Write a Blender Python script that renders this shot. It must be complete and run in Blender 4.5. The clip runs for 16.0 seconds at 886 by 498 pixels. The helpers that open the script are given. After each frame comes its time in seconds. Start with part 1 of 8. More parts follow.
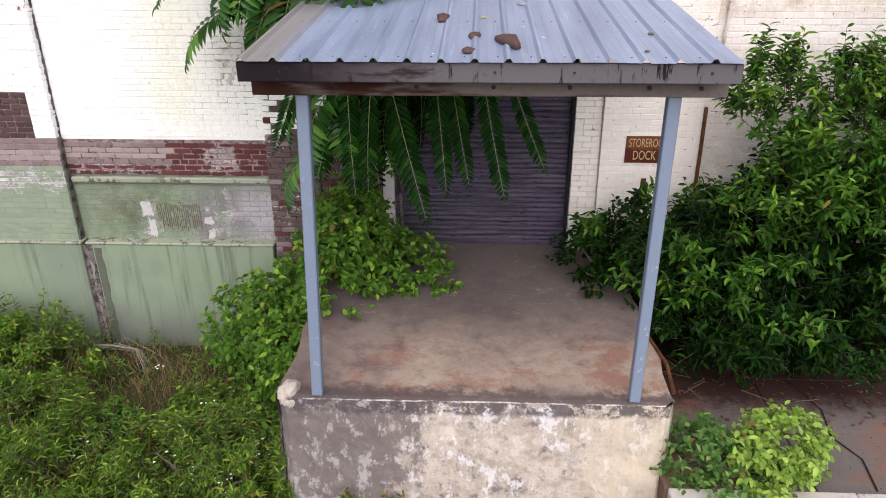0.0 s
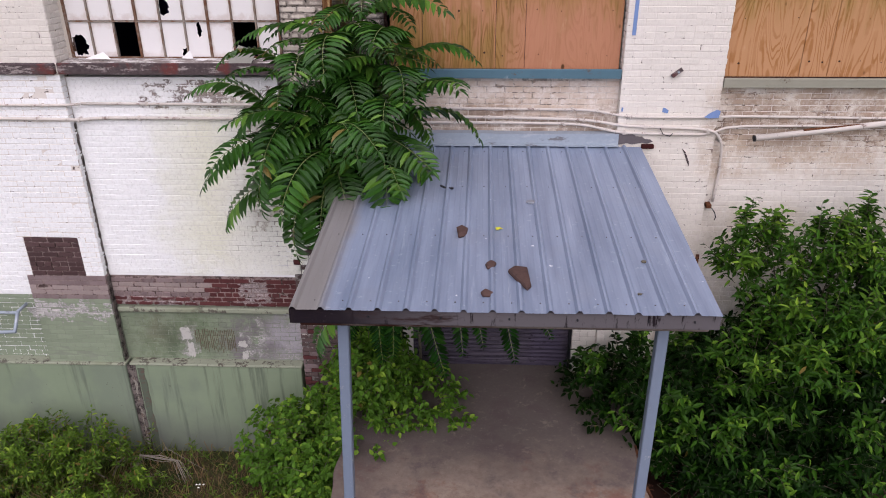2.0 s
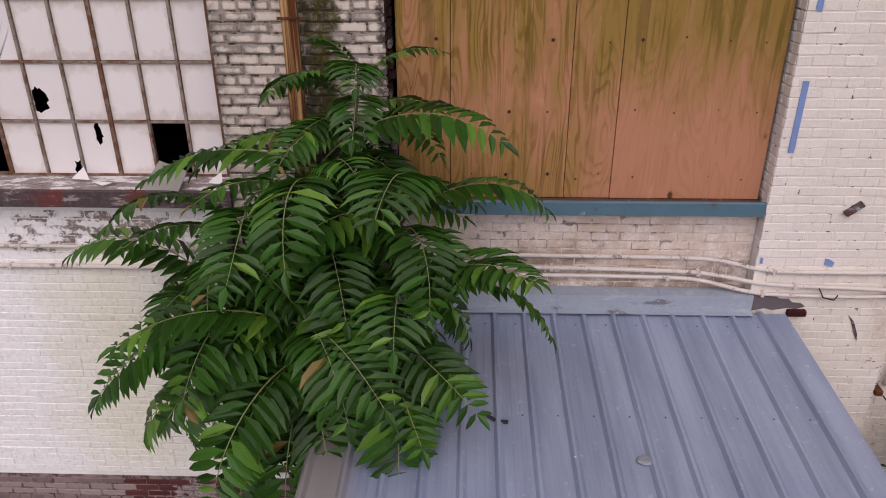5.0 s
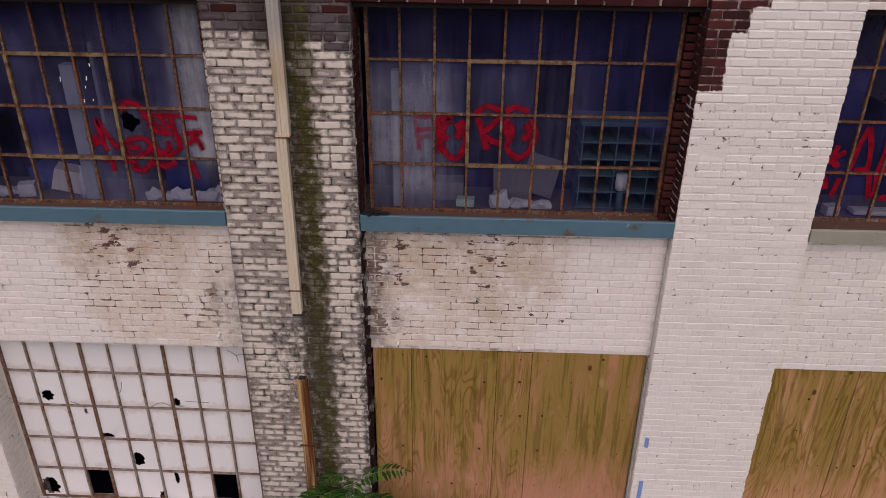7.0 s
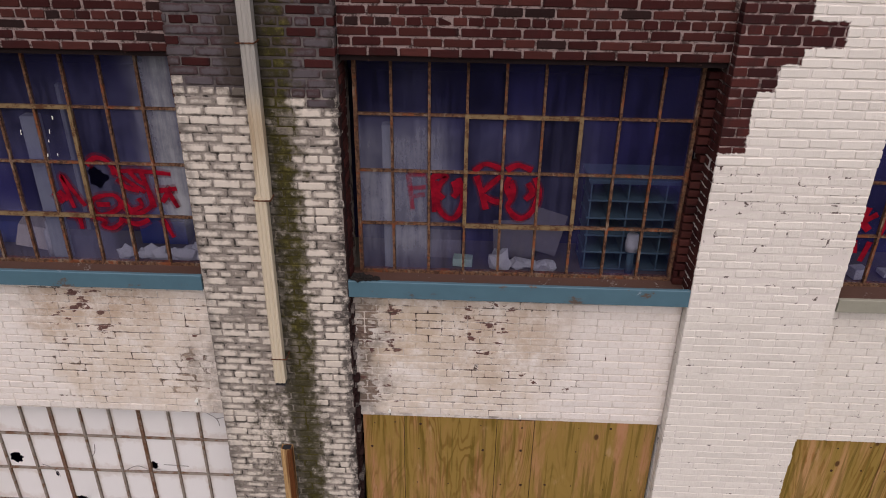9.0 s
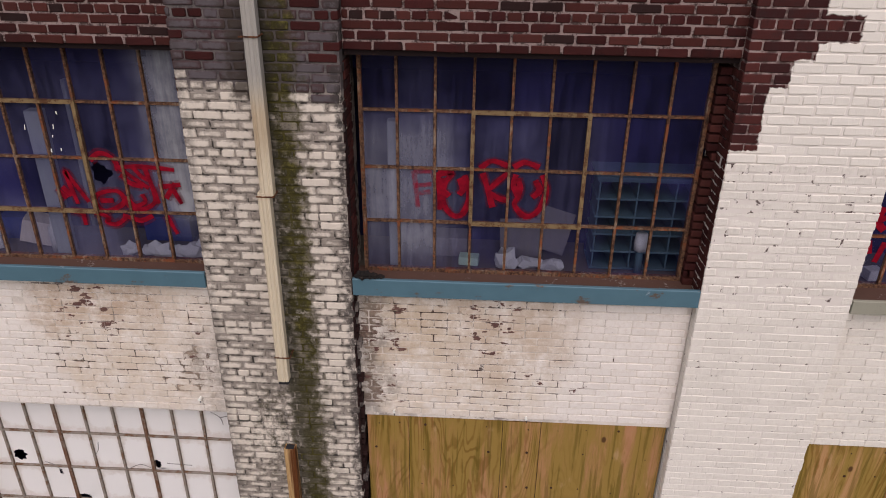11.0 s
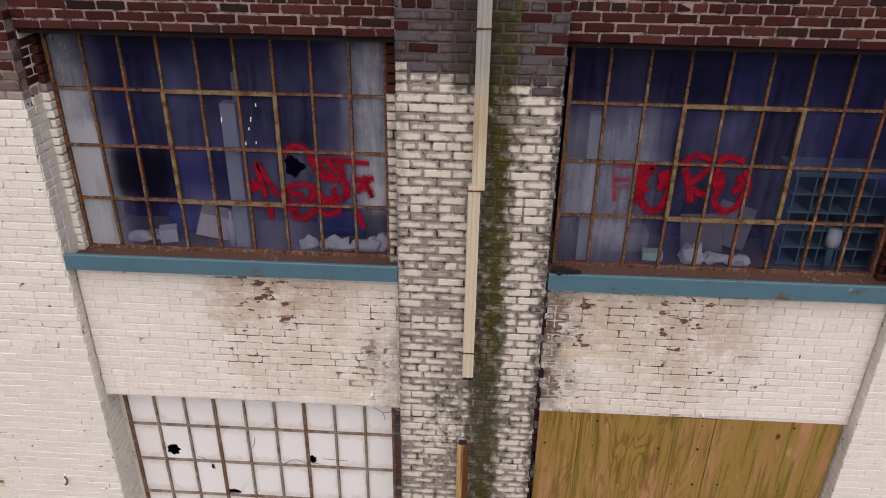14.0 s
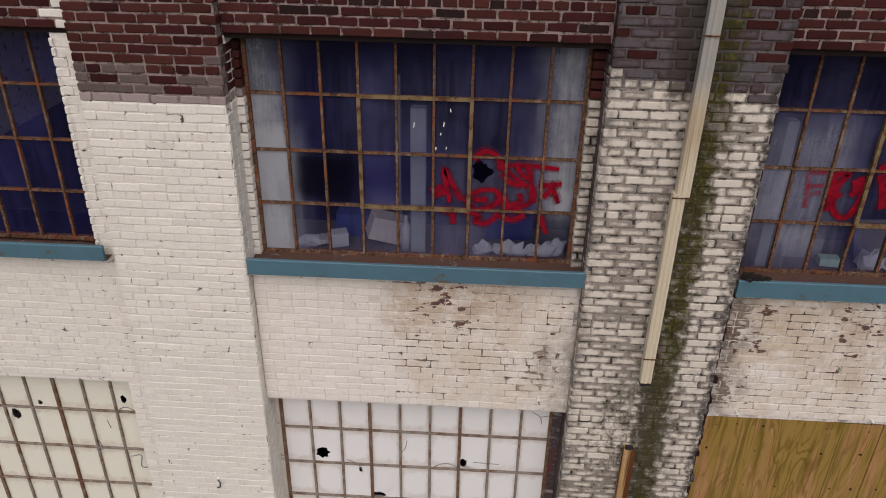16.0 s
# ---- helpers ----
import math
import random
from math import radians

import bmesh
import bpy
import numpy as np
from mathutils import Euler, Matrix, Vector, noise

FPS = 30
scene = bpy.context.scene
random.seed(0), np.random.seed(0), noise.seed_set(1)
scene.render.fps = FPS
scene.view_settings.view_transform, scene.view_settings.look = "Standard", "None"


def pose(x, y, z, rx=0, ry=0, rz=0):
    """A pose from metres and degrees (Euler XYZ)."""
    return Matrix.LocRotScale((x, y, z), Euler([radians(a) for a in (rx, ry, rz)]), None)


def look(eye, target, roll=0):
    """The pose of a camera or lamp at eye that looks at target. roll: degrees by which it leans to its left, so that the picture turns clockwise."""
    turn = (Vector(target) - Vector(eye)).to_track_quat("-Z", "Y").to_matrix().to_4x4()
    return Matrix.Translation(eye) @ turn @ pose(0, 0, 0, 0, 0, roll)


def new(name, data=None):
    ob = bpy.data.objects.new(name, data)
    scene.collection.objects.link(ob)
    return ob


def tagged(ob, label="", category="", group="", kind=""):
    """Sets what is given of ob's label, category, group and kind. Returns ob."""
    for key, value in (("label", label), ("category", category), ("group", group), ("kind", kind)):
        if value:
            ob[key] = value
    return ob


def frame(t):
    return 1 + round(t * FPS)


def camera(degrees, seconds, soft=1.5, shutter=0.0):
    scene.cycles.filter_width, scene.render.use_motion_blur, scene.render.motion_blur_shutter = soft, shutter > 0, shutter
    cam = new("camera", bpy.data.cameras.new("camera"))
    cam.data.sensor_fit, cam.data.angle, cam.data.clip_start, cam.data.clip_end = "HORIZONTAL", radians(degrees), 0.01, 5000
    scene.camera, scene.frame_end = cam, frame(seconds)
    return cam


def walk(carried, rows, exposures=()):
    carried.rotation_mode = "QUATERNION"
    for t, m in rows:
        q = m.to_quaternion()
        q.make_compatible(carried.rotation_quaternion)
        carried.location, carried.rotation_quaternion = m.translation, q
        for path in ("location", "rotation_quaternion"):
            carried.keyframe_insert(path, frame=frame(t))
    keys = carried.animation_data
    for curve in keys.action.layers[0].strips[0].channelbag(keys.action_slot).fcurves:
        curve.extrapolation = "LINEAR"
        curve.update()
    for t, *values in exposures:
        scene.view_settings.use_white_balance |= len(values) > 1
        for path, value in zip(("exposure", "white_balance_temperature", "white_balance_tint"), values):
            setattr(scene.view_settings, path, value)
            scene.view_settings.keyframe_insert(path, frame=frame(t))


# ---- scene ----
cam = camera(62.3, 16.0, 1.0)
PATH = [
    (0, (1.683, -8.138, 4.847), (1.607, -6.325, 4.008), -0.2),
    (0.5, (1.682, -8.108, 5.401), (1.599, -6.297, 4.557), -0.4),
    (1, (1.605, -8.124, 5.862), (1.521, -6.315, 5.014), -0.4),
    (1.5, (1.537, -8.171, 6.328), (1.455, -6.363, 5.477), -0.4),
    (2, (1.545, -8.172, 6.738), (1.461, -6.365, 5.886), -0.4),
    (2.5, (1.53, -8.014, 6.833), (1.447, -6.207, 5.98), -0.4),
    (3, (1.468, -7.439, 6.82), (1.387, -5.634, 5.964), -0.3),
    (3.2, (1.444, -7.134, 6.789), (1.359, -5.329, 5.933), -0.3),
    (5.3, (1.039, -4.696, 7.127), (0.981, -2.897, 6.255), -0.2),
    (5.5, (1.034, -4.713, 7.578), (0.978, -2.918, 6.698), -0.1),
    (6, (0.987, -4.811, 8.997), (0.952, -3.027, 8.094), 0.3),
    (6.5, (1.213, -5.118, 10.289), (1.149, -3.325, 9.404), 0.3),
    (7, (1.421, -5.554, 11.218), (1.363, -3.766, 10.325), 0.6),
    (7.5, (1.551, -5.76, 11.511), (1.488, -3.972, 10.616), 0.5),
    (8, (1.541, -5.559, 11.554), (1.472, -3.771, 10.661), 0.5),
    (8.5, (1.458, -5.097, 11.549), (1.397, -3.314, 10.645), 0.7),
    (8.7, (1.426, -4.884, 11.532), (1.369, -3.104, 10.622), 0.8),
    (10.8, (1.55, -4.802, 11.476), (1.453, -3.023, 10.566), 0.5),
    (11, (1.469, -4.798, 11.451), (1.381, -3.016, 10.546), 0.7),
    (11.5, (1.231, -4.758, 11.414), (1.134, -2.978, 10.508), 0.7),
    (12, (0.895, -4.737, 11.398), (0.799, -2.96, 10.485), 0.7),
    (12.5, (0.592, -4.763, 11.379), (0.5, -2.987, 10.466), 0.7),
    (13, (0.331, -4.8, 11.38), (0.244, -3.024, 10.465), 0.8),
    (13.5, (0.118, -4.855, 11.376), (0.031, -3.075, 10.468), 0.9),
    (14, (-0.01, -4.837, 11.408), (-0.097, -3.062, 10.492), 0.9),
    (14.5, (-0.189, -4.827, 11.419), (-0.277, -3.053, 10.499), 1.0),
    (15, (-0.508, -4.838, 11.424), (-0.592, -3.065, 10.503), 1.1),
    (15.5, (-0.918, -4.849, 11.44), (-1.006, -3.078, 10.516), 1.1),
    (16, (-1.435, -4.852, 11.46), (-1.519, -3.084, 10.527), 1.1),
]
EXPOSURE = [(0.0, 0.44, 6100, 15), (1.5, -0.03, 6050, 19), (3.0, -0.35, 6100, 23), (5.5, -0.62, 6400, 25), (6.5, -0.76, 6400, 25), (8.0, -0.62, 6400, 21), (11.0, -0.40, 6400, 18), (14.5, -0.34, 6350, 15), (15.5, -0.36, 6350, 14), (16.0, -0.51, 6350, 13)]
walk(cam, [(t, look(eye, target, roll)) for t, eye, target, roll in PATH], EXPOSURE)

# ---- world, sun, exposure ----
world = bpy.data.worlds.new("overcast_sky")
scene.world = world
world.use_nodes = True
wn = world.node_tree
wn.nodes.clear()
sky = wn.nodes.new("ShaderNodeTexSky")
sky.sky_type = 'NISHITA'
sky.sun_disc = False
sky.sun_elevation, sky.sun_rotation = radians(48), radians(177)
sky.air_density, sky.dust_density, sky.ozone_density = 1.0, 4.0, 1.0
bg = wn.nodes.new("ShaderNodeBackground")
bg.inputs["Strength"].default_value = 0.08
wout = wn.nodes.new("ShaderNodeOutputWorld")
wn.links.new(sky.outputs[0], bg.inputs["Color"])
wn.links.new(bg.outputs[0], wout.inputs["Surface"])
sun = new("sun", bpy.data.lights.new("sun", 'SUN'))
sun.data.energy, sun.data.angle, sun.data.color = 3.5, radians(98), (1.0, 0.955, 0.915)
sun.matrix_world = look((0.8, -14, 15.6), (0, 0, 0))

# ---- node helpers ----


class Shader:
    """A node material under construction."""

    def __init__(self, name, rough=0.85, metal=0.0, spec=0.08):
        self.m = bpy.data.materials.new(name)
        self.m.use_nodes = True
        self.t = self.m.node_tree
        self.b = self.t.nodes["Principled BSDF"]
        self.b.inputs["Roughness"].default_value = rough
        self.b.inputs["Metallic"].default_value = metal
        self.b.inputs["Specular IOR Level"].default_value = spec
        self._pos = None

    def put(self, sock, v):
        if isinstance(v, bpy.types.NodeSocket):
            self.t.links.new(v, sock)
        elif isinstance(v, tuple) and len(v) == 3 and sock.type == 'RGBA':
            sock.default_value = (*v, 1)
        else:
            sock.default_value = v

    def node(self, kind, out=0, **ins):
        n = self.t.nodes.new("ShaderNode" + kind)
        for k, v in ins.items():
            self.put(n.inputs[k.replace("_", " ")], v)
        return n.outputs[out]

    def pos(self):
        if self._pos is None:
            self._pos = self.t.nodes.new("ShaderNodeNewGeometry").outputs["Position"]
        return self._pos

    def axis(self, i):
        return self.node("SeparateXYZ", i, Vector=self.pos())

    def stretch(self, sx, sy, sz, vec=None):
        n = self.t.nodes.new("ShaderNodeMapping")
        self.put(n.inputs["Vector"], vec or self.pos())
        n.inputs["Scale"].default_value = (sx, sy, sz)
        return n.outputs[0]

    def noise(self, scale, detail=4.0, rough=0.6, vec=None, dist=0.0):
        return self.node("TexNoise", 0, Vector=vec or self.pos(), Scale=scale, Detail=detail, Roughness=rough, Distortion=dist)

    def math(self, op, a, b=0.0, clamp=False):
        n = self.t.nodes.new("ShaderNodeMath")
        n.operation, n.use_clamp = op, clamp
        self.put(n.inputs[0], a)
        self.put(n.inputs[1], b)
        return n.outputs[0]

    def ramp(self, v, lo, hi, a=0.0, b=1.0):
        n = self.t.nodes.new("ShaderNodeMapRange")
        n.interpolation_type = 'SMOOTHSTEP'
        for k, x in (("Value", v), ("From Min", lo), ("From Max", hi), ("To Min", a), ("To Max", b)):
            self.put(n.inputs[k], x)
        return n.outputs[0]

    def mix(self, f, a, b):
        n = self.t.nodes.new("ShaderNodeMix")
        n.data_type = 'RGBA'
        self.put(n.inputs[0], f)
        self.put(n.inputs[6], a)
        self.put(n.inputs[7], b)
        return n.outputs[2]

    def rand(self):
        """A value of its own for each piece, whether it is an object or an island."""
        a = self.t.nodes.new("ShaderNodeObjectInfo").outputs["Random"]
        b = self.t.nodes.new("ShaderNodeNewGeometry").outputs["Random Per Island"]
        return self.math('FRACT', self.math('ADD', a, b))

    def patch(self, x0, x1, z0, z1, soft=0.15, ragged=0.25, scale=2.5):
        """A mark on the wall with ragged soft edges: 1 inside, 0 outside."""
        w = self.math('MULTIPLY', self.math('SUBTRACT', self.noise(scale, 5.0), 0.5), ragged * 2)
        x = self.math('ADD', self.axis(0), w)
        z = self.math('ADD', self.axis(2), w)
        out = None
        for v, lo, hi in ((x, x0, x1), (z, z0, z1)):
            for a, b in ((lo - soft, lo + soft), (hi + soft, hi - soft)):
                r = self.ramp(v, min(a, b), max(a, b), 0.0 if a < b else 1.0, 1.0 if a < b else 0.0)
                out = r if out is None else self.math('MULTIPLY', out, r)
        return out

    def edge(self):
        """Nearness to the rim of a piece, from its own face coordinates: 0 in the middle, 1 at the rim."""
        uv = self.t.nodes.new("ShaderNodeUVMap").outputs[0]
        u, v = self.node("SeparateXYZ", 0, Vector=uv), self.node("SeparateXYZ", 1, Vector=uv)
        au = self.math('ABSOLUTE', self.math('SUBTRACT', u, 0.5))
        av = self.math('ABSOLUTE', self.math('SUBTRACT', v, 0.5))
        au = self.ramp(au, 0.28, 0.5, 1.0, 0.0)
        av = self.ramp(av, 0.10, 0.48, 1.0, 0.0)
        return self.math('SUBTRACT', 1.0, self.math('MULTIPLY', au, av))

    def bump(self, h, strength=0.4, dist=0.01):
        n = self.node("Bump", 0, Height=h, Strength=strength, Distance=dist)
        self.t.links.new(n, self.b.inputs["Normal"])

    def done(self, colour, rough=None):
        self.put(self.b.inputs["Base Color"], colour)
        if rough is not None:
            self.put(self.b.inputs["Roughness"], rough)
        return self.m


def brick_paint(name, paint, under, loss=0.25, rim=0.0, stains=(), vary=0.12, dirt=(0.16, 0.14, 0.12), dirty=0.2, shed=(), soft=0.06, blotch=0.0, chips=()):
    """Painted or bare brick: paint over a bare colour, lost in chips and along rims, with stains of their own shape."""
    s = Shader(name, 0.85)
    r = s.rand()
    n1, n2, n3 = s.noise(1.3, 5.0), s.noise(11.0, 6.0, 0.7), s.noise(60.0, 4.0)
    tone = s.math('ADD', s.math('MULTIPLY', r, vary), s.math('MULTIPLY', n2, vary))
    p = s.mix(tone, paint, tuple(c * 0.55 for c in paint))
    u = s.mix(r, under, tuple(c * 0.5 for c in under))
    u = s.mix(s.ramp(n3, 0.45, 0.8), u, tuple(min(1, c * 1.5 + 0.02) for c in under))
    worn = s.math('ADD', s.math('MULTIPLY', n1, 0.45), s.math('ADD', s.math('MULTIPLY', n2, 0.8), -0.125))
    if rim:
        worn = s.math('ADD', worn, s.math('MULTIPLY', s.edge(), rim))
        worn = s.math('ADD', worn, s.math('MULTIPLY', s.math('SUBTRACT', r, 0.5), rim * 0.8))
    for x0, x1, z0, z1, k in shed:
        worn = s.math('ADD', worn, s.math('MULTIPLY', s.patch(x0, x1, z0, z1, 0.12, 0.25, 4.0), k))
    lost = s.ramp(worn, 0.80 - loss * 0.5, 0.80 + soft - loss * 0.5)
    c = s.mix(lost, p, u)
    for x0, x1, z0, z1, col, k in stains:
        f = s.math('MULTIPLY', s.patch(x0, x1, z0, z1, 0.22, 0.5), k)
        if blotch:
            f = s.math('MULTIPLY', f, s.ramp(s.noise(4.5, 9.0, 0.8), 0.5 - blotch * 0.22, 0.5 + blotch * 0.14))
        c = s.mix(f, c, col)
    c = s.mix(s.math('MULTIPLY', s.ramp(s.noise(4.0, 8.0, 0.7), 0.52, 0.78), dirty), c, dirt)
    if chips:
        cn = s.noise(9.0, 4.0, 0.6, s.stretch(0.7, 1.0, 1.5))
        for x0, x1, z0, z1, k in chips:
            f = s.ramp(s.math('ADD', cn, s.math('MULTIPLY', s.patch(x0, x1, z0, z1, 0.10, 0.2, 4.0), k)), 0.70, 0.715)
            c = s.mix(f, c, s.mix(n2, (0.05, 0.03, 0.028), (0.20, 0.10, 0.085)))
    specks = s.ramp(s.noise(38.0, 2.0, 0.5), 0.73, 0.76)
    c = s.mix(s.math('MULTIPLY', specks, 0.5), c, tuple(x * 0.6 for x in dirt))
    c = s.mix(s.math('MULTIPLY', s.ramp(s.noise(26.0, 6.0, 0.75), 0.45, 0.75), 0.28), c, dirt)
    s.bump(s.math('ADD', s.math('MULTIPLY', n2, 0.6), s.math('SUBTRACT', s.math('MULTIPLY', n3, 0.5), s.math('MULTIPLY', lost, 0.5))), 0.85, 0.010)
    return s.done(c)


def plain(name, col, rough=0.7, metal=0.0, vary=0.3, scale=6.0, spec=0.12, dark=None, amount=0.5, bump=0.2):
    s = Shader(name, rough, metal, spec)
    n1, n2 = s.noise(scale, 6.0, 0.65), s.noise(scale * 8, 4.0)
    c = s.mix(s.math('MULTIPLY', n1, vary), col, tuple(x * 0.45 for x in col))
    if dark:
        c = s.mix(s.ramp(s.math('ADD', s.math('MULTIPLY', n1, 0.7), s.math('MULTIPLY', n2, 0.3)), 0.62 - amount * 0.25, 0.7 - amount * 0.2), c, dark)
    s.bump(s.math('ADD', n1, s.math('MULTIPLY', n2, 0.4)), bump, 0.006)
    return s.done(c)


# ---- mesh helpers ----


class Geo:
    """Collects faces of one mesh, with face coordinates and materials."""

    def __init__(self):
        self.v, self.f, self.uv, self.mi, self.mats = [], [], [], [], []

    def mat(self, m):
        if m not in self.mats:
            self.mats.append(m)
        return self.mats.index(m)

    def face(self, pts, m, uv=None):
        n = len(self.v)
        self.v += [tuple(p) for p in pts]
        self.f.append(tuple(range(n, n + len(pts))))
        self.uv += uv or [(0.5, 0.5)] * len(pts)
        self.mi.append(self.mat(m))

    def shape(self, pts, faces, m, uvs=None):
        n = len(self.v)
        self.v += [tuple(p) for p in pts]
        k = self.mat(m)
        for q in faces:
            self.f.append(tuple(n + i for i in q))
            self.uv += [uvs[i] if uvs else (0.5, 0.5) for i in q]
            self.mi.append(k)

    def box(self, x0, x1, y0, y1, z0, z1, m, bevel=0.0):
        p = [(x, y, z) for z in (z0, z1) for y in (y0, y1) for x in (x0, x1)]
        if not bevel:
            self.shape(p, [(0, 2, 3, 1), (4, 5, 7, 6), (0, 1, 5, 4), (2, 6, 7, 3), (0, 4, 6, 2), (1, 3, 7, 5)], m)
            return
        bm = bmesh.new()
        vs = [bm.verts.new(q) for q in p]
        for q in [(0, 2, 3, 1), (4, 5, 7, 6), (0, 1, 5, 4), (2, 6, 7, 3), (0, 4, 6, 2), (1, 3, 7, 5)]:
            bm.faces.new([vs[i] for i in q])
        bmesh.ops.bevel(bm, geom=bm.edges[:], offset=bevel, segments=1, affect='EDGES')
        self.bm(bm, m)

    def bm(self, bm, m):
        bm.verts.index_update()
        self.shape([v.co[:] for v in bm.verts], [[v.index for v in f.verts] for f in bm.faces], m)
        bm.free()

    def tube(self, pts, rad, m, n=8, caps=True):
        """A round bar along points; rad one number or one for each point."""
        pts = [Vector(p) for p in pts]
        rads = rad if isinstance(rad, (list, tuple)) else [rad] * len(pts)
        vs, fs, side = [], [], None
        for i, p in enumerate(pts):
            d = (pts[min(i + 1, len(pts) - 1)] - pts[max(i - 1, 0)]).normalized()
            if side is None:
                side = d.orthogonal().normalized()
            side = (side - d * side.dot(d)).normalized()
            up = d.cross(side)
            for k in range(n):
                a = 2 * math.pi * k / n
                vs.append(p + (side * math.cos(a) + up * math.sin(a)) * rads[i])
        for i in range(len(pts) - 1):
            for k in range(n):
                fs.append((i * n + k, i * n + (k + 1) % n, (i + 1) * n + (k + 1) % n, (i + 1) * n + k))
        if caps:
            fs += [tuple(range(n - 1, -1, -1)), tuple(range((len(pts) - 1) * n, len(pts) * n))]
        self.shape(vs, fs, m)

    def mesh(self, name, smooth=False):
        me = bpy.data.meshes.new(name)
        me.from_pydata(self.v, [], self.f)
        for m in self.mats:
            me.materials.append(m)
        me.polygons.foreach_set("material_index", self.mi)
        if smooth:
            me.polygons.foreach_set("use_smooth", [True] * len(self.f))
        lay = me.uv_layers.new(name="UVMap")
        lay.data.foreach_set("uv", [c for q in self.uv for c in q])
        me.update()
        return me


def thing(name, label, category, group="", at=(0, 0, 0), kind=""):
    ob = new(name)
    ob.empty_display_size = 0.1
    ob.location = at
    return tagged(ob, label, category, group, kind)


def part(name, geo, parent, label="", smooth=False):
    """Links collected faces, or a ready mesh, as one object under a thing or a part. Faces are in world metres."""
    me = geo if isinstance(geo, bpy.types.Mesh) else geo.mesh(name, smooth)
    ob = new(name, me)
    if parent:
        ob.parent = parent
        o = Vector((0, 0, 0))
        q = parent
        while q:
            o += q.location
            q = q.parent
        if not isinstance(geo, bpy.types.Mesh):
            ob.matrix_parent_inverse = Matrix.Translation(-o)
    if label:
        tagged(ob, label)
    return ob


def solo(name, geo, label, category, group="", kind="", smooth=False):
    return tagged(part(name, geo, None, "", smooth), label, category, group, kind)


rng = random.Random(7)

# ---- materials of the building ----
WHITE, CREAM = (0.89, 0.89, 0.89), (0.785, 0.737, 0.668)
SOOT = (0.05, 0.045, 0.045)
m_white = brick_paint("white_painted_brick", WHITE, (0.36, 0.30, 0.28), 0.06, 0.06, vary=0.07, dirty=0.08,
                      stains=((-1.9, -0.4, 2.3, 4.6, (0.80, 0.785, 0.66), 0.55), (-2.3, -1.5, 2.6, 4.5, (0.66, 0.66, 0.42), 0.32), (-1.2, -0.5, 3.2, 4.6, (0.45, 0.42, 0.38), 0.3)),
                      shed=((-1.25, -0.4, 3.0, 4.5, 0.17), (-2.4, -0.8, 4.55, 4.95, 0.26), (-2.3, -0.8, 4.2, 4.45, 0.12)))
m_cream = brick_paint("cream_painted_brick", CREAM, (0.17, 0.12, 0.11), 0.10, 0.13, vary=0.16, dirty=0.22, dirt=(0.40, 0.34, 0.30), blotch=0.7,
                      stains=((4.2, 8.0, 3.9, 5.0, (0.50, 0.39, 0.29), 0.9), (4.2, 8.0, 4.25, 4.75, (0.28, 0.20, 0.15), 0.7), (4.3, 8.0, 1.0, 3.4, (0.55, 0.47, 0.38), 0.6)), shed=((4.25, 8.0, 4.2, 4.9, 0.14),))
STAINED = ((-2.2, -0.5, 7.3, 8.75), (0.5, 2.35, 7.3, 8.75))
m_spandrel = brick_paint("stained_cream_brick", (0.80, 0.742, 0.69), (0.13, 0.07, 0.058), 0.08, 0.12, vary=0.14, dirty=0.30, dirt=(0.46, 0.35, 0.26), blotch=0.8,
                         stains=((-1.98, -0.6, 7.3, 8.75, (0.58, 0.47, 0.36), 0.75), (-2.1, -1.0, 8.2, 8.75, (0.42, 0.30, 0.21), 0.75),
                                 (0.55, 2.05, 7.3, 8.75, (0.60, 0.50, 0.39), 0.75), (0.75, 1.2, 7.9, 8.7, (0.47, 0.36, 0.25), 0.75), (1.25, 2.2, 7.75, 8.75, (0.46, 0.35, 0.26), 0.65), (0.54, 0.70, 7.2, 8.7, SOOT, 1.0),
                                 (-0.80, -0.58, 7.3, 8.1, SOOT, 0.8), (0.4, 3.3, 3.3, 5.1, (0.56, 0.45, 0.36), 1.0), (0.5, 3.1, 4.2, 4.6, (0.40, 0.30, 0.22), 0.8), (0.8, 3.1, 4.36, 4.48, (0.12, 0.085, 0.08), 1.0)),
                         shed=((0.58, 0.74, 7.4, 8.5, 0.34), (-1.3, -0.7, 7.5, 8.1, 0.14), (1.2, 2.9, 4.65, 5.0, 0.10), (0.7, 1.5, 8.4, 8.62, 0.14)),
                         chips=((1.4, 1.85, 8.0, 8.6, 0.14), (1.85, 2.2, 7.7, 7.95, 0.13), (2.35, 2.45, 7.65, 7.75, 0.3), (-1.95, -1.4, 8.0, 8.62, 0.14), (0.6, 1.0, 7.5, 8.5, 0.11), (-0.9, -0.6, 7.5, 8.4, 0.07), (1.75, 2.0, 4.78, 4.86, 0.14)))

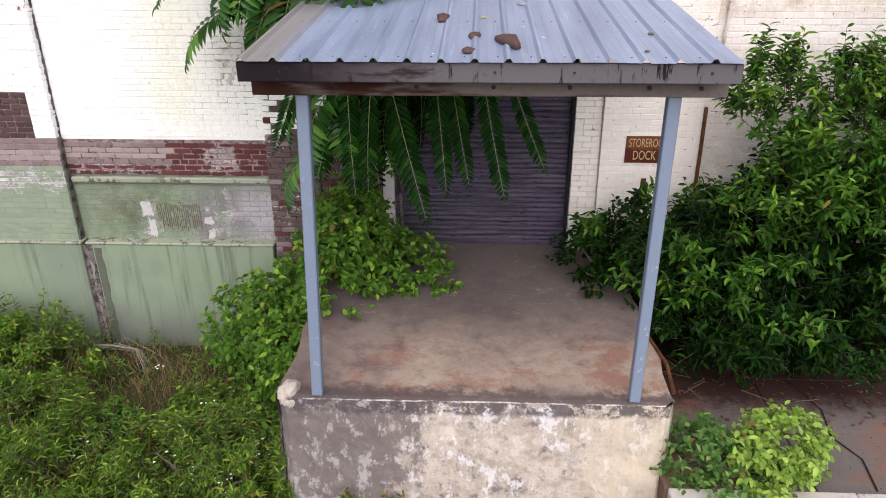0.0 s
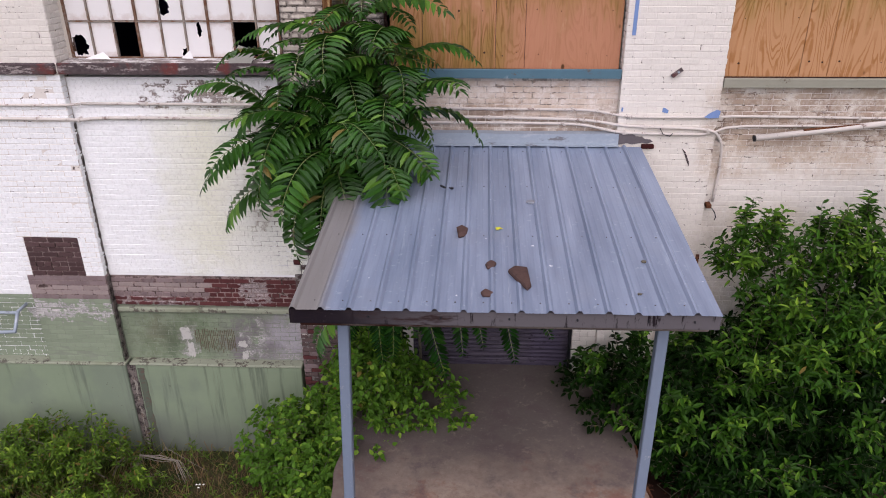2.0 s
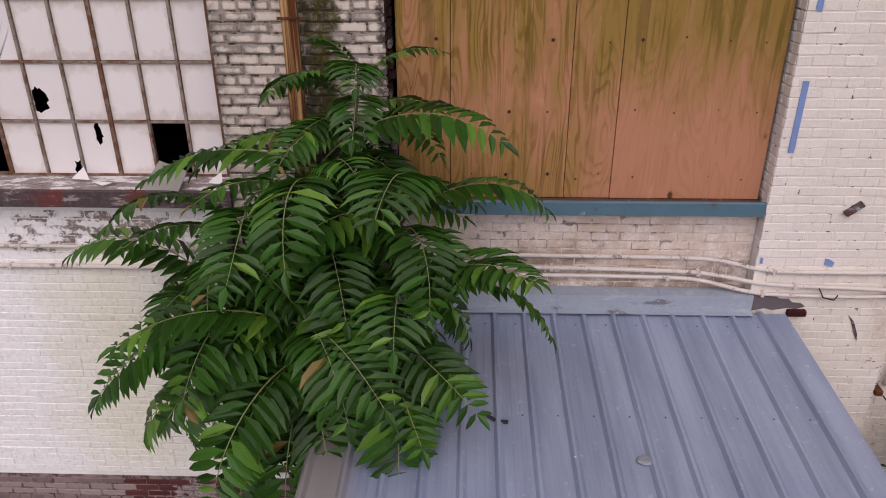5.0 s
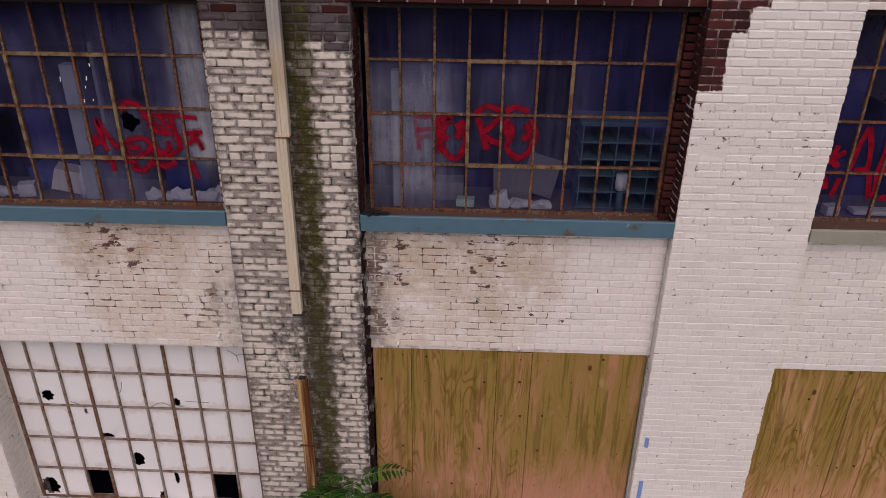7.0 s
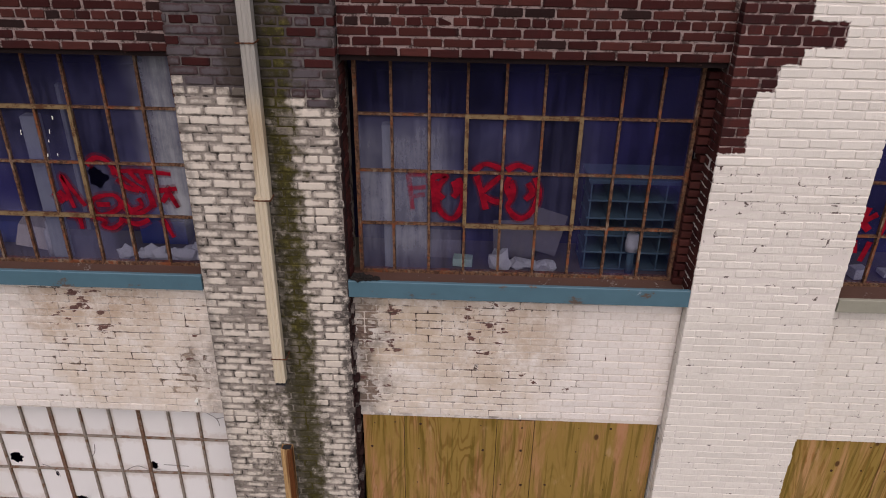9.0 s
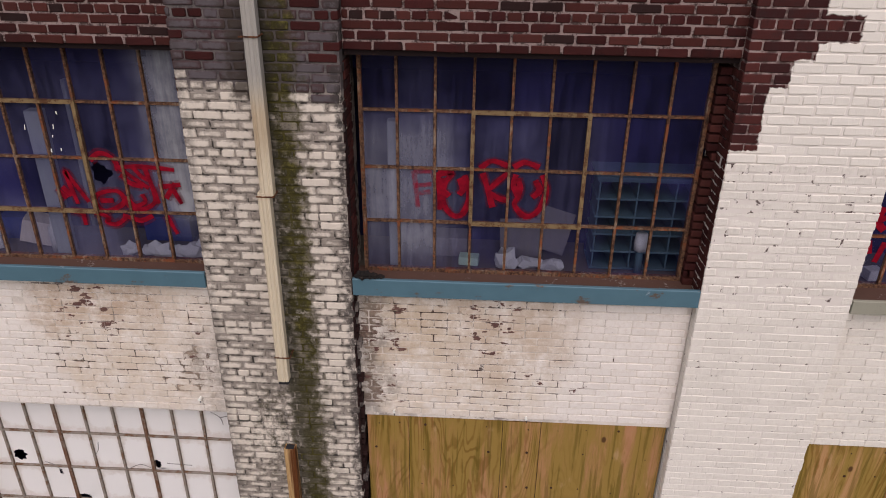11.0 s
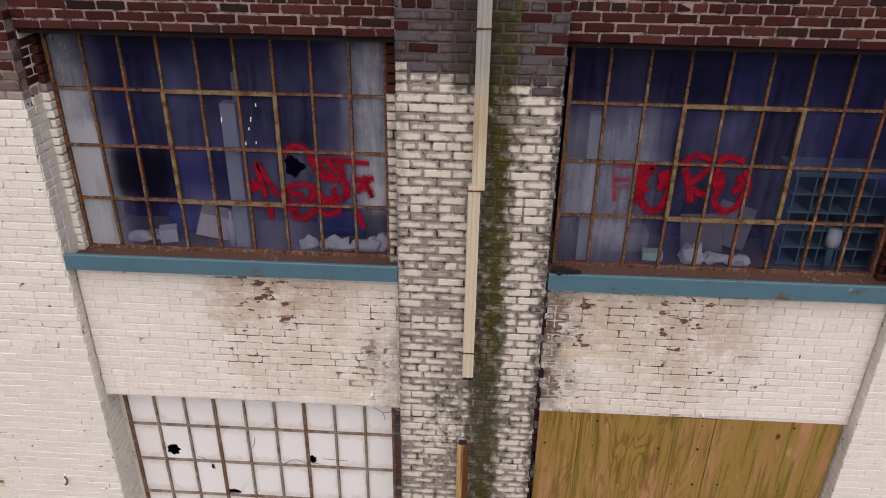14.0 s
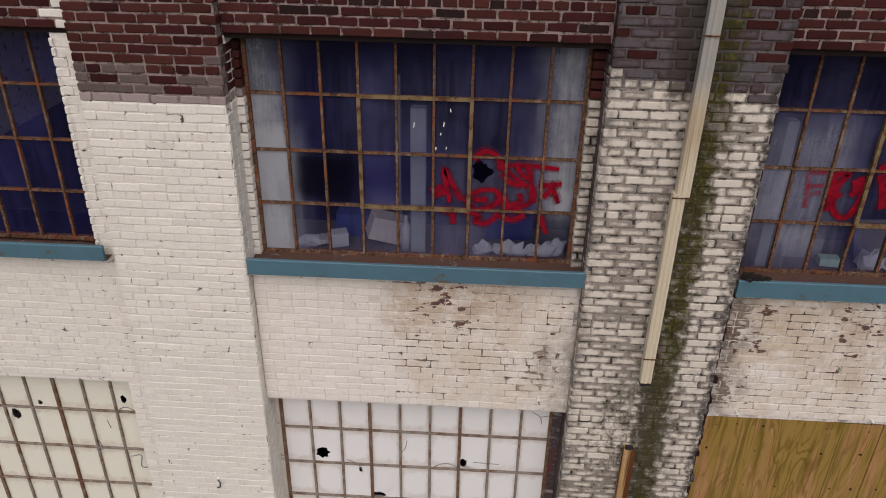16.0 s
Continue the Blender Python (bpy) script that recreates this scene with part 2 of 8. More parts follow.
def pier_brick(name, paint, paint2, bare, bare2, loss):
    """Paint that survives in the middle of each brick and fades into bare grey at its rims, with moss beside the pipe."""
    s = Shader(name, 0.9)
    r, e = s.rand(), s.edge()
    n1, n2, n3 = s.noise(1.7, 4.0), s.noise(12.0, 7.0, 0.75), s.noise(70.0, 4.0)
    p = s.mix(n2, paint, paint2)
    u = s.mix(n2, bare, bare2)
    u = s.mix(s.ramp(n3, 0.5, 0.8), u, tuple(c * 0.6 for c in bare))
    band = s.patch(0.02, 0.23, 4.5, 11.7, 0.07, 0.20, 11.0)
    worn = s.math('ADD', s.math('MULTIPLY', e, 0.42), s.math('MULTIPLY', s.math('SUBTRACT', n2, 0.5), 1.6))
    worn = s.math('ADD', worn, s.math('MULTIPLY', s.math('SUBTRACT', r, 0.5), 0.55))
    worn = s.math('ADD', worn, s.math('MULTIPLY', s.math('SUBTRACT', n1, 0.5), 1.4))
    worn = s.math('ADD', worn, s.math('ADD', s.math('MULTIPLY', band, 0.45), loss))
    lost = s.ramp(worn, 0.12, 0.62)
    c = s.mix(lost, p, u)
    c = s.mix(s.math('MULTIPLY', s.patch(-0.22, -0.04, 10.1, 10.75, 0.05, 0.16, 9.0), 0.85), c, (0.045, 0.035, 0.028))
    c = s.mix(s.math('MULTIPLY', band, s.math('MULTIPLY', s.ramp(n2, 0.28, 0.50, 0.35, 1.0), s.ramp(s.noise(3.5, 5.0, 0.7), 0.34, 0.50, 0.45, 1.0))), c, s.mix(s.ramp(n2, 0.45, 0.75), (0.032, 0.029, 0.010), (0.135, 0.118, 0.034)))
    c = s.mix(s.math('MULTIPLY', s.patch(-0.02, 0.07, 4.5, 11.7, 0.03, 0.05, 7.0), 0.75), c, (0.03, 0.027, 0.016))
    c = s.mix(s.math('MULTIPLY', s.patch(-0.30, 0.34, 6.6, 7.8, 0.15, 0.4, 3.0), s.ramp(n2, 0.4, 0.65)), c, (0.075, 0.065, 0.045))
    for x0, x1, k in ((-0.63, -0.53, 0.45), (0.485, 0.63, 0.9)):
        c = s.mix(s.math('MULTIPLY', s.math('MULTIPLY', s.patch(x0, x1, 4.5, 11.7, 0.03, 0.12, 6.0), k), s.ramp(n2, 0.35, 0.55)), c, (0.05, 0.042, 0.04))
    s.bump(s.math('ADD', s.math('MULTIPLY', n2, 0.8), s.math('SUBTRACT', s.math('MULTIPLY', n3, 0.5), s.math('MULTIPLY', lost, 0.4))), 0.7, 0.009)
    return s.done(c)


m_pier = pier_brick("worn_white_on_grey_brick", (0.73, 0.66, 0.575), (0.50, 0.44, 0.375), (0.175, 0.152, 0.132), (0.34, 0.295, 0.255), 0.07)
m_grey = pier_brick("grey_painted_brick", (0.120, 0.106, 0.113), (0.072, 0.058, 0.064), (0.050, 0.026, 0.027), (0.085, 0.058, 0.06), 0.02)
m_red = brick_paint("bare_maroon_brick", (0.066, 0.018, 0.017), (0.022, 0.010, 0.010), 0.50, 0.10, vary=0.9, dirty=0.5, dirt=(0.030, 0.018, 0.018), soft=0.3)
m_brownred = brick_paint("brown_red_brick", (0.104, 0.032, 0.027), (0.032, 0.013, 0.012), 0.46, 0.10, vary=1.0, dirty=0.5, dirt=(0.045, 0.026, 0.024), soft=0.3)
m_black = brick_paint("blackened_brick", (0.036, 0.018, 0.017), (0.06, 0.023, 0.02), 0.2, 0.0, vary=0.6, dirty=0.4, dirt=(0.03, 0.025, 0.025))
m_sooty = brick_paint("sooty_brown_brick", (0.205, 0.155, 0.14), (0.34, 0.29, 0.25), 0.22, 0.14, soft=0.25, vary=0.8, dirty=0.6, dirt=(0.06, 0.045, 0.042))
m_band = brick_paint("red_band_brick", (0.15, 0.052, 0.052), (0.42, 0.35, 0.345), 0.22, 0.14, vary=0.8, dirty=0.75, dirt=(0.10, 0.06, 0.06), soft=0.16, blotch=0.6, shed=((-1.5, -1.1, 2.02, 2.3, 0.4), (-3.1, -2.0, 1.9, 2.4, 0.12)))
m_band_grey = brick_paint("grey_pink_band_brick", (0.27, 0.20, 0.20), (0.16, 0.08, 0.078), 0.25, 0.1, soft=0.2, vary=0.5, dirty=0.5, dirt=(0.30, 0.27, 0.26))
m_band_pale = brick_paint("pale_flaking_band_brick", (0.36, 0.29, 0.275), (0.22, 0.11, 0.105), 0.26, 0.12, soft=0.25, vary=0.4, dirty=0.4, dirt=(0.42, 0.36, 0.30))
m_niche = brick_paint("bare_purple_brown_brick", (0.125, 0.075, 0.075), (0.36, 0.31, 0.30), 0.18, 0.12, vary=0.9, dirty=0.6, dirt=(0.07, 0.045, 0.045), soft=0.16)
m_rough = brick_paint("spalled_dark_brick", (0.15, 0.105, 0.10), (0.42, 0.38, 0.36), 0.34, 0.1, vary=0.7, dirty=0.7, dirt=(0.06, 0.05, 0.045))
m_green = brick_paint("green_painted_brick", (0.27, 0.32, 0.225), (0.55, 0.52, 0.51), 0.03, 0.08, vary=0.25, dirty=0.5, dirt=(0.20, 0.22, 0.17), blotch=0.7,
                      stains=((-3.1, -1.2, 1.1, 1.85, (0.12, 0.16, 0.09), 0.75), (-2.9, -2.4, 1.3, 1.8, (0.20, 0.13, 0.11), 0.35), (-2.62, -2.40, 1.15, 1.75, (0.055, 0.09, 0.055), 0.7), (-1.85, -0.7, 1.05, 1.85, (0.20, 0.18, 0.19), 1.0), (-1.1, -0.7, 1.1, 1.85, (0.42, 0.40, 0.43), 0.8)),
                      shed=((-1.4, -0.7, 1.1, 1.8, 0.34), (-2.4, -2.2, 1.12, 1.62, 0.62), (-1.64, -1.46, 1.1, 1.6, 0.55), (-4.4, -3.1, 1.75, 2.1, 0.3)))
s = Shader("painted_joint", 0.95)
c = s.mix(s.noise(9.0, 5.0), (0.75, 0.70, 0.65), (0.65, 0.59, 0.54))
c = s.mix(s.ramp(s.noise(14.0, 5.0, 0.65), 0.59, 0.64), c, (0.12, 0.09, 0.08))
m_mort_cream = s.done(c)
s = Shader("white_painted_joint", 0.95)
c = s.mix(s.noise(9.0, 5.0), (0.89, 0.89, 0.89), (0.80, 0.80, 0.795))
c = s.mix(s.math('MULTIPLY', s.patch(-1.35, -0.5, 2.7, 4.6, 0.2, 0.4), s.ramp(s.noise(8.0, 6.0, 0.7), 0.42, 0.54)), c, (0.16, 0.13, 0.12))
c = s.mix(s.math('MULTIPLY', s.patch(-2.3, -1.0, 2.4, 4.4, 0.3, 0.5), 0.5), c, (0.55, 0.52, 0.40))
m_mort_white = s.done(c)
s = Shader("stained_panel_joint", 0.95)
c = s.mix(s.noise(9.0, 5.0), (0.72, 0.66, 0.60), (0.60, 0.53, 0.47))
for a in STAINED + ((1.2, 2.9, 4.6, 5.0),):
    c = s.mix(s.math('MULTIPLY', s.patch(*a, 0.3, 0.5), s.math('MULTIPLY', s.ramp(s.noise(11.0, 6.0, 0.75), 0.44, 0.54), s.ramp(s.noise(2.2, 4.0), 0.38, 0.56, 0.15, 1.0))), c, (0.085, 0.06, 0.05))
m_mort_span = s.done(c)
m_mort_grey = plain("grey_weathered_mortar", (0.19, 0.175, 0.17), 0.95, vary=0.6, scale=11, dark=(0.06, 0.06, 0.05))
s = Shader("mossy_grey_mortar", 0.95)
n2 = s.noise(16.0, 5.0, 0.65)
c = s.mix(n2, (0.20, 0.175, 0.155), (0.42, 0.37, 0.325))
c = s.mix(s.ramp(s.noise(12.0, 6.0, 0.75), 0.49, 0.58), c, (0.05, 0.045, 0.04))
c = s.mix(s.patch(0.02, 0.23, 4.5, 11.7, 0.07, 0.20, 11.0), c, s.mix(n2, (0.024, 0.021, 0.008), (0.10, 0.087, 0.026)))
c = s.mix(s.patch(-0.22, -0.04, 10.1, 10.75, 0.05, 0.16, 9.0), c, (0.04, 0.03, 0.025))
s.bump(n2, 0.6, 0.006)
c = s.mix(s.math('MULTIPLY', s.patch(-0.7, 0.7, 10.17, 12.0, 0.03, 0.05, 8.0), 0.8), c, s.mix(n2, (0.045, 0.036, 0.037), (0.115, 0.10, 0.105)))
m_mort_pier = s.done(c)
m_mort_pink = plain("pale_mortar", (0.33, 0.25, 0.232), 0.95, vary=0.8, scale=12, dark=(0.06, 0.04, 0.036), amount=0.55)
m_mort_green = plain("green_painted_joint", (0.26, 0.29, 0.22), 0.95, vary=0.5, scale=9)

s = Shader("green_painted_concrete", 0.8)
n = s.noise(1.5, 6.0)
streak = s.noise(1.0, 5.0, 0.6, s.stretch(7.0, 7.0, 0.5))
c = s.mix(s.math('MULTIPLY', n, 0.6), (0.25, 0.305, 0.205), (0.15, 0.195, 0.13))
c = s.mix(s.math('MULTIPLY', s.ramp(streak, 0.50, 0.70), 0.8), c, (0.10, 0.115, 0.09))
c = s.mix(s.math('MULTIPLY', s.ramp(s.noise(0.8, 5.0, 0.6), 0.48, 0.62), 0.5), c, (0.17, 0.20, 0.16))
c = s.mix(s.math('MULTIPLY', s.ramp(s.math('ADD', s.axis(2), s.math('MULTIPLY', n, 0.9)), 0.0, 1.0, 1.0, 0.0), 0.8), c, (0.12, 0.125, 0.115))
c = s.mix(s.ramp(s.noise(14.0, 5.0), 0.68, 0.72), c, (0.12, 0.13, 0.10))
s.bump(s.noise(25.0, 6.0), 0.3, 0.006)
m_greencon = s.done(c)

s = Shader("chipped_green_ledge", 0.85)
n1, n2 = s.noise(5.0, 7.0, 0.7), s.noise(22.0, 6.0, 0.7)
c = s.mix(n1, (0.23, 0.255, 0.185), (0.36, 0.37, 0.285))
c = s.mix(s.ramp(s.math('ADD', s.math('MULTIPLY', n1, 0.6), s.math('MULTIPLY', n2, 0.4)), 0.50, 0.57), c, (0.11, 0.10, 0.08))
c = s.mix(s.ramp(s.noise(1.6, 5.0), 0.5, 0.7), c, (0.24, 0.26, 0.18))
s.bump(n2, 0.6, 0.01)
m_ledge = s.done(c)

s = Shader("teal_painted_sill", 0.5, spec=0.4)
c = s.mix(s.noise(5.0, 5.0), (0.055, 0.115, 0.152), (0.085, 0.172, 0.218))
c = s.mix(s.ramp(s.noise(9.0, 7.0, 0.7, s.stretch(0.5, 1, 1)), 0.60, 0.66), c, (0.10, 0.07, 0.05))
c = s.mix(s.ramp(s.noise(3.0, 7.0), 0.64, 0.68), c, (0.30, 0.36, 0.40))
s.bump(s.noise(30.0, 4.0), 0.2, 0.004)
m_teal = s.done(c)
s = Shader("weathered_sill", 0.85)
n1, n2 = s.noise(1.0, 7.0, 0.75, s.stretch(4, 4, 16)), s.noise(26.0, 5.0)
c = s.mix(n2, (0.035, 0.026, 0.03), (0.13, 0.10, 0.10))
c = s.mix(s.ramp(n1, 0.54, 0.60), c, (0.30, 0.26, 0.25))
c = s.mix(s.ramp(s.noise(2.0, 5.0), 0.56, 0.66), c, (0.14, 0.045, 0.04))
s.bump(n1, 0.5, 0.006)
m_sillwood = s.done(c)
s = Shader("flaking_pale_sill_top", 0.9)
n1, n2 = s.noise(1.0, 8.0, 0.75, s.stretch(5, 14, 5)), s.noise(30.0, 5.0)
c = s.mix(n2, (0.20, 0.17, 0.155), (0.33, 0.29, 0.27))
c = s.mix(s.ramp(n1, 0.50, 0.56), c, (0.66, 0.63, 0.61))
c = s.mix(s.ramp(n1, 0.42, 0.36), c, (0.10, 0.075, 0.07))
s.bump(s.math('ADD', n1, n2), 0.5, 0.006)
m_flaky = s.done(c)
m_sillgrey = plain("tan_painted_sill", (0.33, 0.32, 0.255), 0.8, vary=0.5, scale=5, dark=(0.15, 0.12, 0.09), amount=0.2)
s = Shader("rusty_window_steel", 0.8)
n1, n2, n3 = s.noise(9.0, 6.0, 0.7), s.noise(45.0, 5.0, 0.7), s.noise(1.0, 5.0, 0.7, s.stretch(18, 18, 5))
c = s.mix(s.ramp(n2, 0.35, 0.65), (0.050, 0.024, 0.017), (0.185, 0.100, 0.058))
c = s.mix(s.ramp(n1, 0.52, 0.62), c, (0.19, 0.062, 0.028))
c = s.mix(s.math('MULTIPLY', s.ramp(n3, 0.54, 0.66), 0.42), c, (0.36, 0.30, 0.23))
c = s.mix(s.ramp(n3, 0.40, 0.34), c, (0.030, 0.016, 0.012))
s.bump(s.math('ADD', n1, n2), 0.4, 0.005)
m_steel = s.done(c)
m_steelw = plain("pale_rusted_window_steel", (0.25, 0.185, 0.145), 0.8, 0.0, vary=0.8, scale=14, dark=(0.13, 0.062, 0.034), amount=0.8)
m_barpale = plain("pale_painted_glazing_bar", (0.31, 0.265, 0.225), 0.7, 0.0, vary=0.6, scale=12, dark=(0.15, 0.075, 0.04), amount=0.55)
m_vent = plain("ochre_vent_frame", (0.24, 0.165, 0.085), 0.75, 0.0, vary=0.6, scale=14, dark=(0.09, 0.04, 0.02), amount=0.6)

s = Shader("plywood", 0.75)
r = s.rand()
off = s.node("CombineXYZ", 0, X=s.math('MULTIPLY', r, 9.0), Z=s.math('MULTIPLY', r, 23.0))
va = s.t.nodes.new("ShaderNodeVectorMath")
s.put(va.inputs[0], s.pos())
s.put(va.inputs[1], off)
vv = va.outputs[0]
field = s.noise(1.0, 2.5, 0.5, s.stretch(3.4, 0.0, 0.55, vv), 0.5)
rings = s.math('SINE', s.math('ADD', s.math('MULTIPLY', field, 120.0), s.math('MULTIPLY', s.noise(9.0, 4.0), 3.0)))
fib = s.noise(1.0, 5.0, 0.7, s.stretch(90, 0, 2.5, vv))
ringy = s.math('MULTIPLY', s.ramp(s.noise(2.5, 4.0), 0.35, 0.6, 0.25, 0.8), s.math('MAXIMUM', s.ramp(s.axis(0), 2.0, 2.12, 1.0, 0.35), s.ramp(s.axis(0), 4.0, 4.1)))
c = s.mix(s.math('MULTIPLY', s.ramp(rings, 0.1, 0.95), ringy), s.mix(s.ramp(s.axis(0), 4.0, 4.1), (0.43, 0.20, 0.116), (0.47, 0.255, 0.125)), s.mix(s.ramp(s.axis(0), 4.0, 4.1), (0.25, 0.105, 0.042), (0.30, 0.125, 0.035)))
c = s.mix(s.math('MULTIPLY', s.ramp(fib, 0.35, 0.75), 0.3), c, (0.50, 0.27, 0.15))
big = s.noise(1.0, 6.0, 0.68, s.stretch(5.0, 0, 0.6, vv))
# olive streaks, thickest over the upper end and on the sheets beside the middle pier
lines = s.noise(1.0, 4.0, 0.6, s.stretch(24, 0, 0.9, vv))
w = s.math('MULTIPLY', s.math('SUBTRACT', s.noise(1.0, 5.0, 0.65, s.stretch(5, 0, 0.9)), 0.5), 1.5)
upper = s.ramp(s.math('ADD', s.axis(2), w), 5.4, 6.3)
lower = s.math('MULTIPLY', s.ramp(s.math('ADD', s.axis(2), w), 6.1, 5.35), s.ramp(s.axis(0), 2.15, 1.7))
olive_tint = s.math('MAXIMUM', upper, s.math('MULTIPLY', lower, 0.8))
c = s.mix(s.math('MULTIPLY', olive_tint, s.ramp(big, 0.36, 0.54, 0.22, 0.88)), c, s.mix(s.math('MULTIPLY', s.ramp(rings, 0.0, 1.0), ringy), (0.245, 0.165, 0.034), (0.145, 0.088, 0.013)))
c = s.mix(s.math('MULTIPLY', s.math('MULTIPLY', s.ramp(lines, 0.52, 0.60), 0.55), olive_tint), c, (0.105, 0.076, 0.010))
knots = s.node("TexVoronoi", 0, Vector=s.stretch(1, 1, 0.6), Scale=3.2)
c = s.mix(s.ramp(knots, 0.04, 0.085, 1.0, 0.0), c, (0.09, 0.045, 0.018))
c = s.mix(s.math('MULTIPLY', s.ramp(s.noise(1.0, 4.0, 0.6, s.stretch(7, 0, 2.2)), 0.60, 0.72), 0.35), c, (0.56, 0.36, 0.22))
s.bump(s.math('ADD', rings, fib), 0.2, 0.003)
m_ply = s.done(c)
m_hole = plain("rusty_nail_head", (0.06, 0.03, 0.02), 0.7, 0.2)

s = Shader("galvanised_roofing", 0.5, 0.2, 0.4)
n = s.noise(2.0, 6.0, 0.6, s.stretch(3.0, 0.3, 1.0))
c = s.mix(s.ramp(n, 0.3, 0.7), (0.205, 0.25, 0.345), (0.30, 0.35, 0.46))
c = s.mix(s.math('MULTIPLY', s.ramp(s.noise(20.0, 5.0), 0.6, 0.75), 0.3), c, (0.58, 0.64, 0.70))
# pale streaks down the slope: gloss highlights put into the colour
c = s.mix(s.math('MULTIPLY', s.ramp(s.noise(1.0, 5.0, 0.7, s.stretch(14.0, 0.7, 1.0)), 0.60, 0.72), 0.35), c, (0.56, 0.61, 0.69))
c = s.mix(s.ramp(s.noise(9.0, 3.0), 0.74, 0.76), c, (0.75, 0.78, 0.82))
c = s.mix(s.math('MULTIPLY', s.patch(0.0, 0.42, -1, 9, 0.08, 0.12, 1.2), 0.75), c, (0.27, 0.235, 0.19))
c = s.mix(s.math('MULTIPLY', s.ramp(s.noise(1.2, 5.0), 0.55, 0.75), 0.35), c, (0.26, 0.28, 0.33))
s.bump(s.noise(3.0, 3.0), 0.08, 0.02)
m_roof = s.done(c, s.ramp(n, 0.3, 0.8, 0.42, 0.6))
m_screw = plain("rusty_screw_head", (0.16, 0.15, 0.15), 0.6, 0.4)
s = Shader("zinc_flashing", 0.5, 0.2, 0.4)
n1, n2 = s.noise(3.0, 7.0, 0.7, s.stretch(1, 1, 3)), s.noise(20.0, 5.0)
c = s.mix(n2, (0.27, 0.315, 0.37), (0.37, 0.42, 0.48))
c = s.mix(s.math('MULTIPLY', s.ramp(n1, 0.55, 0.66), 0.55), c, (0.50, 0.53, 0.56))
c = s.mix(s.ramp(n1, 0.42, 0.36), c, (0.17, 0.17, 0.18))
s.bump(n1, 0.3, 0.006)
m_flash = s.done(c)
s = Shader("peeling_grey_board", 0.8)
n1, n2 = s.noise(1.0, 6.0, 0.65, s.stretch(1.2, 1, 6)), s.noise(30.0, 4.0)
c = s.mix(s.ramp(s.math('ADD', s.axis(0), n1), 0.9, 2.2), (0.014, 0.010, 0.014), (0.115, 0.104, 0.112))
c = s.mix(s.ramp(n1, 0.56, 0.66), c, (0.035, 0.022, 0.022))
c = s.mix(s.math('MULTIPLY', s.ramp(n2, 0.6, 0.7), 0.4), c, (0.06, 0.05, 0.05))
drip = s.noise(1.0, 5.0, 0.7, s.stretch(16, 1, 2.5))
c = s.mix(s.ramp(drip, 0.56, 0.64), c, (0.018, 0.013, 0.016))
s.bump(n2, 0.2, 0.004)
m_fascia = s.done(c)
s = Shader("weathered_beam", 0.85)
n1, n2 = s.noise(1.0, 6.0, 0.65, s.stretch(1.5, 1, 8)), s.noise(30.0, 4.0)
c = s.mix(n2, (0.12, 0.098, 0.09), (0.20, 0.165, 0.148))
c = s.mix(s.ramp(s.math('ADD', s.math('MULTIPLY', s.axis(0), -0.12), n1), 0.25, 0.45), c, (0.045, 0.018, 0.013))
s.bump(n1, 0.3, 0.004)
m_beam = s.done(c)
m_post = plain("blue_grey_painted_steel", (0.20, 0.245, 0.33), 0.45, 0.0, vary=0.35, scale=7, spec=0.5, dark=(0.42, 0.43, 0.46), amount=0.12)

s = Shader("stained_shaded_dock_concrete", 0.85)
n1, n2, n3, n4 = s.noise(0.9, 6.0, 0.65), s.noise(3.5, 9.0, 0.78), s.noise(40.0, 5.0), s.noise(6.0, 9.0, 0.8)
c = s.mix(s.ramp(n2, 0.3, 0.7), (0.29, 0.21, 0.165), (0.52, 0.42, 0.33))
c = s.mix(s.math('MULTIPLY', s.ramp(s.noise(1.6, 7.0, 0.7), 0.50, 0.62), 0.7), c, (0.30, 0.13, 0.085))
# greyer towards the wall: the canopy's shade is put into the colour
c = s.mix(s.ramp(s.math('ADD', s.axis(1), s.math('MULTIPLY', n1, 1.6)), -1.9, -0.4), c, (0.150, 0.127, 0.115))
c = s.mix(s.math('MULTIPLY', s.ramp(s.math('ADD', s.math('MULTIPLY', n1, 0.5), s.math('MULTIPLY', n2, 0.5)), 0.49, 0.60), 0.7), c, (0.13, 0.10, 0.10))
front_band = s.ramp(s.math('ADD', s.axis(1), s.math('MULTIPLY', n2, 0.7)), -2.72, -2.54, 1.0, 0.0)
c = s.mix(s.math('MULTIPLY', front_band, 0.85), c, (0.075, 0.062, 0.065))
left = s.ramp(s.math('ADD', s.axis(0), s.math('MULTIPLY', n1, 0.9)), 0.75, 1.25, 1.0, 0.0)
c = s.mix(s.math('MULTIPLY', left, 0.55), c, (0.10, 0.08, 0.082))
c = s.mix(s.math('MULTIPLY', s.ramp(n4, 0.55, 0.68), 0.30), c, (0.48, 0.40, 0.32))
c = s.mix(s.math('MULTIPLY', s.ramp(n4, 0.45, 0.32), 0.40), c, (0.09, 0.07, 0.068))
fine = s.noise(22.0, 7.0, 0.8)
c = s.mix(s.math('MULTIPLY', s.ramp(fine, 0.56, 0.68), 0.18), c, (0.56, 0.47, 0.38))
c = s.mix(s.math('MULTIPLY', s.ramp(fine, 0.44, 0.32), 0.28), c, (0.075, 0.058, 0.055))
c = s.mix(s.math('MULTIPLY', s.ramp(n3, 0.68, 0.75), 0.45), c, (0.05, 0.04, 0.037))
c = s.mix(0.22, c, (0.07, 0.045, 0.035))
edge_line = s.ramp(s.math('ADD', s.axis(1), s.math('MULTIPLY', fine, 0.05)), -3.117, -3.109, 1.0, 0.0)
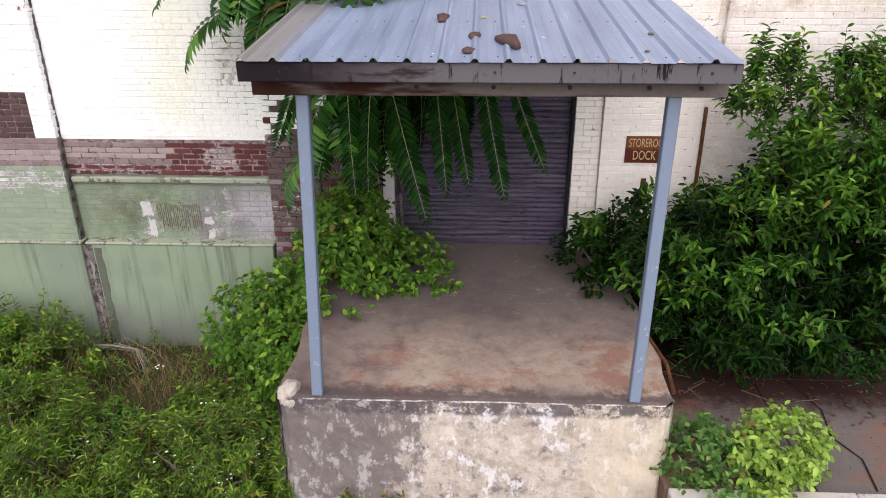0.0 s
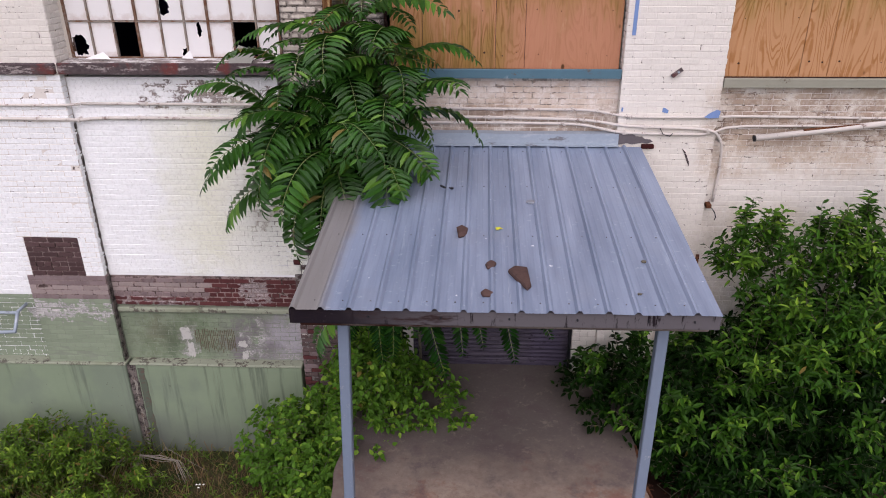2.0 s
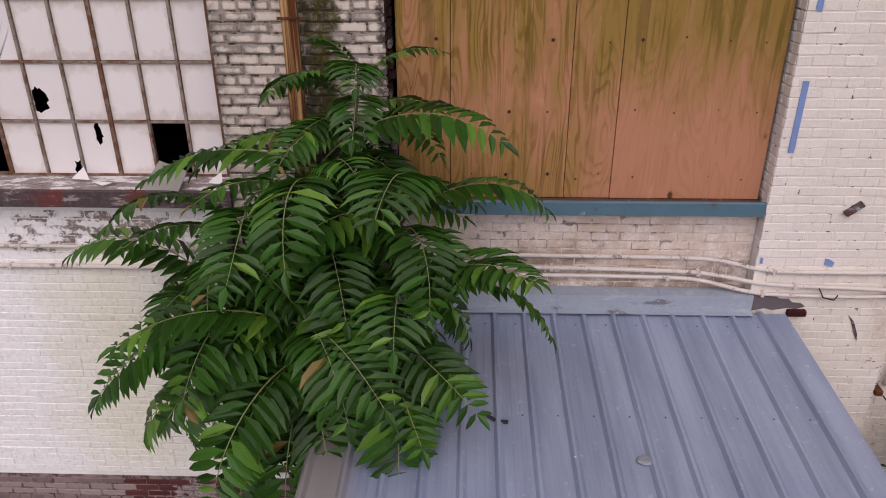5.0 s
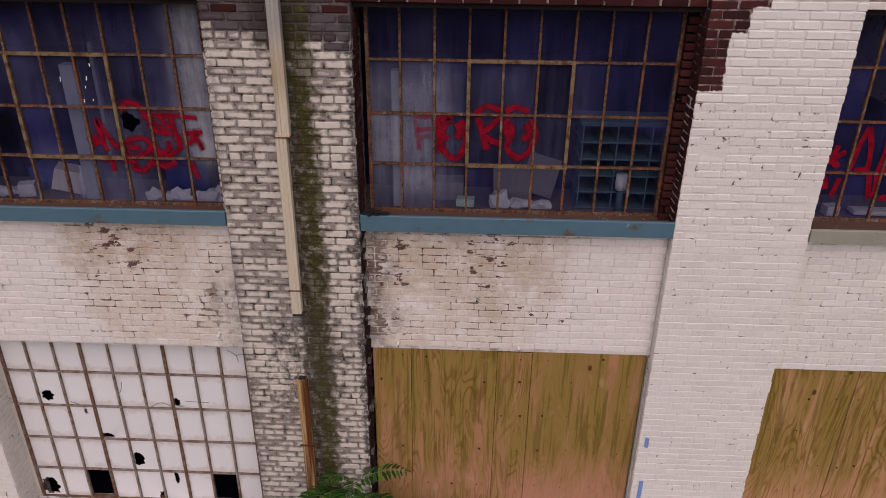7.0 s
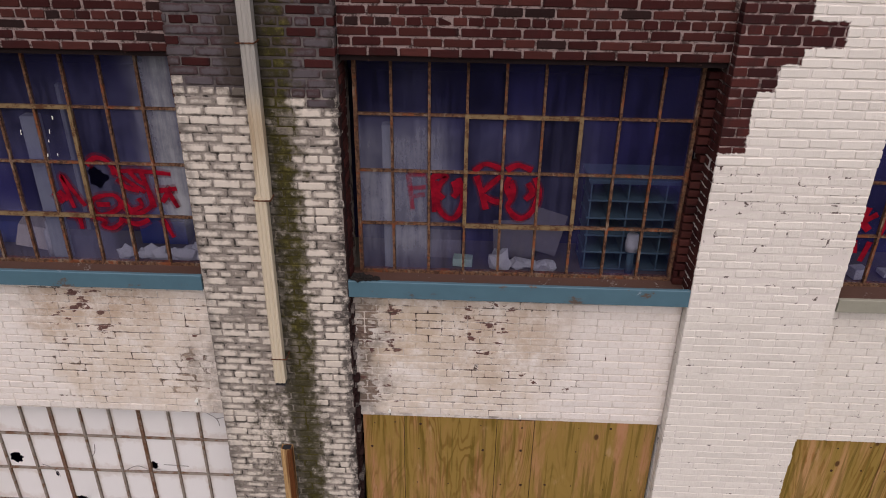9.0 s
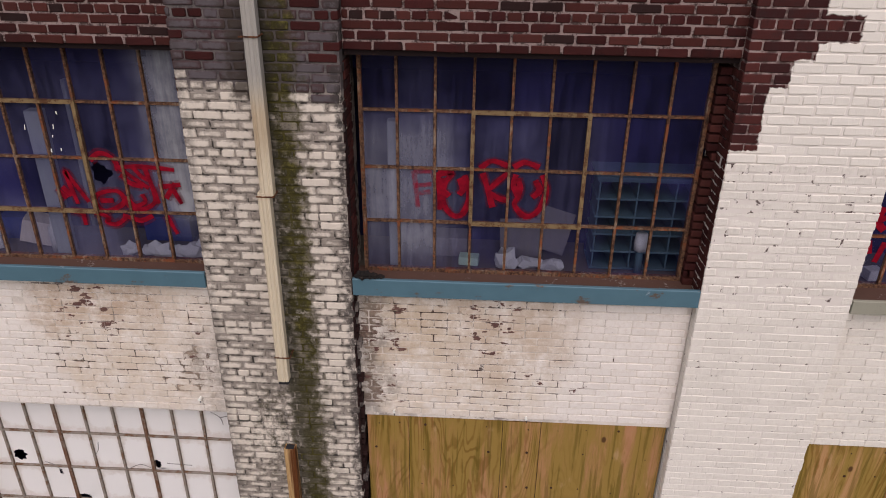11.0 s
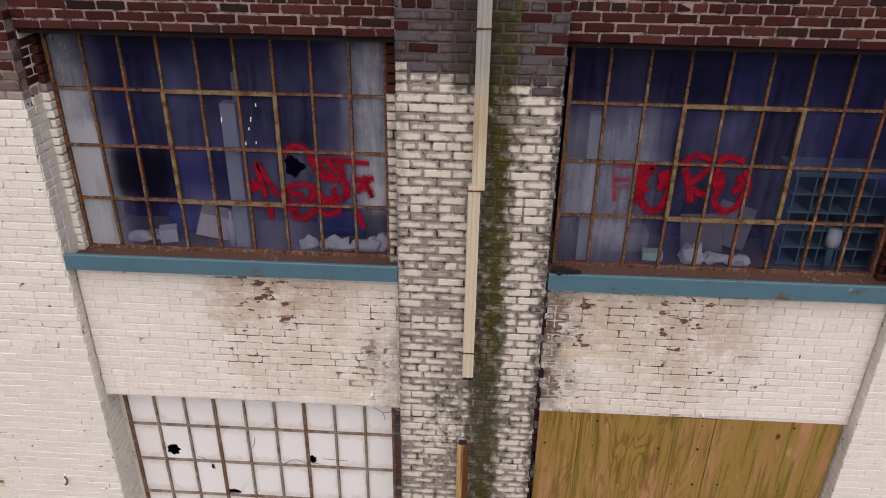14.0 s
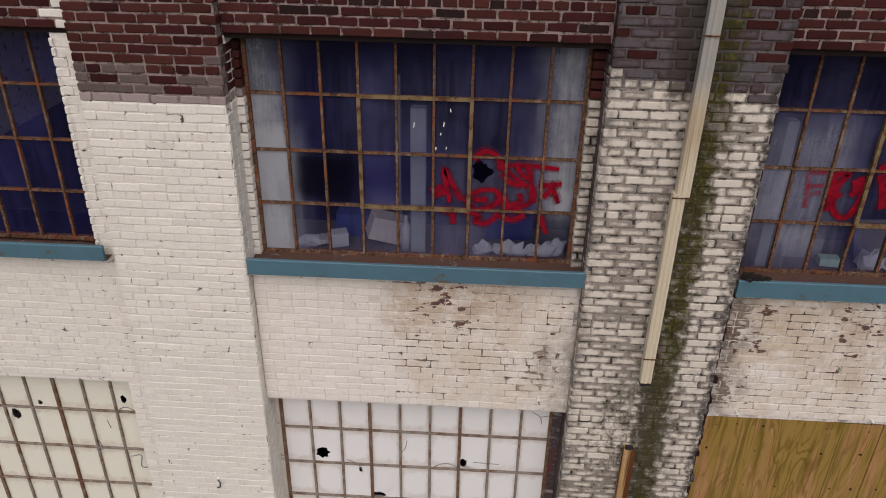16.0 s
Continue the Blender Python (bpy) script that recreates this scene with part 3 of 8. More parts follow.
c = s.mix(s.math('MULTIPLY', edge_line, s.ramp(n4, 0.42, 0.55)), c, (0.58, 0.53, 0.49))
s.bump(s.math('ADD', n2, s.math('ADD', s.math('MULTIPLY', n4, 0.5), s.math('MULTIPLY', n3, 0.3))), 0.45, 0.010)
m_dock = s.done(c)

s = Shader("peeling_dock_face", 0.9)
n1, n2, n3, n4 = s.noise(1.3, 7.0, 0.7), s.noise(5.0, 9.0, 0.8), s.noise(45.0, 5.0), s.noise(8.0, 9.0, 0.78)
runs = s.noise(1.0, 6.0, 0.7, s.stretch(4.0, 4.0, 1.2))
c = s.mix(s.ramp(n4, 0.35, 0.65), (0.38, 0.31, 0.25), (0.62, 0.55, 0.47))
film = s.math('ADD', s.math('MULTIPLY', n1, 0.35), s.math('ADD', s.math('MULTIPLY', runs, 0.25), s.math('MULTIPLY', n4, 0.4)))
film = s.math('ADD', film, s.ramp(s.math('ADD', s.axis(0), n1), 0.9, 2.1, 0.13, -0.03))
c = s.mix(s.math('MULTIPLY', s.ramp(film, 0.475, 0.545), 0.85), c, (0.12, 0.10, 0.10))
flake = s.math('ADD', s.math('MULTIPLY', s.noise(6.5, 9.0, 0.75, s.stretch(1.3, 1.3, 0.7)), 0.6), s.math('MULTIPLY', n1, 0.4))
c = s.mix(s.math('MULTIPLY', s.ramp(flake, 0.515, 0.56), s.ramp(s.math('ADD', s.axis(0), n1), 1.3, 2.1, 0.35, 0.9)), c, (0.70, 0.66, 0.65))
c = s.mix(s.math('MULTIPLY', s.ramp(s.math('ADD', s.axis(0), s.math('MULTIPLY', n2, 0.5)), 2.7, 3.2), s.ramp(n2, 0.35, 0.6, 0.3, 0.75)), c, (0.60, 0.51, 0.38))
lip = s.ramp(s.math('ADD', s.axis(2), s.math('MULTIPLY', n2, 0.10)), 1.04, 1.09)
c = s.mix(s.math('MULTIPLY', lip, s.ramp(n4, 0.56, 0.48, 0.1, 0.9)), c, (0.085, 0.07, 0.072))
s.bump(s.math('ADD', n2, s.math('ADD', s.math('MULTIPLY', n4, 0.8), s.math('MULTIPLY', n3, 0.3))), 0.8, 0.014)
m_dockface = s.done(c)
m_chunk = plain("broken_pale_concrete", (0.46, 0.41, 0.34), 0.95, vary=0.5, scale=14, dark=(0.33, 0.29, 0.25), amount=0.3, bump=0.6)
s = Shader("grimy_grey_shutter", 0.6)
n1, n2, n3 = s.noise(1.0, 6.0, 0.7, s.stretch(1.6, 1, 34)), s.noise(1.3, 5.0), s.noise(1.0, 6.0, 0.75, s.stretch(7, 1, 40))
c = s.mix(s.ramp(n1, 0.36, 0.64), (0.036, 0.030, 0.043), (0.098, 0.083, 0.104))
c = s.mix(s.math('MULTIPLY', s.ramp(n2, 0.42, 0.62), 0.5), c, (0.075, 0.060, 0.105))
c = s.mix(s.ramp(n3, 0.57, 0.63), c, (0.014, 0.010, 0.016))
s.bump(n1, 0.2, 0.004)
m_shutter = s.done(c)
m_jamb = plain("scuffed_cream_plaster", (0.62, 0.57, 0.50), 0.9, vary=0.4, scale=6, dark=(0.30, 0.25, 0.21), amount=0.25)
# near-black navy: the dim blue look of the rooms is put into this colour
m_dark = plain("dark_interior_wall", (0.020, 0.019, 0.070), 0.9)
m_lintel = plain("rusted_lintel_steel", (0.018, 0.011, 0.011), 0.9, vary=0.6, scale=12, dark=(0.10, 0.05, 0.04), amount=0.1)
m_rust = plain("rusted_iron", (0.16, 0.065, 0.03), 0.85, 0.2, vary=0.7, scale=15, dark=(0.05, 0.025, 0.02), amount=0.5)
m_darkmetal = plain("dark_iron", (0.04, 0.04, 0.045), 0.6, 0.5)
s = Shader("cream_downpipe", 0.5, spec=0.4)
st = s.noise(1.0, 5.0, 0.6, s.stretch(30, 30, 0.5))
c = s.mix(st, (0.66, 0.58, 0.44), (0.50, 0.42, 0.30))
c = s.mix(s.math('MULTIPLY', s.ramp(st, 0.55, 0.68), 0.5), c, (0.27, 0.18, 0.10))
c = s.mix(s.math('MULTIPLY', s.patch(-1, 1, 9.75, 10.15, 0.15, 0.1), 0.45), c, (0.30, 0.20, 0.11))
c = s.mix(s.patch(-1, 1, 10.15, 13, 0.15, 0.1), c, (0.33, 0.31, 0.28))
s.bump(st, 0.1, 0.003)
m_downpipe = s.done(c)
s = Shader("rust_streaked_downpipe", 0.65)
st = s.noise(1.0, 5.0, 0.6, s.stretch(28, 28, 0.6))
c = s.mix(s.ramp(st, 0.38, 0.58), (0.52, 0.34, 0.16), (0.11, 0.040, 0.015))
s.bump(st, 0.2, 0.004)
m_oldpipe = s.done(c)
m_conduit = plain("painted_conduit", (0.66, 0.60, 0.55), 0.6, vary=0.4, scale=8, dark=(0.24, 0.18, 0.15), amount=0.25)
m_tape = plain("blue_masking_tape", (0.20, 0.30, 0.55), 0.7, vary=0.3, scale=20)

# ---- bricks ----
BL, BH, JOINT = 0.206, 0.0677, 0.011
BRICK_FACES = [tuple(range(8))] + [(8 + i, 8 + (i + 1) % 8, (i + 1) % 8, i) for i in range(8)] + [(16 + i, 16 + (i + 1) % 8, 8 + (i + 1) % 8, 8 + i) for i in range(8)]
OCT = [(0.0, 1), (1, 0.0), (-1, 0.0), (0.0, 1), (0.0, -1), (-1, 0.0), (1, 0.0), (0.0, -1)]
CORNER = [(0, 0), (0, 0), (1, 0), (1, 0), (1, 1), (1, 1), (0, 1), (0, 1)]
brick_meshes = {}


def brick_pts(w, h, d, q, e=0.004):
    """Corners of a brick with knocked-off, uneven corners: its face at y = 0 towards -y, its left lower corner at the origin."""
    ring = []
    for (cx, cz), (dx, dz) in zip(CORNER, OCT):
        k = q.uniform(0.003, 0.011)
        ring.append((cx * w + dx * k + q.uniform(-0.0022, 0.0022), cz * h + dz * k * 0.8 + q.uniform(-0.0022, 0.0022)))
    c = 0.0025 + e * 0.6
    tilt, lift = q.gauss(0, 0.02), q.gauss(0, 0.006)
    face = [(x + (c if x < w / 2 else -c), tilt * (z - h / 2) + lift * (x - w / 2), z + (c if z < h / 2 else -c)) for x, z in ring]
    return face + [(x, e + tilt * (z - h / 2), z) for x, z in ring] + [(x, d, z) for x, z in ring]


def brick_uv(pts, w, h):
    return [(p[0] / w, p[2] / h) for p in pts]


def brick_field(parent, x0, x1, z0, z1, y, finish, singles=None, depth=0.095, facing='S', rough=1.0, seed=0, joint=JOINT):
    """Courses of bricks over a stretch of wall. finish(x, z) gives the material, or None for a gap. singles: the heights
    between which each brick is an object of its own; the rest are joined. facing: S looks along -y, E along +x, W along -x."""
    q = random.Random(seed + int(1000 * (x0 + 50) + z0 * 77))
    rest = Geo()
    turn = {'S': Matrix.Identity(4), 'E': Matrix.Rotation(radians(90), 4, 'Z'), 'W': Matrix.Rotation(radians(-90), 4, 'Z')}[facing]
    k0, k1 = math.ceil(z0 / BH - 0.3), math.floor(z1 / BH + 0.3)
    for k in range(k0, k1):
        z = k * BH
        header = k % 7 == 3
        step = BL / 2 if header else BL
        x = x0 - (step * (0.5 if k % 2 else 0.0)) - q.uniform(0, 0.012)
        while x < x1 - 0.02:
            a, b = max(x, x0), min(x + step - joint, x1)
            x += step * q.uniform(0.985, 1.015)
            if b - a < 0.03:
                continue
            m = finish((a + b) / 2, z + BH / 2)
            if m is None:
                continue
            w, h = b - a, BH - joint
            dy, dz, rot = q.gauss(0, 0.0022) * rough, q.gauss(0, 0.0012) + 0.006 * noise.noise((a * 0.9, k * 0.35, y)), q.gauss(0, 0.006) * rough
            base = Matrix.Translation((a, y + dy, z + dz)) if facing == 'S' else Matrix.Translation((y, a, z + dz) if facing == 'E' else (y, b, z + dz)) @ turn
            if singles and singles[0] <= z <= singles[1]:
                key = (round(w, 2), joint, m.name, q.randrange(5) if w > 0.15 else q.randrange(2))
                if key not in brick_meshes:
                    g = Geo()
                    pts = brick_pts(key[0], h, depth, q, 0.002 if joint < 0.01 else 0.004)
                    g.shape(pts, BRICK_FACES, m, brick_uv(pts, key[0], h))
                    brick_meshes[key] = g.mesh("brick")
                ob = new("brick", brick_meshes[key])
                ob.parent = parent
                ob.matrix_basis = base @ Matrix.Rotation(rot, 4, 'Z') @ Matrix.Rotation(q.gauss(0, 0.006), 4, 'Y')
            else:
                mat = base @ Matrix.Rotation(rot, 4, 'Z') @ Matrix.Rotation(q.gauss(0, 0.006), 4, 'Y')
                pts = brick_pts(w, h, depth, q, 0.002 if joint < 0.01 else 0.004)
                rest.shape([mat @ Vector(p) for p in pts], BRICK_FACES, m, brick_uv(pts, w, h))
    if rest.f:
        tagged(part("bricks", rest, parent), kind="stuff")


def core(name, label, boxes):
    """The body of a stretch of wall, whose face shows as the joints between its bricks."""
    g = Geo()
    for b in boxes:
        g.box(*b)
    return solo(name, g, label, "wall", kind="structure")


# Bay lines along the wall: piers stand at y = 0, the panels between them lie back.
PL0, PL1, PC0, PC1, PR0, PR1 = -4.215, -3.185, -0.585, 0.545, 3.15, 4.255
JX = -4.40  # edge of the outer bay's window openings
ENDL, ENDR, TOP, PANEL = -7.2, 7.4, 11.6, 0.11
SILL, HEAD, LOWHEAD, MIDHEAD, LOWSILL = 8.66, 10.40, 7.30, 7.345, 5.06
NX0, NX1, NZ0, NZ1 = -4.13, -3.43, 36 * BH, 44 * BH  # bricked-up patch in the left pier
IN = 0.009  # depth of a joint


def f_red(x, z):
    u = rng.random()
    return m_red if u < 0.40 else m_brownred if u < 0.90 else m_black


def f_left(x, z):
    if z < 9.95:
        return m_cream
    u = rng.random()
    if z < 10.03:
        return m_band_pale
    if u < 1.15 - (z - 10.03) * 2.4 - (x - PL0) * 0.55:
        return m_sooty
    return m_brownred if u < 0.8 else m_red


def f_center(x, z):
    if z > 10.36 and min(x - PC0, PC1 - x) < 0.22 and rng.random() < 0.4:
        return m_red
    return m_grey if z > 10.17 - 0.2 * x else m_pier


s = Shader("ragged_paint_edge_on_maroon_brick", 0.88)
r, n2, n3 = s.rand(), s.noise(12.0, 6.0, 0.7), s.noise(60.0, 4.0)
bare = s.mix(r, (0.080, 0.024, 0.021), (0.036, 0.013, 0.013))
bare = s.mix(s.math('MULTIPLY', s.ramp(n2, 0.45, 0.7), 0.6), bare, (0.035, 0.02, 0.02))
paint = s.mix(s.math('MULTIPLY', s.math('ADD', r, n2), 0.16), CREAM, tuple(v * 0.55 for v in CREAM))
gone = None
for x1, z0, z1 in ((3.33, 9.83, 10.36), (3.45, 10.26, 10.50), (3.58, 10.44, 12.0), (3.82, 10.55, 10.72)):
    f = s.patch(2.8, x1, z0, z1, 0.006, 0.035, 14.0)
    gone = f if gone is None else s.math('MAXIMUM', gone, f)
s.bump(s.math('ADD', s.math('MULTIPLY', n2, 0.6), s.math('SUBTRACT', s.math('MULTIPLY', n3, 0.5), s.math('MULTIPLY', gone, 0.5))), 0.65, 0.009)
m_paint_edge = s.done(s.mix(gone, paint, bare))
s = Shader("ragged_paint_edge_on_mortar", 0.95)
gone = None
for x1, z0, z1 in ((3.33, 9.83, 10.36), (3.45, 10.26, 10.50), (3.58, 10.44, 12.0), (3.82, 10.55, 10.72)):
    f = s.patch(2.8, x1, z0, z1, 0.006, 0.035, 14.0)
    gone = f if gone is None else s.math('MAXIMUM', gone, f)
m_mort_edge = s.done(s.mix(gone, (0.72, 0.67, 0.62), s.mix(s.ramp(s.noise(12.0, 6.0, 0.65), 0.4, 0.6), (0.33, 0.25, 0.232), (0.09, 0.06, 0.055))))


def f_right(x, z):
    return m_paint_edge if z > 9.74 and x < 4.1 else m_cream


THIN = 0.003  # depth of a painted joint
P2 = PANEL + 0.006
wall_pier_center = core("wall_pier_center", "white-painted brick pier worn to grey, with moss down the middle", [(PC0 + IN, PC1 - IN, 0.009, 0.5, 7.72, TOP, m_mort_pier)])
wall_pier_center_lower = core("wall_pier_center_lower", "lower stretch of the worn white and grey brick pier", [(PC0 + IN, PC1 - IN, 0.009, 0.5, 4.3, 7.72, m_mort_pier)])
wall_pier_right = core("wall_pier_right", "cream-painted brick pier with bare maroon bricks at the top",
                       [(PR0 + THIN, PR1 - THIN, THIN, 0.5, 7.72, 9.74, m_mort_cream), (PR0 + 0.006, PR1 - THIN, 0.006, 0.5, 9.74, TOP, m_mort_edge)])
wall_pier_right_lower = core("wall_pier_right_lower", "lower stretch of the cream-painted brick pier", [(PR0 + THIN, PR1 - THIN, THIN, 0.5, 0.2, 7.72, m_mort_cream)])
wall_pier_left = core("wall_pier_left", "cream-painted brick pier, sooty brown above the paint line", [(PL0 + 0.006, PL1 - 0.006, 0.006, 0.5, 7.72, 9.95, m_mort_cream), (PL0 + IN, PL1 - IN, IN, 0.5, 9.95, TOP, m_mort_pink), (PL1 - 0.1, PL1 + 0.004, P2, 0.5, SILL, HEAD, m_mort_cream)])
wall_pier_left_lower = core("wall_pier_left_lower", "white-painted brick pier with a bricked-up brown patch", [(PL0 + THIN, PL1 - THIN, THIN, 0.5, NZ1, 7.72, m_mort_cream), (PL0 + THIN, NX0, THIN, 0.5, NZ0, NZ1, m_mort_cream), (NX1, PL1 - THIN, THIN, 0.5, NZ0, NZ1, m_mort_cream), (PL0 + THIN, PL1 - THIN, THIN, 0.5, 2.1, NZ0, m_mort_pink), (PL0 + THIN, PL1 - THIN, THIN, 0.5, -0.6, 2.1, m_mort_green), (NX0, NX1, 0.012, 0.3, NZ0, NZ1, m_mort_pink)])
wall_head = core("wall_head", "bare maroon brick wall above the upper windows", [(a, b, PANEL - 0.03 + 0.007, 0.5, HEAD + 0.03, TOP, m_mort_pink) for a, b in ((ENDL, PL0), (PL1, PC0), (PC1, PR0), (PR1, ENDR))])
wall_spandrel_left = core("wall_spandrel_left", "stained cream brick panel between the upper and lower windows", [(PL1, PC0, P2, 0.5, LOWHEAD, SILL - 0.05, m_mort_span)])
wall_spandrel_center = core("wall_spandrel_center", "chipped cream brick panel between window and plywood", [(PC1, PR0, P2, 0.5, MIDHEAD, SILL - 0.05, m_mort_span)])
wall_spandrel_outer = core("wall_spandrel_outer", "cream-painted brick panels of the neighbouring bays", [(ENDL, PL0, P2, 0.5, LOWHEAD + 0.10, SILL - 0.05, m_mort_cream), (JX, PL0, P2, 0.5, SILL - 0.05, HEAD + 0.03, m_mort_cream), (JX, PL0, P2, 0.5, LOWSILL - 0.1, LOWHEAD + 0.10, m_mort_cream), (PR1, ENDR, P2, 0.5, LOWHEAD - 0.06, SILL - 0.05, m_mort_cream)])
wall_lower_left = core("wall_lower_left", "white-painted brick panel above a red brick band and green base", [(PL1, -0.72, P2, 0.5, 2.4, LOWSILL - 0.1, m_mort_white), (PL1, -0.72, P2, 0.5, 1.98, 2.4, m_mort_pink), (PL1, -0.72, P2 + 0.03, 0.5, -0.6, 1.98, m_mort_green), (ENDL, PL0, P2, 0.5, -0.6, LOWSILL - 0.1, m_mort_white)])
wall_pier_foot = core("wall_pier_foot", "dark spalled brick foot of the middle pier behind the vines", [(-0.72 + IN, 0.62, 0.02, 0.5, -0.6, 4.3, m_mort_grey)])
wall_over_door = core("wall_over_door", "stained cream brick above and beside the dock door", [(PC1, PR0, P2, 0.5, 3.45, LOWSILL - 0.1, m_mort_span), (2.845, PR0, 0.06, 0.5, 0.2, 3.45, m_jamb), (0.62, 0.75, P2, 0.5, 0.2, 3.45, m_mort_cream)])
wall_lower_right = core("wall_lower_right", "cream-painted brick wall behind the shrub", [(PR1, ENDR, P2, 0.5, 0.2, LOWSILL - 0.15, m_mort_cream)])

g = Geo()
for a, c in ((ENDL, PL0), (PL1, PC0), (PC1, PR0), (PR1, ENDR)):
    g.box(a + 0.005, c - 0.005, PANEL + 0.0, 0.5, HEAD - 0.012, HEAD + 0.028, m_lintel)
solo("trim_lintel", g, "rusted dark steel lintels over the upper windows", "trim", kind="structure")

# ---- lower concrete base of the left bays ----
g = Geo()
g.box(PL1 + 0.1, -0.76, 0.0, 0.3, -0.6, 1.075, m_greencon, 0.012)
g.box(PL1 + 0.06, -0.745, -0.012, 0.3, 1.075, 1.11, m_ledge, 0.012)
solo("wall_base_left", g, "pale green painted concrete base with streaks and a rounded ledge", "wall", kind="structure")
g = Geo()
g.box(ENDL, PL1 + 0.02, -0.04, 0.3, -0.6, 1.09, m_greencon, 0.012)
g.box(ENDL, PL1 + 0.03, -0.052, 0.3, 1.09, 1.125, m_ledge, 0.012)
solo("wall_base_pier", g, "pale green painted concrete foot of the left pier", "wall", kind="structure")
g = Geo()
g.box(PL1 + 0.02, -0.75, 0.075, 0.3, 1.865, 1.935, m_ledge, 0.012)
solo("trim_green_band", g, "chipped pale green concrete band under the red bricks", "trim", kind="structure")

# ---- roof top, room behind, closing walls ----
g = Geo()
g.box(ENDL, ENDR, 0.0, 12.0, TOP, TOP + 0.5, m_mort_pink)
solo("building_top", g, "plain brick top of the building", "roof", kind="structure")
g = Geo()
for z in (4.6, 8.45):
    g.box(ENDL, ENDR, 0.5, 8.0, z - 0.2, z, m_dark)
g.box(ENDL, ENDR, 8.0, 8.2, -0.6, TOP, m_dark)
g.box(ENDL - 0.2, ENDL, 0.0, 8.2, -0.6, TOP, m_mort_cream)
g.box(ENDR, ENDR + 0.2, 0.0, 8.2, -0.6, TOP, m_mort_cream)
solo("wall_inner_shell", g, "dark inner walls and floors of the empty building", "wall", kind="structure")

# ---- windows ----


def sash(name, label, x0, x1, z0, z1, y, cols, rows, m, m_glass, vent=None, group="", skip=(), thick=0.0, m_minor=None):
    """A steel window: outer frame, glazing bars, an opening vent and a pane in each light."""
    w = thing(name, label, "window", group, (x0, y, z0), "structure")
    g = Geo()
    b = 0.028
    g.box(x0, x1, y - 0.02, y + 0.035, z0, z0 + b, m)
    g.box(x0, x1, y - 0.02, y + 0.035, z1 - b, z1, m)
    g.box(x0, x0 + b, y - 0.02, y + 0.035, z0 + b, z1 - b, m)
    g.box(x1 - b, x1, y - 0.02, y + 0.035, z0 + b, z1 - b, m)
    part("window_frame", g, w)
    dx, dz = (x1 - x0) / cols, (z1 - z0) / rows
    for i in range(1, cols):
        g = Geo()
        k = 0.0095 + thick * (i % 3 == 0)
        g.box(x0 + i * dx - k, x0 + i * dx + k, y - 0.016, y + 0.02, z0 + b, z1 - b, m if i % 3 == 0 else m_minor or m)
        part("glazing_bar", g, w)
    for j in range(1, rows):
        g = Geo()
        g.box(x0 + b, x1 - b, y - 0.013, y + 0.023, z0 + j * dz - 0.0085, z0 + j * dz + 0.0085, m_minor or m)
        part("glazing_bar", g, w)
    if vent:
        c0, c1, r0, r1 = vent
        a0, a1, e0, e1 = x0 + c0 * dx, x0 + c1 * dx, z0 + r0 * dz, z0 + r1 * dz
        g = Geo()
        k = 0.014
        g.box(a0 - k, a1 + k, y - 0.03, y - 0.005, e0 - k, e0 + k, m_vent)
        g.box(a0 - k, a1 + k, y - 0.03, y - 0.005, e1 - k, e1 + k, m_vent)
        g.box(a0 - k, a0 + k, y - 0.03, y - 0.005, e0 + k, e1 - k, m_vent)
        g.box(a1 - k, a1 + k, y - 0.03, y - 0.005, e0 + k, e1 - k, m_vent)
        part("vent_frame", g, w, "ochre rusty opening vent frame")
    for i in range(cols):
        for j in range(rows):
            if (i, j) in skip:
                continue
            a0, a1, e0, e1 = x0 + i * dx + 0.012, x0 + (i + 1) * dx - 0.012, z0 + j * dz + 0.012, z0 + (j + 1) * dz - 0.012
            ob = broken_pane(a0, a1, e0, e1, y + 0.004, m_glass(i, j) if callable(m_glass) else m_glass, HOLES.get((name, i, j)))
            ob.parent = w
            ob.matrix_parent_inverse = Matrix.Translation((-x0, -y, -z0))
            ob.visible_shadow = m_glass in (m_white_glass, m_cream_glass)
    return w


HOLES = {}


def broken_pane(x0, x1, z0, z1, y, m, hole=None):
    """A pane, with a jagged hole where one is given: centre and radii as shares of the pane."""
    g = Geo()
    tilt = rng.gauss(0, 0.0012)
    if not hole:
        g.face([(x0, y + tilt, z0), (x1, y - tilt, z0), (x1, y - tilt, z1), (x0, y + tilt, z1)], m, [(0, 0), (1, 0), (1, 1), (0, 1)])
        return part("pane", g, None)
    cu, cv, ru, rv = hole
    q = random.Random(int(cu * 999 + x0 * 77 + z0 * 31))
    n = 24
    outer, inner = [], []
    for k in range(n):
        a = 2 * math.pi * k / n
        ca, sa = math.cos(a), math.sin(a)
        t = 1 / max(abs(ca), abs(sa))
        u, v = 0.5 + 0.5 * ca * t, 0.5 + 0.5 * sa * t
        f = q.uniform(0.7, 1.15)
        iu, iv = min(0.999, max(0.001, cu + ru * f * ca)), min(0.999, max(0.001, cv + rv * f * sa))
        outer.append((x0 + (x1 - x0) * u, y, z0 + (z1 - z0) * v))
        inner.append((x0 + (x1 - x0) * iu, y, z0 + (z1 - z0) * iv))
    g.shape(outer + inner, [(k, (k + 1) % n, n + (k + 1) % n, n + k) for k in range(n)], m)
    return part("pane", g, None)


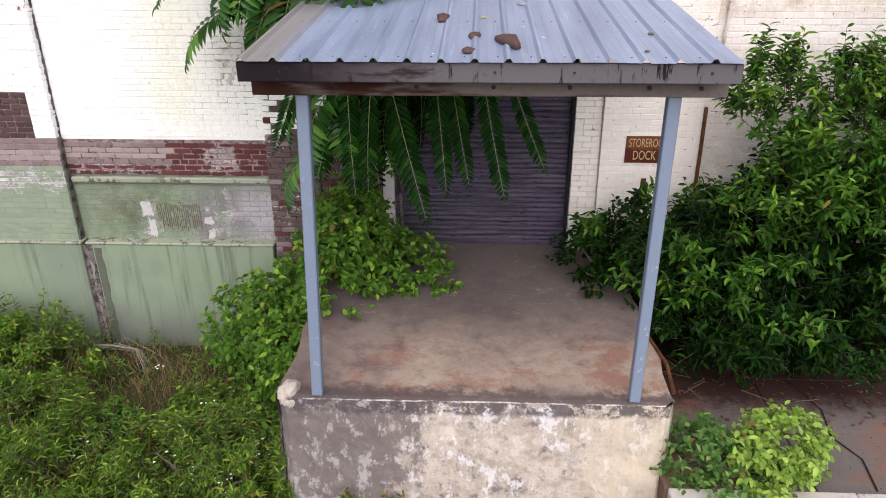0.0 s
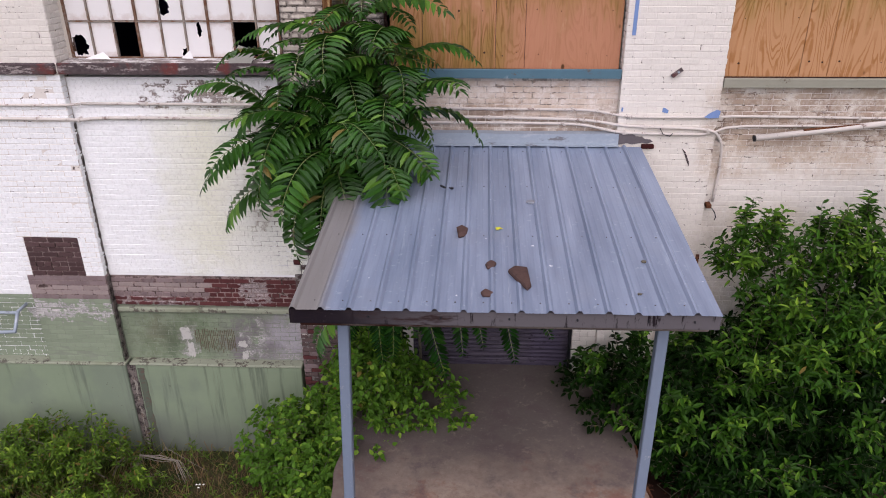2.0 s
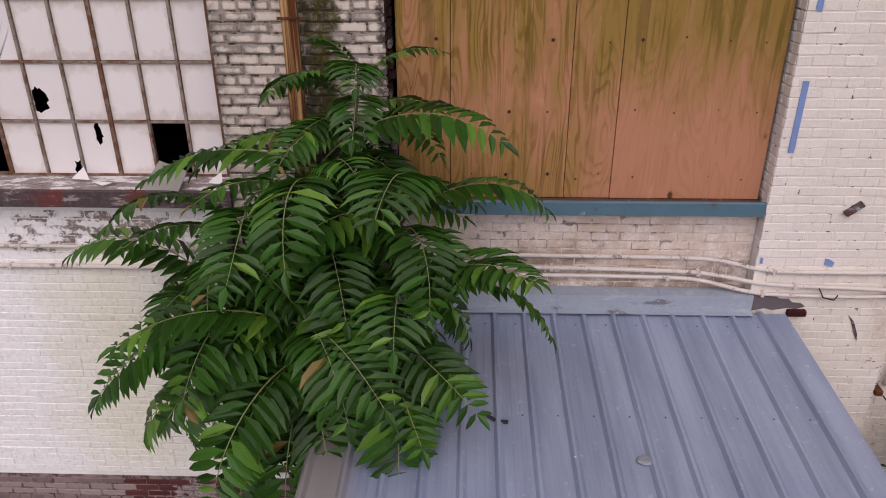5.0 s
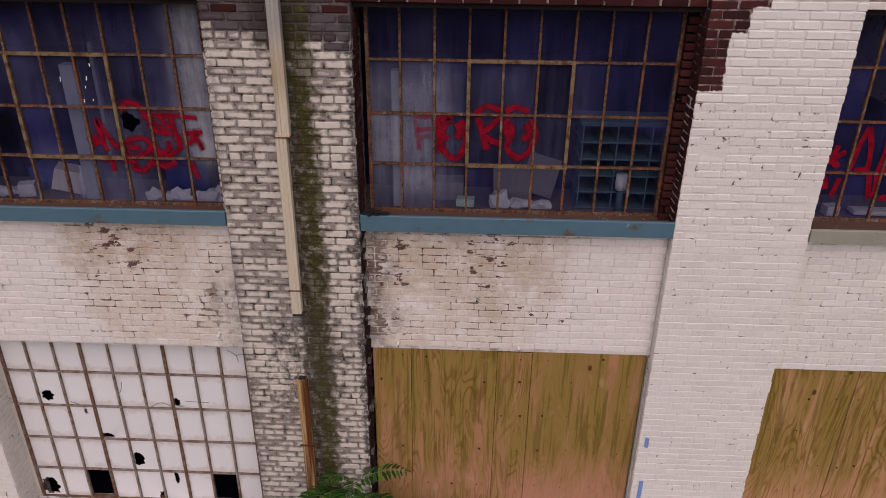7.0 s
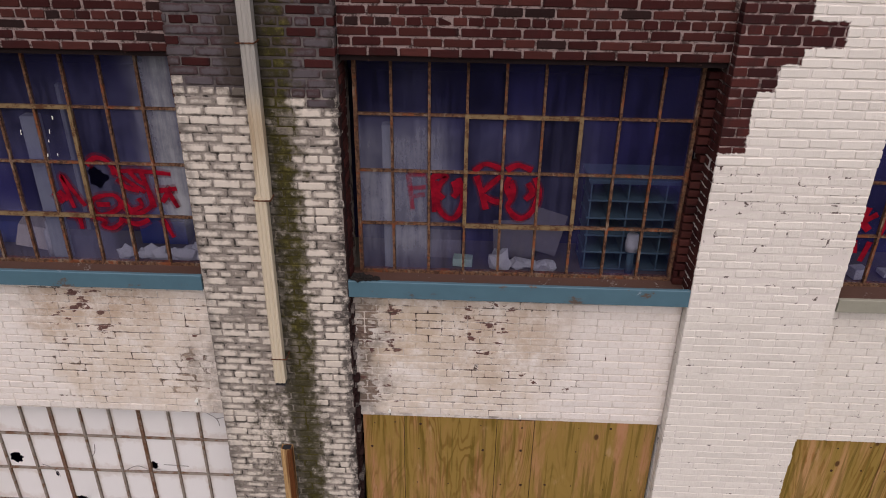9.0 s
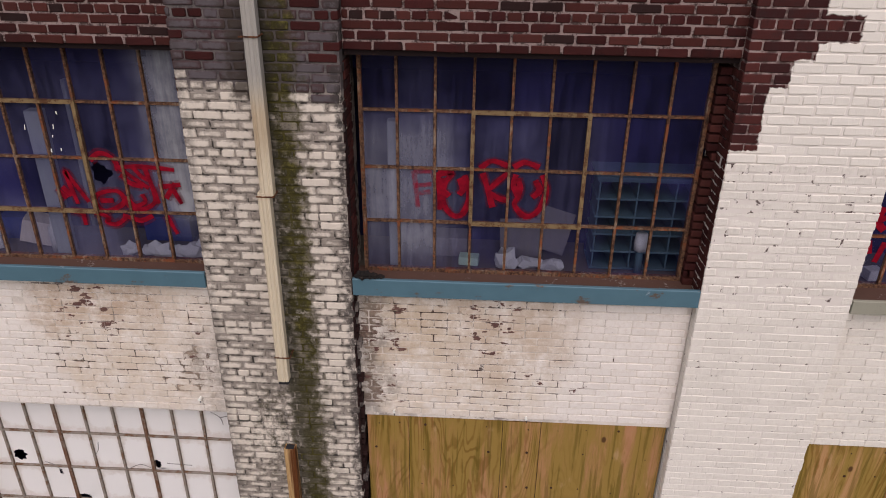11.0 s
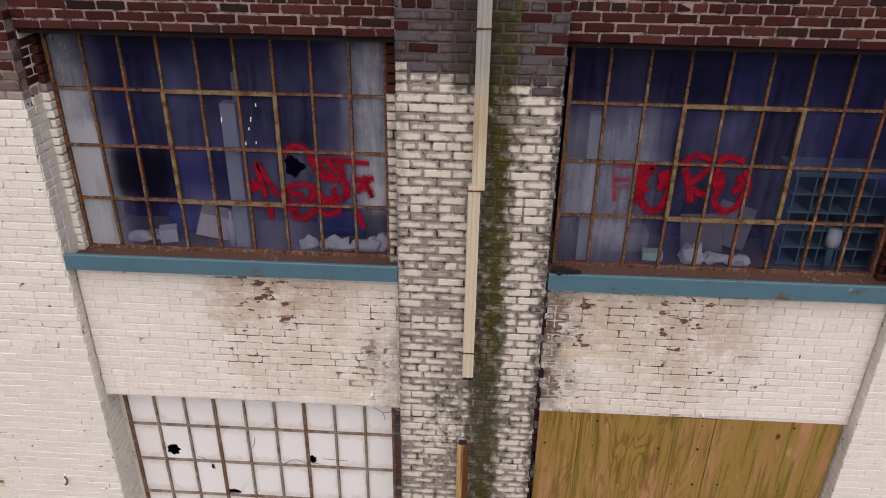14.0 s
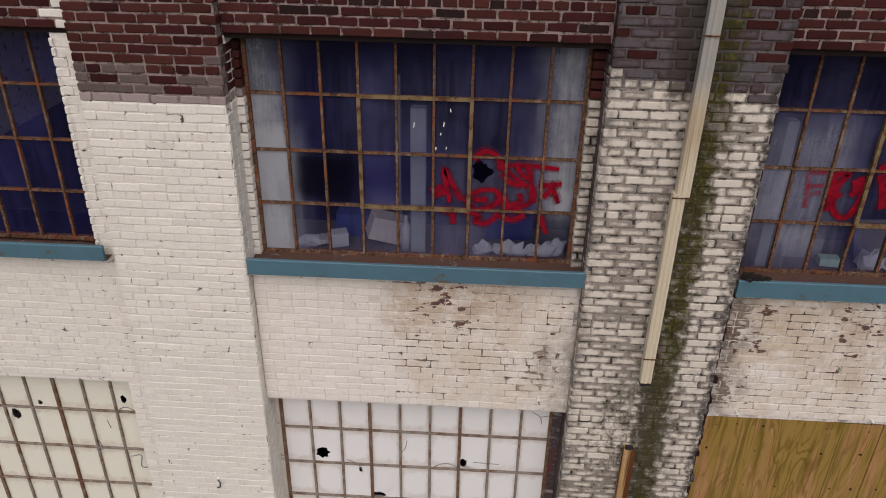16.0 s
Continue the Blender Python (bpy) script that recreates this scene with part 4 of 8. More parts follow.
def glass_mat(name, tint, dirt, dirt_haze_col, amount, haze=(), thinned=()):
    s = Shader(name, 0.05)
    t = s.t
    t.nodes.remove(s.b)
    tr = t.nodes.new("ShaderNodeBsdfTransparent")
    tr.inputs[0].default_value = (*tint, 1)
    gl = t.nodes.new("ShaderNodeBsdfGlossy")
    gl.inputs["Roughness"].default_value = 0.06
    fr = t.nodes.new("ShaderNodeFresnel")
    fr.inputs[0].default_value = 1.5
    m1 = t.nodes.new("ShaderNodeMixShader")
    t.links.new(fr.outputs[0], m1.inputs[0])
    t.links.new(tr.outputs[0], m1.inputs[1])
    t.links.new(gl.outputs[0], m1.inputs[2])
    # diffuse layer: streaky dirt plus the panes' blue haze, painted in
    df = t.nodes.new("ShaderNodeBsdfDiffuse")
    df.inputs[0].default_value = (*dirt_haze_col, 1)
    m2 = t.nodes.new("ShaderNodeMixShader")
    streak = s.math('ADD', s.math('MULTIPLY', s.noise(1.0, 6.0, 0.7, s.stretch(16, 16, 1.6)), 0.6), s.math('MULTIPLY', s.noise(5.0, 7.0, 0.7), 0.4))
    blot = s.noise(1.1, 4.0)
    r = s.rand()
    film = None
    for x0, x1, z0, z1, k in haze:
        f = s.math('MULTIPLY', s.patch(x0, x1, z0, z1, 0.22, 0.12, 1.5), k)
        film = f if film is None else s.math('MAXIMUM', film, f)
    # dirt here also sets how strong the painted blue haze is
    d = s.math('ADD', s.math('MULTIPLY', s.ramp(streak, 0.36, 0.64, 0.25, 1.9), dirt), s.math('MULTIPLY', s.math('MULTIPLY', r, s.ramp(blot, 0.3, 0.7)), amount), clamp=True)
    if film is not None:
        film = s.math('MULTIPLY', film, s.math('ADD', s.math('MULTIPLY', r, 0.35), s.ramp(streak, 0.34, 0.66, 0.6, 1.0)))
        d = s.math('ADD', d, film, clamp=True)
        s.put(df.inputs[0], s.mix(s.math('MULTIPLY', film, 2.0, True), dirt_haze_col, (0.29, 0.295, 0.325)))
    # less of the layer here, so these panes look darker
    for x0, x1, z0, z1, k in thinned:
        d = s.math('MULTIPLY', d, s.math('SUBTRACT', 1.0, s.math('MULTIPLY', s.patch(x0, x1, z0, z1, 0.06, 0.08, 5.0), k)))
    t.links.new(d, m2.inputs[0])
    t.links.new(m1.outputs[0], m2.inputs[1])
    t.links.new(df.outputs[0], m2.inputs[2])
    t.links.new(m2.outputs[0], t.nodes["Material Output"].inputs["Surface"])
    return s.m


m_blue_glass = glass_mat("dark_blue_glass", (0.74, 0.75, 0.93), 0.08, (0.050, 0.047, 0.185), 0.34,
                         ((0.5, 1.32, 8.75, 9.95, 0.30), (0.9, 1.13, 9.9, 10.4, 0.12), (1.3, 2.35, 9.0, 9.95, 0.10), (-0.98, -0.6, 8.95, 10.5, 0.46), (-3.3, -2.84, 8.5, 9.75, 0.85), (-3.3, -2.87, 9.6, 10.5, 0.5), (-2.4, -1.2, 8.5, 9.1, 0.16), (-2.5, -0.9, 9.5, 10.2, 0.08), (-1.75, -0.9, 9.05, 9.6, 0.16)),
                         ((-2.82, -2.36, 9.12, 9.50, 0.9), (2.40, 3.05, 8.72, 9.42, 0.8), (1.95, 2.30, 9.05, 9.9, 0.3), (-1.35, -0.72, 8.72, 9.06, 0.5)))


def whitewash(name, col, rust):
    """Painted-over glass: brush marks, faint dirt and rust bled in from the bars."""
    s = Shader(name, 0.3, spec=0.5)
    n1, n2 = s.noise(3.0, 5.0, 0.6), s.noise(14.0, 6.0, 0.7)
    c = s.mix(s.math('MULTIPLY', n1, 0.25), col, tuple(x * 0.7 for x in col))
    c = s.mix(s.math('MULTIPLY', s.ramp(s.math('ADD', s.edge(), s.math('MULTIPLY', s.math('SUBTRACT', n2, 0.5), 1.6)), 0.55, 1.15), rust), c, (0.36, 0.23, 0.15))
    c = s.mix(s.math('MULTIPLY', s.ramp(s.noise(30.0, 5.0, 0.7), 0.66, 0.74), 0.35), c, (0.40, 0.34, 0.30))
    return s.done(c)


m_white_glass = whitewash("whitewashed_glass", (0.80, 0.775, 0.765), 0.32)
m_cream_glass = whitewash("yellowed_whitewashed_glass", (0.78, 0.75, 0.64), 0.32)

HOLES.update({("window_lower_left", 1, 3): (0.30, 0.27, 0.27, 0.17), ("window_lower_left", 6, 3): (0.10, 0.16, 0.16, 0.12),
              ("window_lower_left", 2, 2): (0.62, 0.85, 0.07, 0.09), ("window_lower_left", 3, 2): (0.2, 0.06, 0.3, 0.09),
              ("window_lower_left", 4, 1): (0.2, 0.35, 0.24, 0.24), ("window_lower_left", 5, 0): (0.6, 0.8, 0.12, 0.2),
              ("window_lower_left", 0, 0): (0.4, 0.35, 0.42, 0.32), ("window_lower_left", 4, 0): (0.95, 0.15, 0.2, 0.16),
              ("window_upper_left", 6, 1): (0.31, 0.73, 0.33, 0.22),
              ("window_lower_outer", 8, 4): (0.3, 0.3, 0.12, 0.12), ("window_lower_outer", 4, 3): (0.3, 0.8, 0.2, 0.14), ("window_lower_outer", 5, 4): (0.3, 0.1, 0.1, 0.06)})
sash("window_upper_left", "steel factory window with dark blue panes, rusty bars and red graffiti", -3.13, -0.672, SILL, HEAD, 0.30, 9, 4, m_steel, m_blue_glass, (3, 6, 1, 3), "upper factory windows")
sash("window_upper_center", "steel factory window with blue panes, red graffiti and junk behind", 0.60, 3.07, SILL, HEAD, 0.30, 9, 4, m_steel, m_blue_glass, (3, 6, 1, 3), "upper factory windows")
sash("window_upper_right", "steel factory window with dark panes and red graffiti", 4.30, 6.82, SILL, HEAD, 0.30, 9, 4, m_steel, m_blue_glass, (3, 6, 1, 3), "upper factory windows")
sash("window_upper_outer", "steel factory window with dark speckled blue panes", -6.88, JX, SILL + 0.035, HEAD, 0.30, 9, 4, m_steel, m_blue_glass, (3, 6, 1, 3), "upper factory windows")
sash("window_lower_left", "steel factory window with whitewashed panes, several of them broken", -3.14, -0.67, 5.13, 7.25, 0.30, 9, 5, m_steelw, m_white_glass, None, "lower factory windows", {(2, 0), (7, 0)}, 0.005, m_barpale)
sash("window_lower_outer", "steel factory window with yellowed whitewashed, scribbled panes", -6.80, JX, 5.115, 7.375, 0.27, 9, 5, m_steelw, m_cream_glass, None, "lower factory windows", (), 0.005, m_barpale)


g = Geo()
g.box(-0.668, PC0 + 0.01, 0.285, 0.34, LOWSILL, 7.29, m_sillwood, 0.004)
g.box(PL1 - 0.01, -3.142, 0.285, 0.34, LOWSILL, 7.29, m_jamb, 0.004)
solo("trim_window_jamb", g, "weathered jambs beside the windows", "trim", kind="structure")
m_silltop = plain("rust_brown_sill_top", (0.12, 0.065, 0.05), 0.8, vary=0.6, scale=6, dark=(0.30, 0.26, 0.24), amount=0.15)


def sill(name, label, x0, x1, z0, z1, y0, m, floor=None, back=0.30, m_bed=None):
    """A sill with an upright front board; behind it the brown bed on which the window stands."""
    t = thing(name, label, "sill", at=(x0, y0, z0), kind="structure")
    g = Geo()
    n = 14
    vs, fs = [], []
    for k in range(n + 1):
        x = x0 + (x1 - x0) * k / n
        w = 0.004 * noise.noise((x * 3, z0, 1.0))
        vs += [(x, y0 + w, z0), (x, y0 + w * 0.5, z1 - 0.006), (x, y0 + 0.006, z1 + w * 0.6), (x, y0 + 0.03, z1 + w * 0.6), (x, y0 + 0.03, z0)]
    for k in range(n):
        a, c = 5 * k, 5 * k + 5
        fs += [(a + i, c + i, c + (i + 1) % 5, a + (i + 1) % 5) for i in range(5)]
    g.shape(vs, fs + [(4, 3, 2, 1, 0), tuple(5 * n + i for i in range(5))], m)
    part("front_board", g, t)
    g = Geo()
    ya, yz, zb = y0 + 0.031, back + 0.05, floor if floor else z1 - 0.012
    zf = min(zb, z1 - 0.006)
    n = 20
    vs, fs = [], []
    for k in range(n + 1):
        x = x0 + (x1 - x0) * k / n
        w = 0.006 * noise.noise((x * 5, 2.0, z0))
        vs += [(x, ya, z0 - 0.005), (x, ya, zf + w), (x, yz, zb + w), (x, yz, z0 - 0.005)]
    for k in range(n):
        a, c = 4 * k, 4 * k + 4
        fs += [(a + i, c + i, c + (i + 1) % 4, a + (i + 1) % 4) for i in range(4)]
    g.shape(vs, fs + [(3, 2, 1, 0), tuple(4 * n + i for i in range(4))], m_bed or m_silltop)
    part("bed", g, t, "rust-brown bed behind the board")


sill("sill_upper_left", "teal-painted window sill with rust showing through", PL1 + 0.01, PC0 - 0.005, 8.615, 8.745, -0.012, m_teal, 8.665)
sill("sill_upper_center", "teal-painted window sill, charred at one end", PC1 + 0.005, PR0 - 0.005, 8.60, 8.74, -0.012, m_teal, 8.665)
sill("sill_upper_right", "tan-painted window sill of the next bay", PR1 + 0.01, ENDR, 8.59, 8.70, 0.0, m_sillgrey, 8.665)
sill("sill_upper_outer", "teal-painted window sill of the outer bay", ENDL, -4.295, 8.675, 8.80, -0.012, m_teal, 8.665)
sill("sill_lower_left", "weathered dark wooden sill with flaking paint", PL1 + 0.01, PC0 - 0.005, 5.02, 5.145, -0.03, m_sillwood, 5.148, 0.30, m_flaky)
sill("sill_lower_center", "teal-painted sill under the plywood", PC1 + 0.01, PR0 - 0.01, 4.985, 5.085, -0.01, m_teal, 5.06, 0.12)
sill("sill_lower_right", "tan-painted sill under the plywood", PR1 + 0.01, ENDR, 4.89, 4.99, 0.0, m_sillgrey, 4.975, 0.12)
g = Geo()
g.box(ENDL, PL1 - 0.02, -0.06, 0.2, 5.02, 5.14, m_sillwood, 0.01)
solo("trim_dark_ledge", g, "dark weathered ledge across the left pier", "trim", kind="structure")

# ---- plywood boards ----


def plywood(name, label, x0, x1, z0, z1, y, cuts):
    b = thing(name, label, "board", "plywood window covers", (x0, y, z0))
    xs = [x0] + list(cuts) + [x1]
    for a, c in zip(xs, xs[1:]):
        g = Geo()
        d = rng.uniform(-0.003, 0.003)
        g.box(a + 0.002, c - 0.002, y + d, y + 0.018 + d, z0, z1 + rng.uniform(-0.012, 0.012), m_ply, 0.002)
        part("sheet", g, b)
        n = max(2, round((c - a) / 0.24))
        for zz in (z0 + 0.16, z0 + 0.62, z0 + 1.1, z0 + 1.52, z0 + 1.92, z1 - 0.07):
            for k in range(n):
                if rng.random() < 0.7:
                    g = Geo()
                    xx = a + (c - a) * (k + 0.5) / n
                    p = Vector((xx + rng.uniform(-0.025, 0.025), y - 0.004, zz + rng.uniform(-0.02, 0.02)))
                    g.tube([p, p + Vector((0, 0.006, 0))], rng.choice((0.005, 0.006, 0.007, 0.012)), m_hole, 7)
                    part("nail_head", g, b)
    return b


plywood("plywood_board", "weathered brown plywood sheets boarding up a window opening", PC1 + 0.045, 3.128, 5.065, 7.335, 0.125, (0.95, 1.755, 2.08))
plywood("plywood_board", "weathered orange plywood sheets boarding up the next window opening", PR1 + 0.03, 6.95, 4.985, 7.235, 0.125, (5.1, 5.4, 6.3))

# ---- dock ----
dock = thing("loading_dock", "stained concrete loading dock with a peeling, blackened front face", "dock", at=(1.7, -1.7, 0.3))
DX0, DX1, DY = 0.06, 3.40, -3.15
bm = bmesh.new()
nx, ny = 64, 64
zt = lambda x, y: 1.15 + 0.025 * (y + 3.15) * -1 + 0.006 * noise.noise((x * 1.3, y * 1.3, 0))
rows_ = []
for j in range(ny + 1):
    y = DY + (0.2 - DY) * j / ny
    row = []
    for i in range(nx + 1):
        x = DX0 + (DX1 - DX0) * i / nx
        ex = 0.05 * noise.noise((y * 2.2, 3.0 if i == 0 else 9.0, 0.5)) if i in (0, nx) else 0.0
        ey = 0.02 * noise.noise((x * 3.1, 5.0, 0.2)) if j == 0 else 0.0
        cut = 0.12 if (j == 0 and i in (0, nx)) else (0.05 if j == 0 and i in (1, nx - 1) else 0)
        row.append(bm.verts.new((x + ex, y + ey + cut, zt(x, y) - (0.012 if j == 0 else 0))))
    rows_.append(row)
for j in range(ny):
    for i in range(nx):
        bm.faces.new((rows_[j][i], rows_[j][i + 1], rows_[j + 1][i + 1], rows_[j + 1][i]))
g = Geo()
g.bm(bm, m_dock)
part("slab_top", g, dock, "brown and black stained concrete surface with canopy shade painted in at the back")
g = Geo()


def skirt(g, line, z0, m, amp):
    """A rough upright face under a line of points, down to z0."""
    rws = 26
    vs, fs = [], []
    for k in range(rws + 1):
        for (x, y, z, ox, oy) in line:
            zz = z + (z0 - z) * k / rws
            d = (amp * noise.noise((x * 3, zz * 3, y * 3)) + amp * 0.5 * noise.noise((x * 11, zz * 11, y * 11))) * min(1, k / 2)
            vs.append((x + ox * d, y + oy * d, zz))
    n = len(line)
    for k in range(rws):
        for i in range(n - 1):
            fs.append((k * n + i, (k + 1) * n + i, (k + 1) * n + i + 1, k * n + i + 1))
    g.shape(vs, fs, m)


front = [(*[c for c in v], 0, -1) for v in [tuple(p) for p in [(DX0 + (DX1 - DX0) * i / 80, DY + 0.02 * noise.noise(((DX0 + (DX1 - DX0) * i / 80) * 3.1, 5.0, 0.2)) + (0.1 if i in (0, 80) else 0.03 if i in (1, 79) else 0), zt(DX0, DY) - 0.012) for i in range(81)]]]
skirt(g, front, -0.6, m_dockface, 0.02)
part("front_face", g, dock, "concrete front face with flaking white paint and black stains")
for x, ox in ((DX0, -1), (DX1, 1)):
    g = Geo()
    line = [(x + 0.05 * noise.noise(((DY + (0.2 - DY) * j / 64) * 2.2, 3.0 if ox < 0 else 9.0, 0.5)), DY + (0.1 if j == 0 else 0) + (0.2 - DY) * j / 64, zt(x, DY + (0.2 - DY) * j / 64), ox, 0) for j in range(65)]
    skirt(g, line if ox > 0 else line, -0.6, m_dockface, 0.02)
    part("side_face", g, dock)
bm = bmesh.new()
bmesh.ops.create_icosphere(bm, subdivisions=4, radius=1)
for v in bm.verts:
    k = 1 + 0.28 * noise.noise(v.co * 1.6) + 0.10 * noise.noise(v.co * 5)
    v.co = Vector((v.co.x * 0.10, v.co.y * 0.13, v.co.z * 0.12)) * k + Vector((0.16, DY + 0.12, 1.10))
g = Geo()
g.bm(bm, m_chunk)
part("broken_corner", g, dock, "broken pale lump of concrete at the corner")
g = Geo()
g.tube([(DX1 + 0.03, DY + 0.25, 1.10), (DX1 + 0.05, DY + 0.6, 1.15), (DX1 + 0.0, DY + 1.1, 1.12), (DX1 + 0.02, DY + 1.7, 1.1)], 0.018, m_rust, 8)
part("edge_iron", g, dock, "bent rusty edge iron")

# ---- dock door ----
door = thing("door_dock", "closed grimy grey roller shutter door", "door", at=(1.85, 0.22, 1.06), kind="structure")
slat = Geo()
prof = [(0.0, 0.0), (-0.012, 0.012), (-0.016, 0.03), (-0.010, 0.048), (0.0, 0.056), (0.0, 0.062)]
for (ya, za), (yb, zb) in zip(prof, prof[1:]):
    slat.face([(-1.1, ya, za), (1.1, ya, za), (1.1, yb, zb), (-1.1, yb, zb)], m_shutter)
slat_me = slat.mesh("slat")
for k in range(38):
    ob = part("slat", slat_me, door)
    ob.location = (0, rng.gauss(0, 0.0015), 0.06 + k * 0.062)
    ob.rotation_euler = (rng.gauss(0, 0.02), 0, 0)
g = Geo()
g.box(0.75, 2.95, 0.205, 0.235, 1.05, 1.125, m_shutter, 0.006)
part("bottom_bar", g, door)
g = Geo()
g.box(2.81, 2.85, 0.14, 0.22, 1.05, 3.45, m_darkmetal, 0.004)
part("guide", g, door, "dark iron guide rail")

# ---- canopy ----
canopy = thing("canopy", "lean-to canopy of blue-grey ribbed metal on two painted steel posts", "canopy", at=(1.7, -3.1, 1.15))


def roof_z(y):
    return 3.965 + (y + 3.40) * (4.215 - 3.965) / 3.37


def roof_x(u, y):
    k = (y + 3.40) / 3.37
    return (0.145 + 0.02 * k) * (1 - u) + (3.395 + 0.035 * k) * u


for sh in range(5):
    a, b = sh * 0.2, (sh + 1) * 0.2
    g = Geo()
    us = []
    k = a
    while k < b - 1e-6:
        for o, h in ((0.0, 0.0), (0.006, 0.024), (0.012, 0.024), (0.018, 0.0), (0.033, 0.0), (0.0345, 0.0012), (0.0375, 0.0012), (0.039, 0.0), (0.049, 0.0), (0.0505, 0.0012), (0.0535, 0.0012), (0.055, 0.0)):
            us.append((k + o, h))
        k += 1 / 15
    us = [(u, h + sh % 2 * 0.0015) for u, h in us if u <= b + 0.0005] + [(b, 0.001)]
    vs, fs = [], []
    ys = [-3.40 + 3.37 * j / 20 for j in range(21)]
    for y in ys:
        for u, h in us:
            vs.append((roof_x(u, y), y, roof_z(y) + h + 0.004 * noise.noise((u * 9, y * 0.8, 1.0))))
    n = len(us)
    for j in range(20):
        for i in range(n - 1):
            fs.append((j * n + i, j * n + i + 1, (j + 1) * n + i + 1, (j + 1) * n + i))
    g.shape(vs, fs, m_roof)
    part("roof_sheet", g, canopy)
screw = Geo()
screw.tube([(0, 0, 0), (0, 0, 0.005)], 0.006, m_screw, 6)
screw_me = screw.mesh("screw")
for k in range(1, 15):
    for y in (-3.27, -2.2, -1.15, -0.2):
        ob = part("screw", screw_me, canopy)
        x = roof_x(k / 15 - 0.012, y)
        ob.location = Vector((x, y, roof_z(y) + 0.002)) - canopy.location
g = Geo()
g.box(0.14, 3.395, -3.375, -3.335, 3.83, 3.957, m_fascia, 0.004)
part("fascia", g, canopy, "peeling grey fascia board")
g = Geo()
g.box(0.17, 3.385, -3.19, -3.05, 3.70, 3.832, m_beam, 0.006)
part("front_beam", g, canopy, "weathered brown timber beam")
for x in (0.75, 1.30, 1.82, 2.33, 2.86, 3.2):
    for y, z, r in ((-3.195, 3.765, 0.016), (-3.378, 3.90, 0.008)):
        g = Geo()
        g.tube([(x, y - 0.010, z), (x, y + 0.01, z)], r, m_darkmetal, 8)
        part("bolt_head", g, canopy, "dark bolt head")
for x in (0.22, 1.2, 2.2, 3.25):
    g = Geo()
    pts = [(x + dx, y, roof_z(y) - dz) for dx in (-0.02, 0.02) for y, dz in ((-3.29, 0.13), (0.05, 0.13), (0.05, 0.012), (-3.29, 0.012))]
    g.shape(pts, [(0, 3, 2, 1), (4, 5, 6, 7), (0, 4, 7, 3), (3, 7, 6, 2), (0, 1, 5, 4), (1, 2, 6, 5)], m_beam)
    part("rafter", g, canopy)
for x, lean in ((0.413, 0.09), (3.05, 0.0)):
    g = Geo()
    g.box(x - 0.045, x + 0.045, -3.13, -3.04, 1.155, 3.70, m_post, 0.008)
    g.v = [(a + lean * (c - 1.155) / 2.545, b - 0.03 * (c - 1.155) / 2.545, c) for a, b, c in g.v]
    p = part("post", g, canopy, "blue-grey painted square steel post")
    g = Geo()
    g.box(x - 0.075, x + 0.075, -3.148, -3.01, 1.14, 1.165, m_rust, 0.003)
    part("base_plate", g, p, "rusty base plate")
for a, b, dz in ((0.45, 1.75, 0.0), (1.745, 2.5, 0.004), (2.495, 3.17, 0.0)):
    g = Geo()
    g.box(a, b, -0.035 - dz, 0.1, 4.22, 4.365 - dz, m_flash)
    g.box(a, b, -0.09 - dz, -0.02 - dz, roof_z(-0.1) + 0.022 + dz, roof_z(-0.1) + 0.03 + dz, m_flash)
    part("flashing", g, canopy, "pale zinc flashing strip")

# ---- ground ----


def ground_z(x, y):
    k = min(1, max(0, (x - 3.25) / 0.3))
    k = k * k * (3 - 2 * k)
    lf = -0.40 + 0.06 * noise.noise((x * 0.7, y * 0.7, 0))
    rt = 0.40 + 0.02 * noise.noise((x * 0.9, y * 0.9, 4))
    fade = max(0.0, min(1.0, (-y - 8) / 12))
    return (lf * (1 - k) + rt * k) * (1 - fade)


s = Shader("weedy_soil", 0.95)
n1, n2 = s.noise(1.3, 6.0), s.noise(9.0, 6.0)
c = s.mix(n2, (0.035, 0.028, 0.016), (0.11, 0.08, 0.045))
c = s.mix(s.ramp(n1, 0.4, 0.6), c, (0.03, 0.042, 0.014))
s.bump(n2, 0.8, 0.03)
m_soil = s.done(c)
s = Shader("dark_cracked_concrete", 0.85)
n1, n2 = s.noise(0.9, 6.0), s.noise(8.0, 7.0, 0.7)
c = s.mix(n2, (0.085, 0.075, 0.07), (0.16, 0.135, 0.12))
c = s.mix(s.ramp(n1, 0.45, 0.6), c, (0.17, 0.095, 0.065))
# dark brown from about y = -2 back to the wall
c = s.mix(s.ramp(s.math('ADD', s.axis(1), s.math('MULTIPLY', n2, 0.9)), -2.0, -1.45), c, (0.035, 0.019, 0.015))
c = s.mix(s.ramp(s.noise(30.0, 5.0), 0.62, 0.7), c, (0.04, 0.03, 0.028))
s.bump(n2, 0.5, 0.01)
m_pave = s.done(c)
m_crack = plain("dark_crack_soil", (0.02, 0.015, 0.012), 0.95)
m_kerb = plain("pale_kerb_concrete", (0.50, 0.46, 0.41), 0.9, vary=0.5, scale=7, dark=(0.28, 0.24, 0.2), amount=0.25)
axis_x = [-400, -120, -40, -20] + [-12 + 0.25 * i for i in range(113)] + [24, 45, 120, 400]
axis_y = [-400, -120, -50, -30] + [-20 + 0.25 * i for i in range(82)]
g = Geo()
vs = [(x, y, ground_z(x, y) if abs(x) < 17 else 0.0) for y in axis_y for x in axis_x]
n = len(axis_x)
g.shape(vs, [(j * n + i, j * n + i + 1, (j + 1) * n + i + 1, (j + 1) * n + i) for j in range(len(axis_y) - 1) for i in range(n - 1)], m_soil)
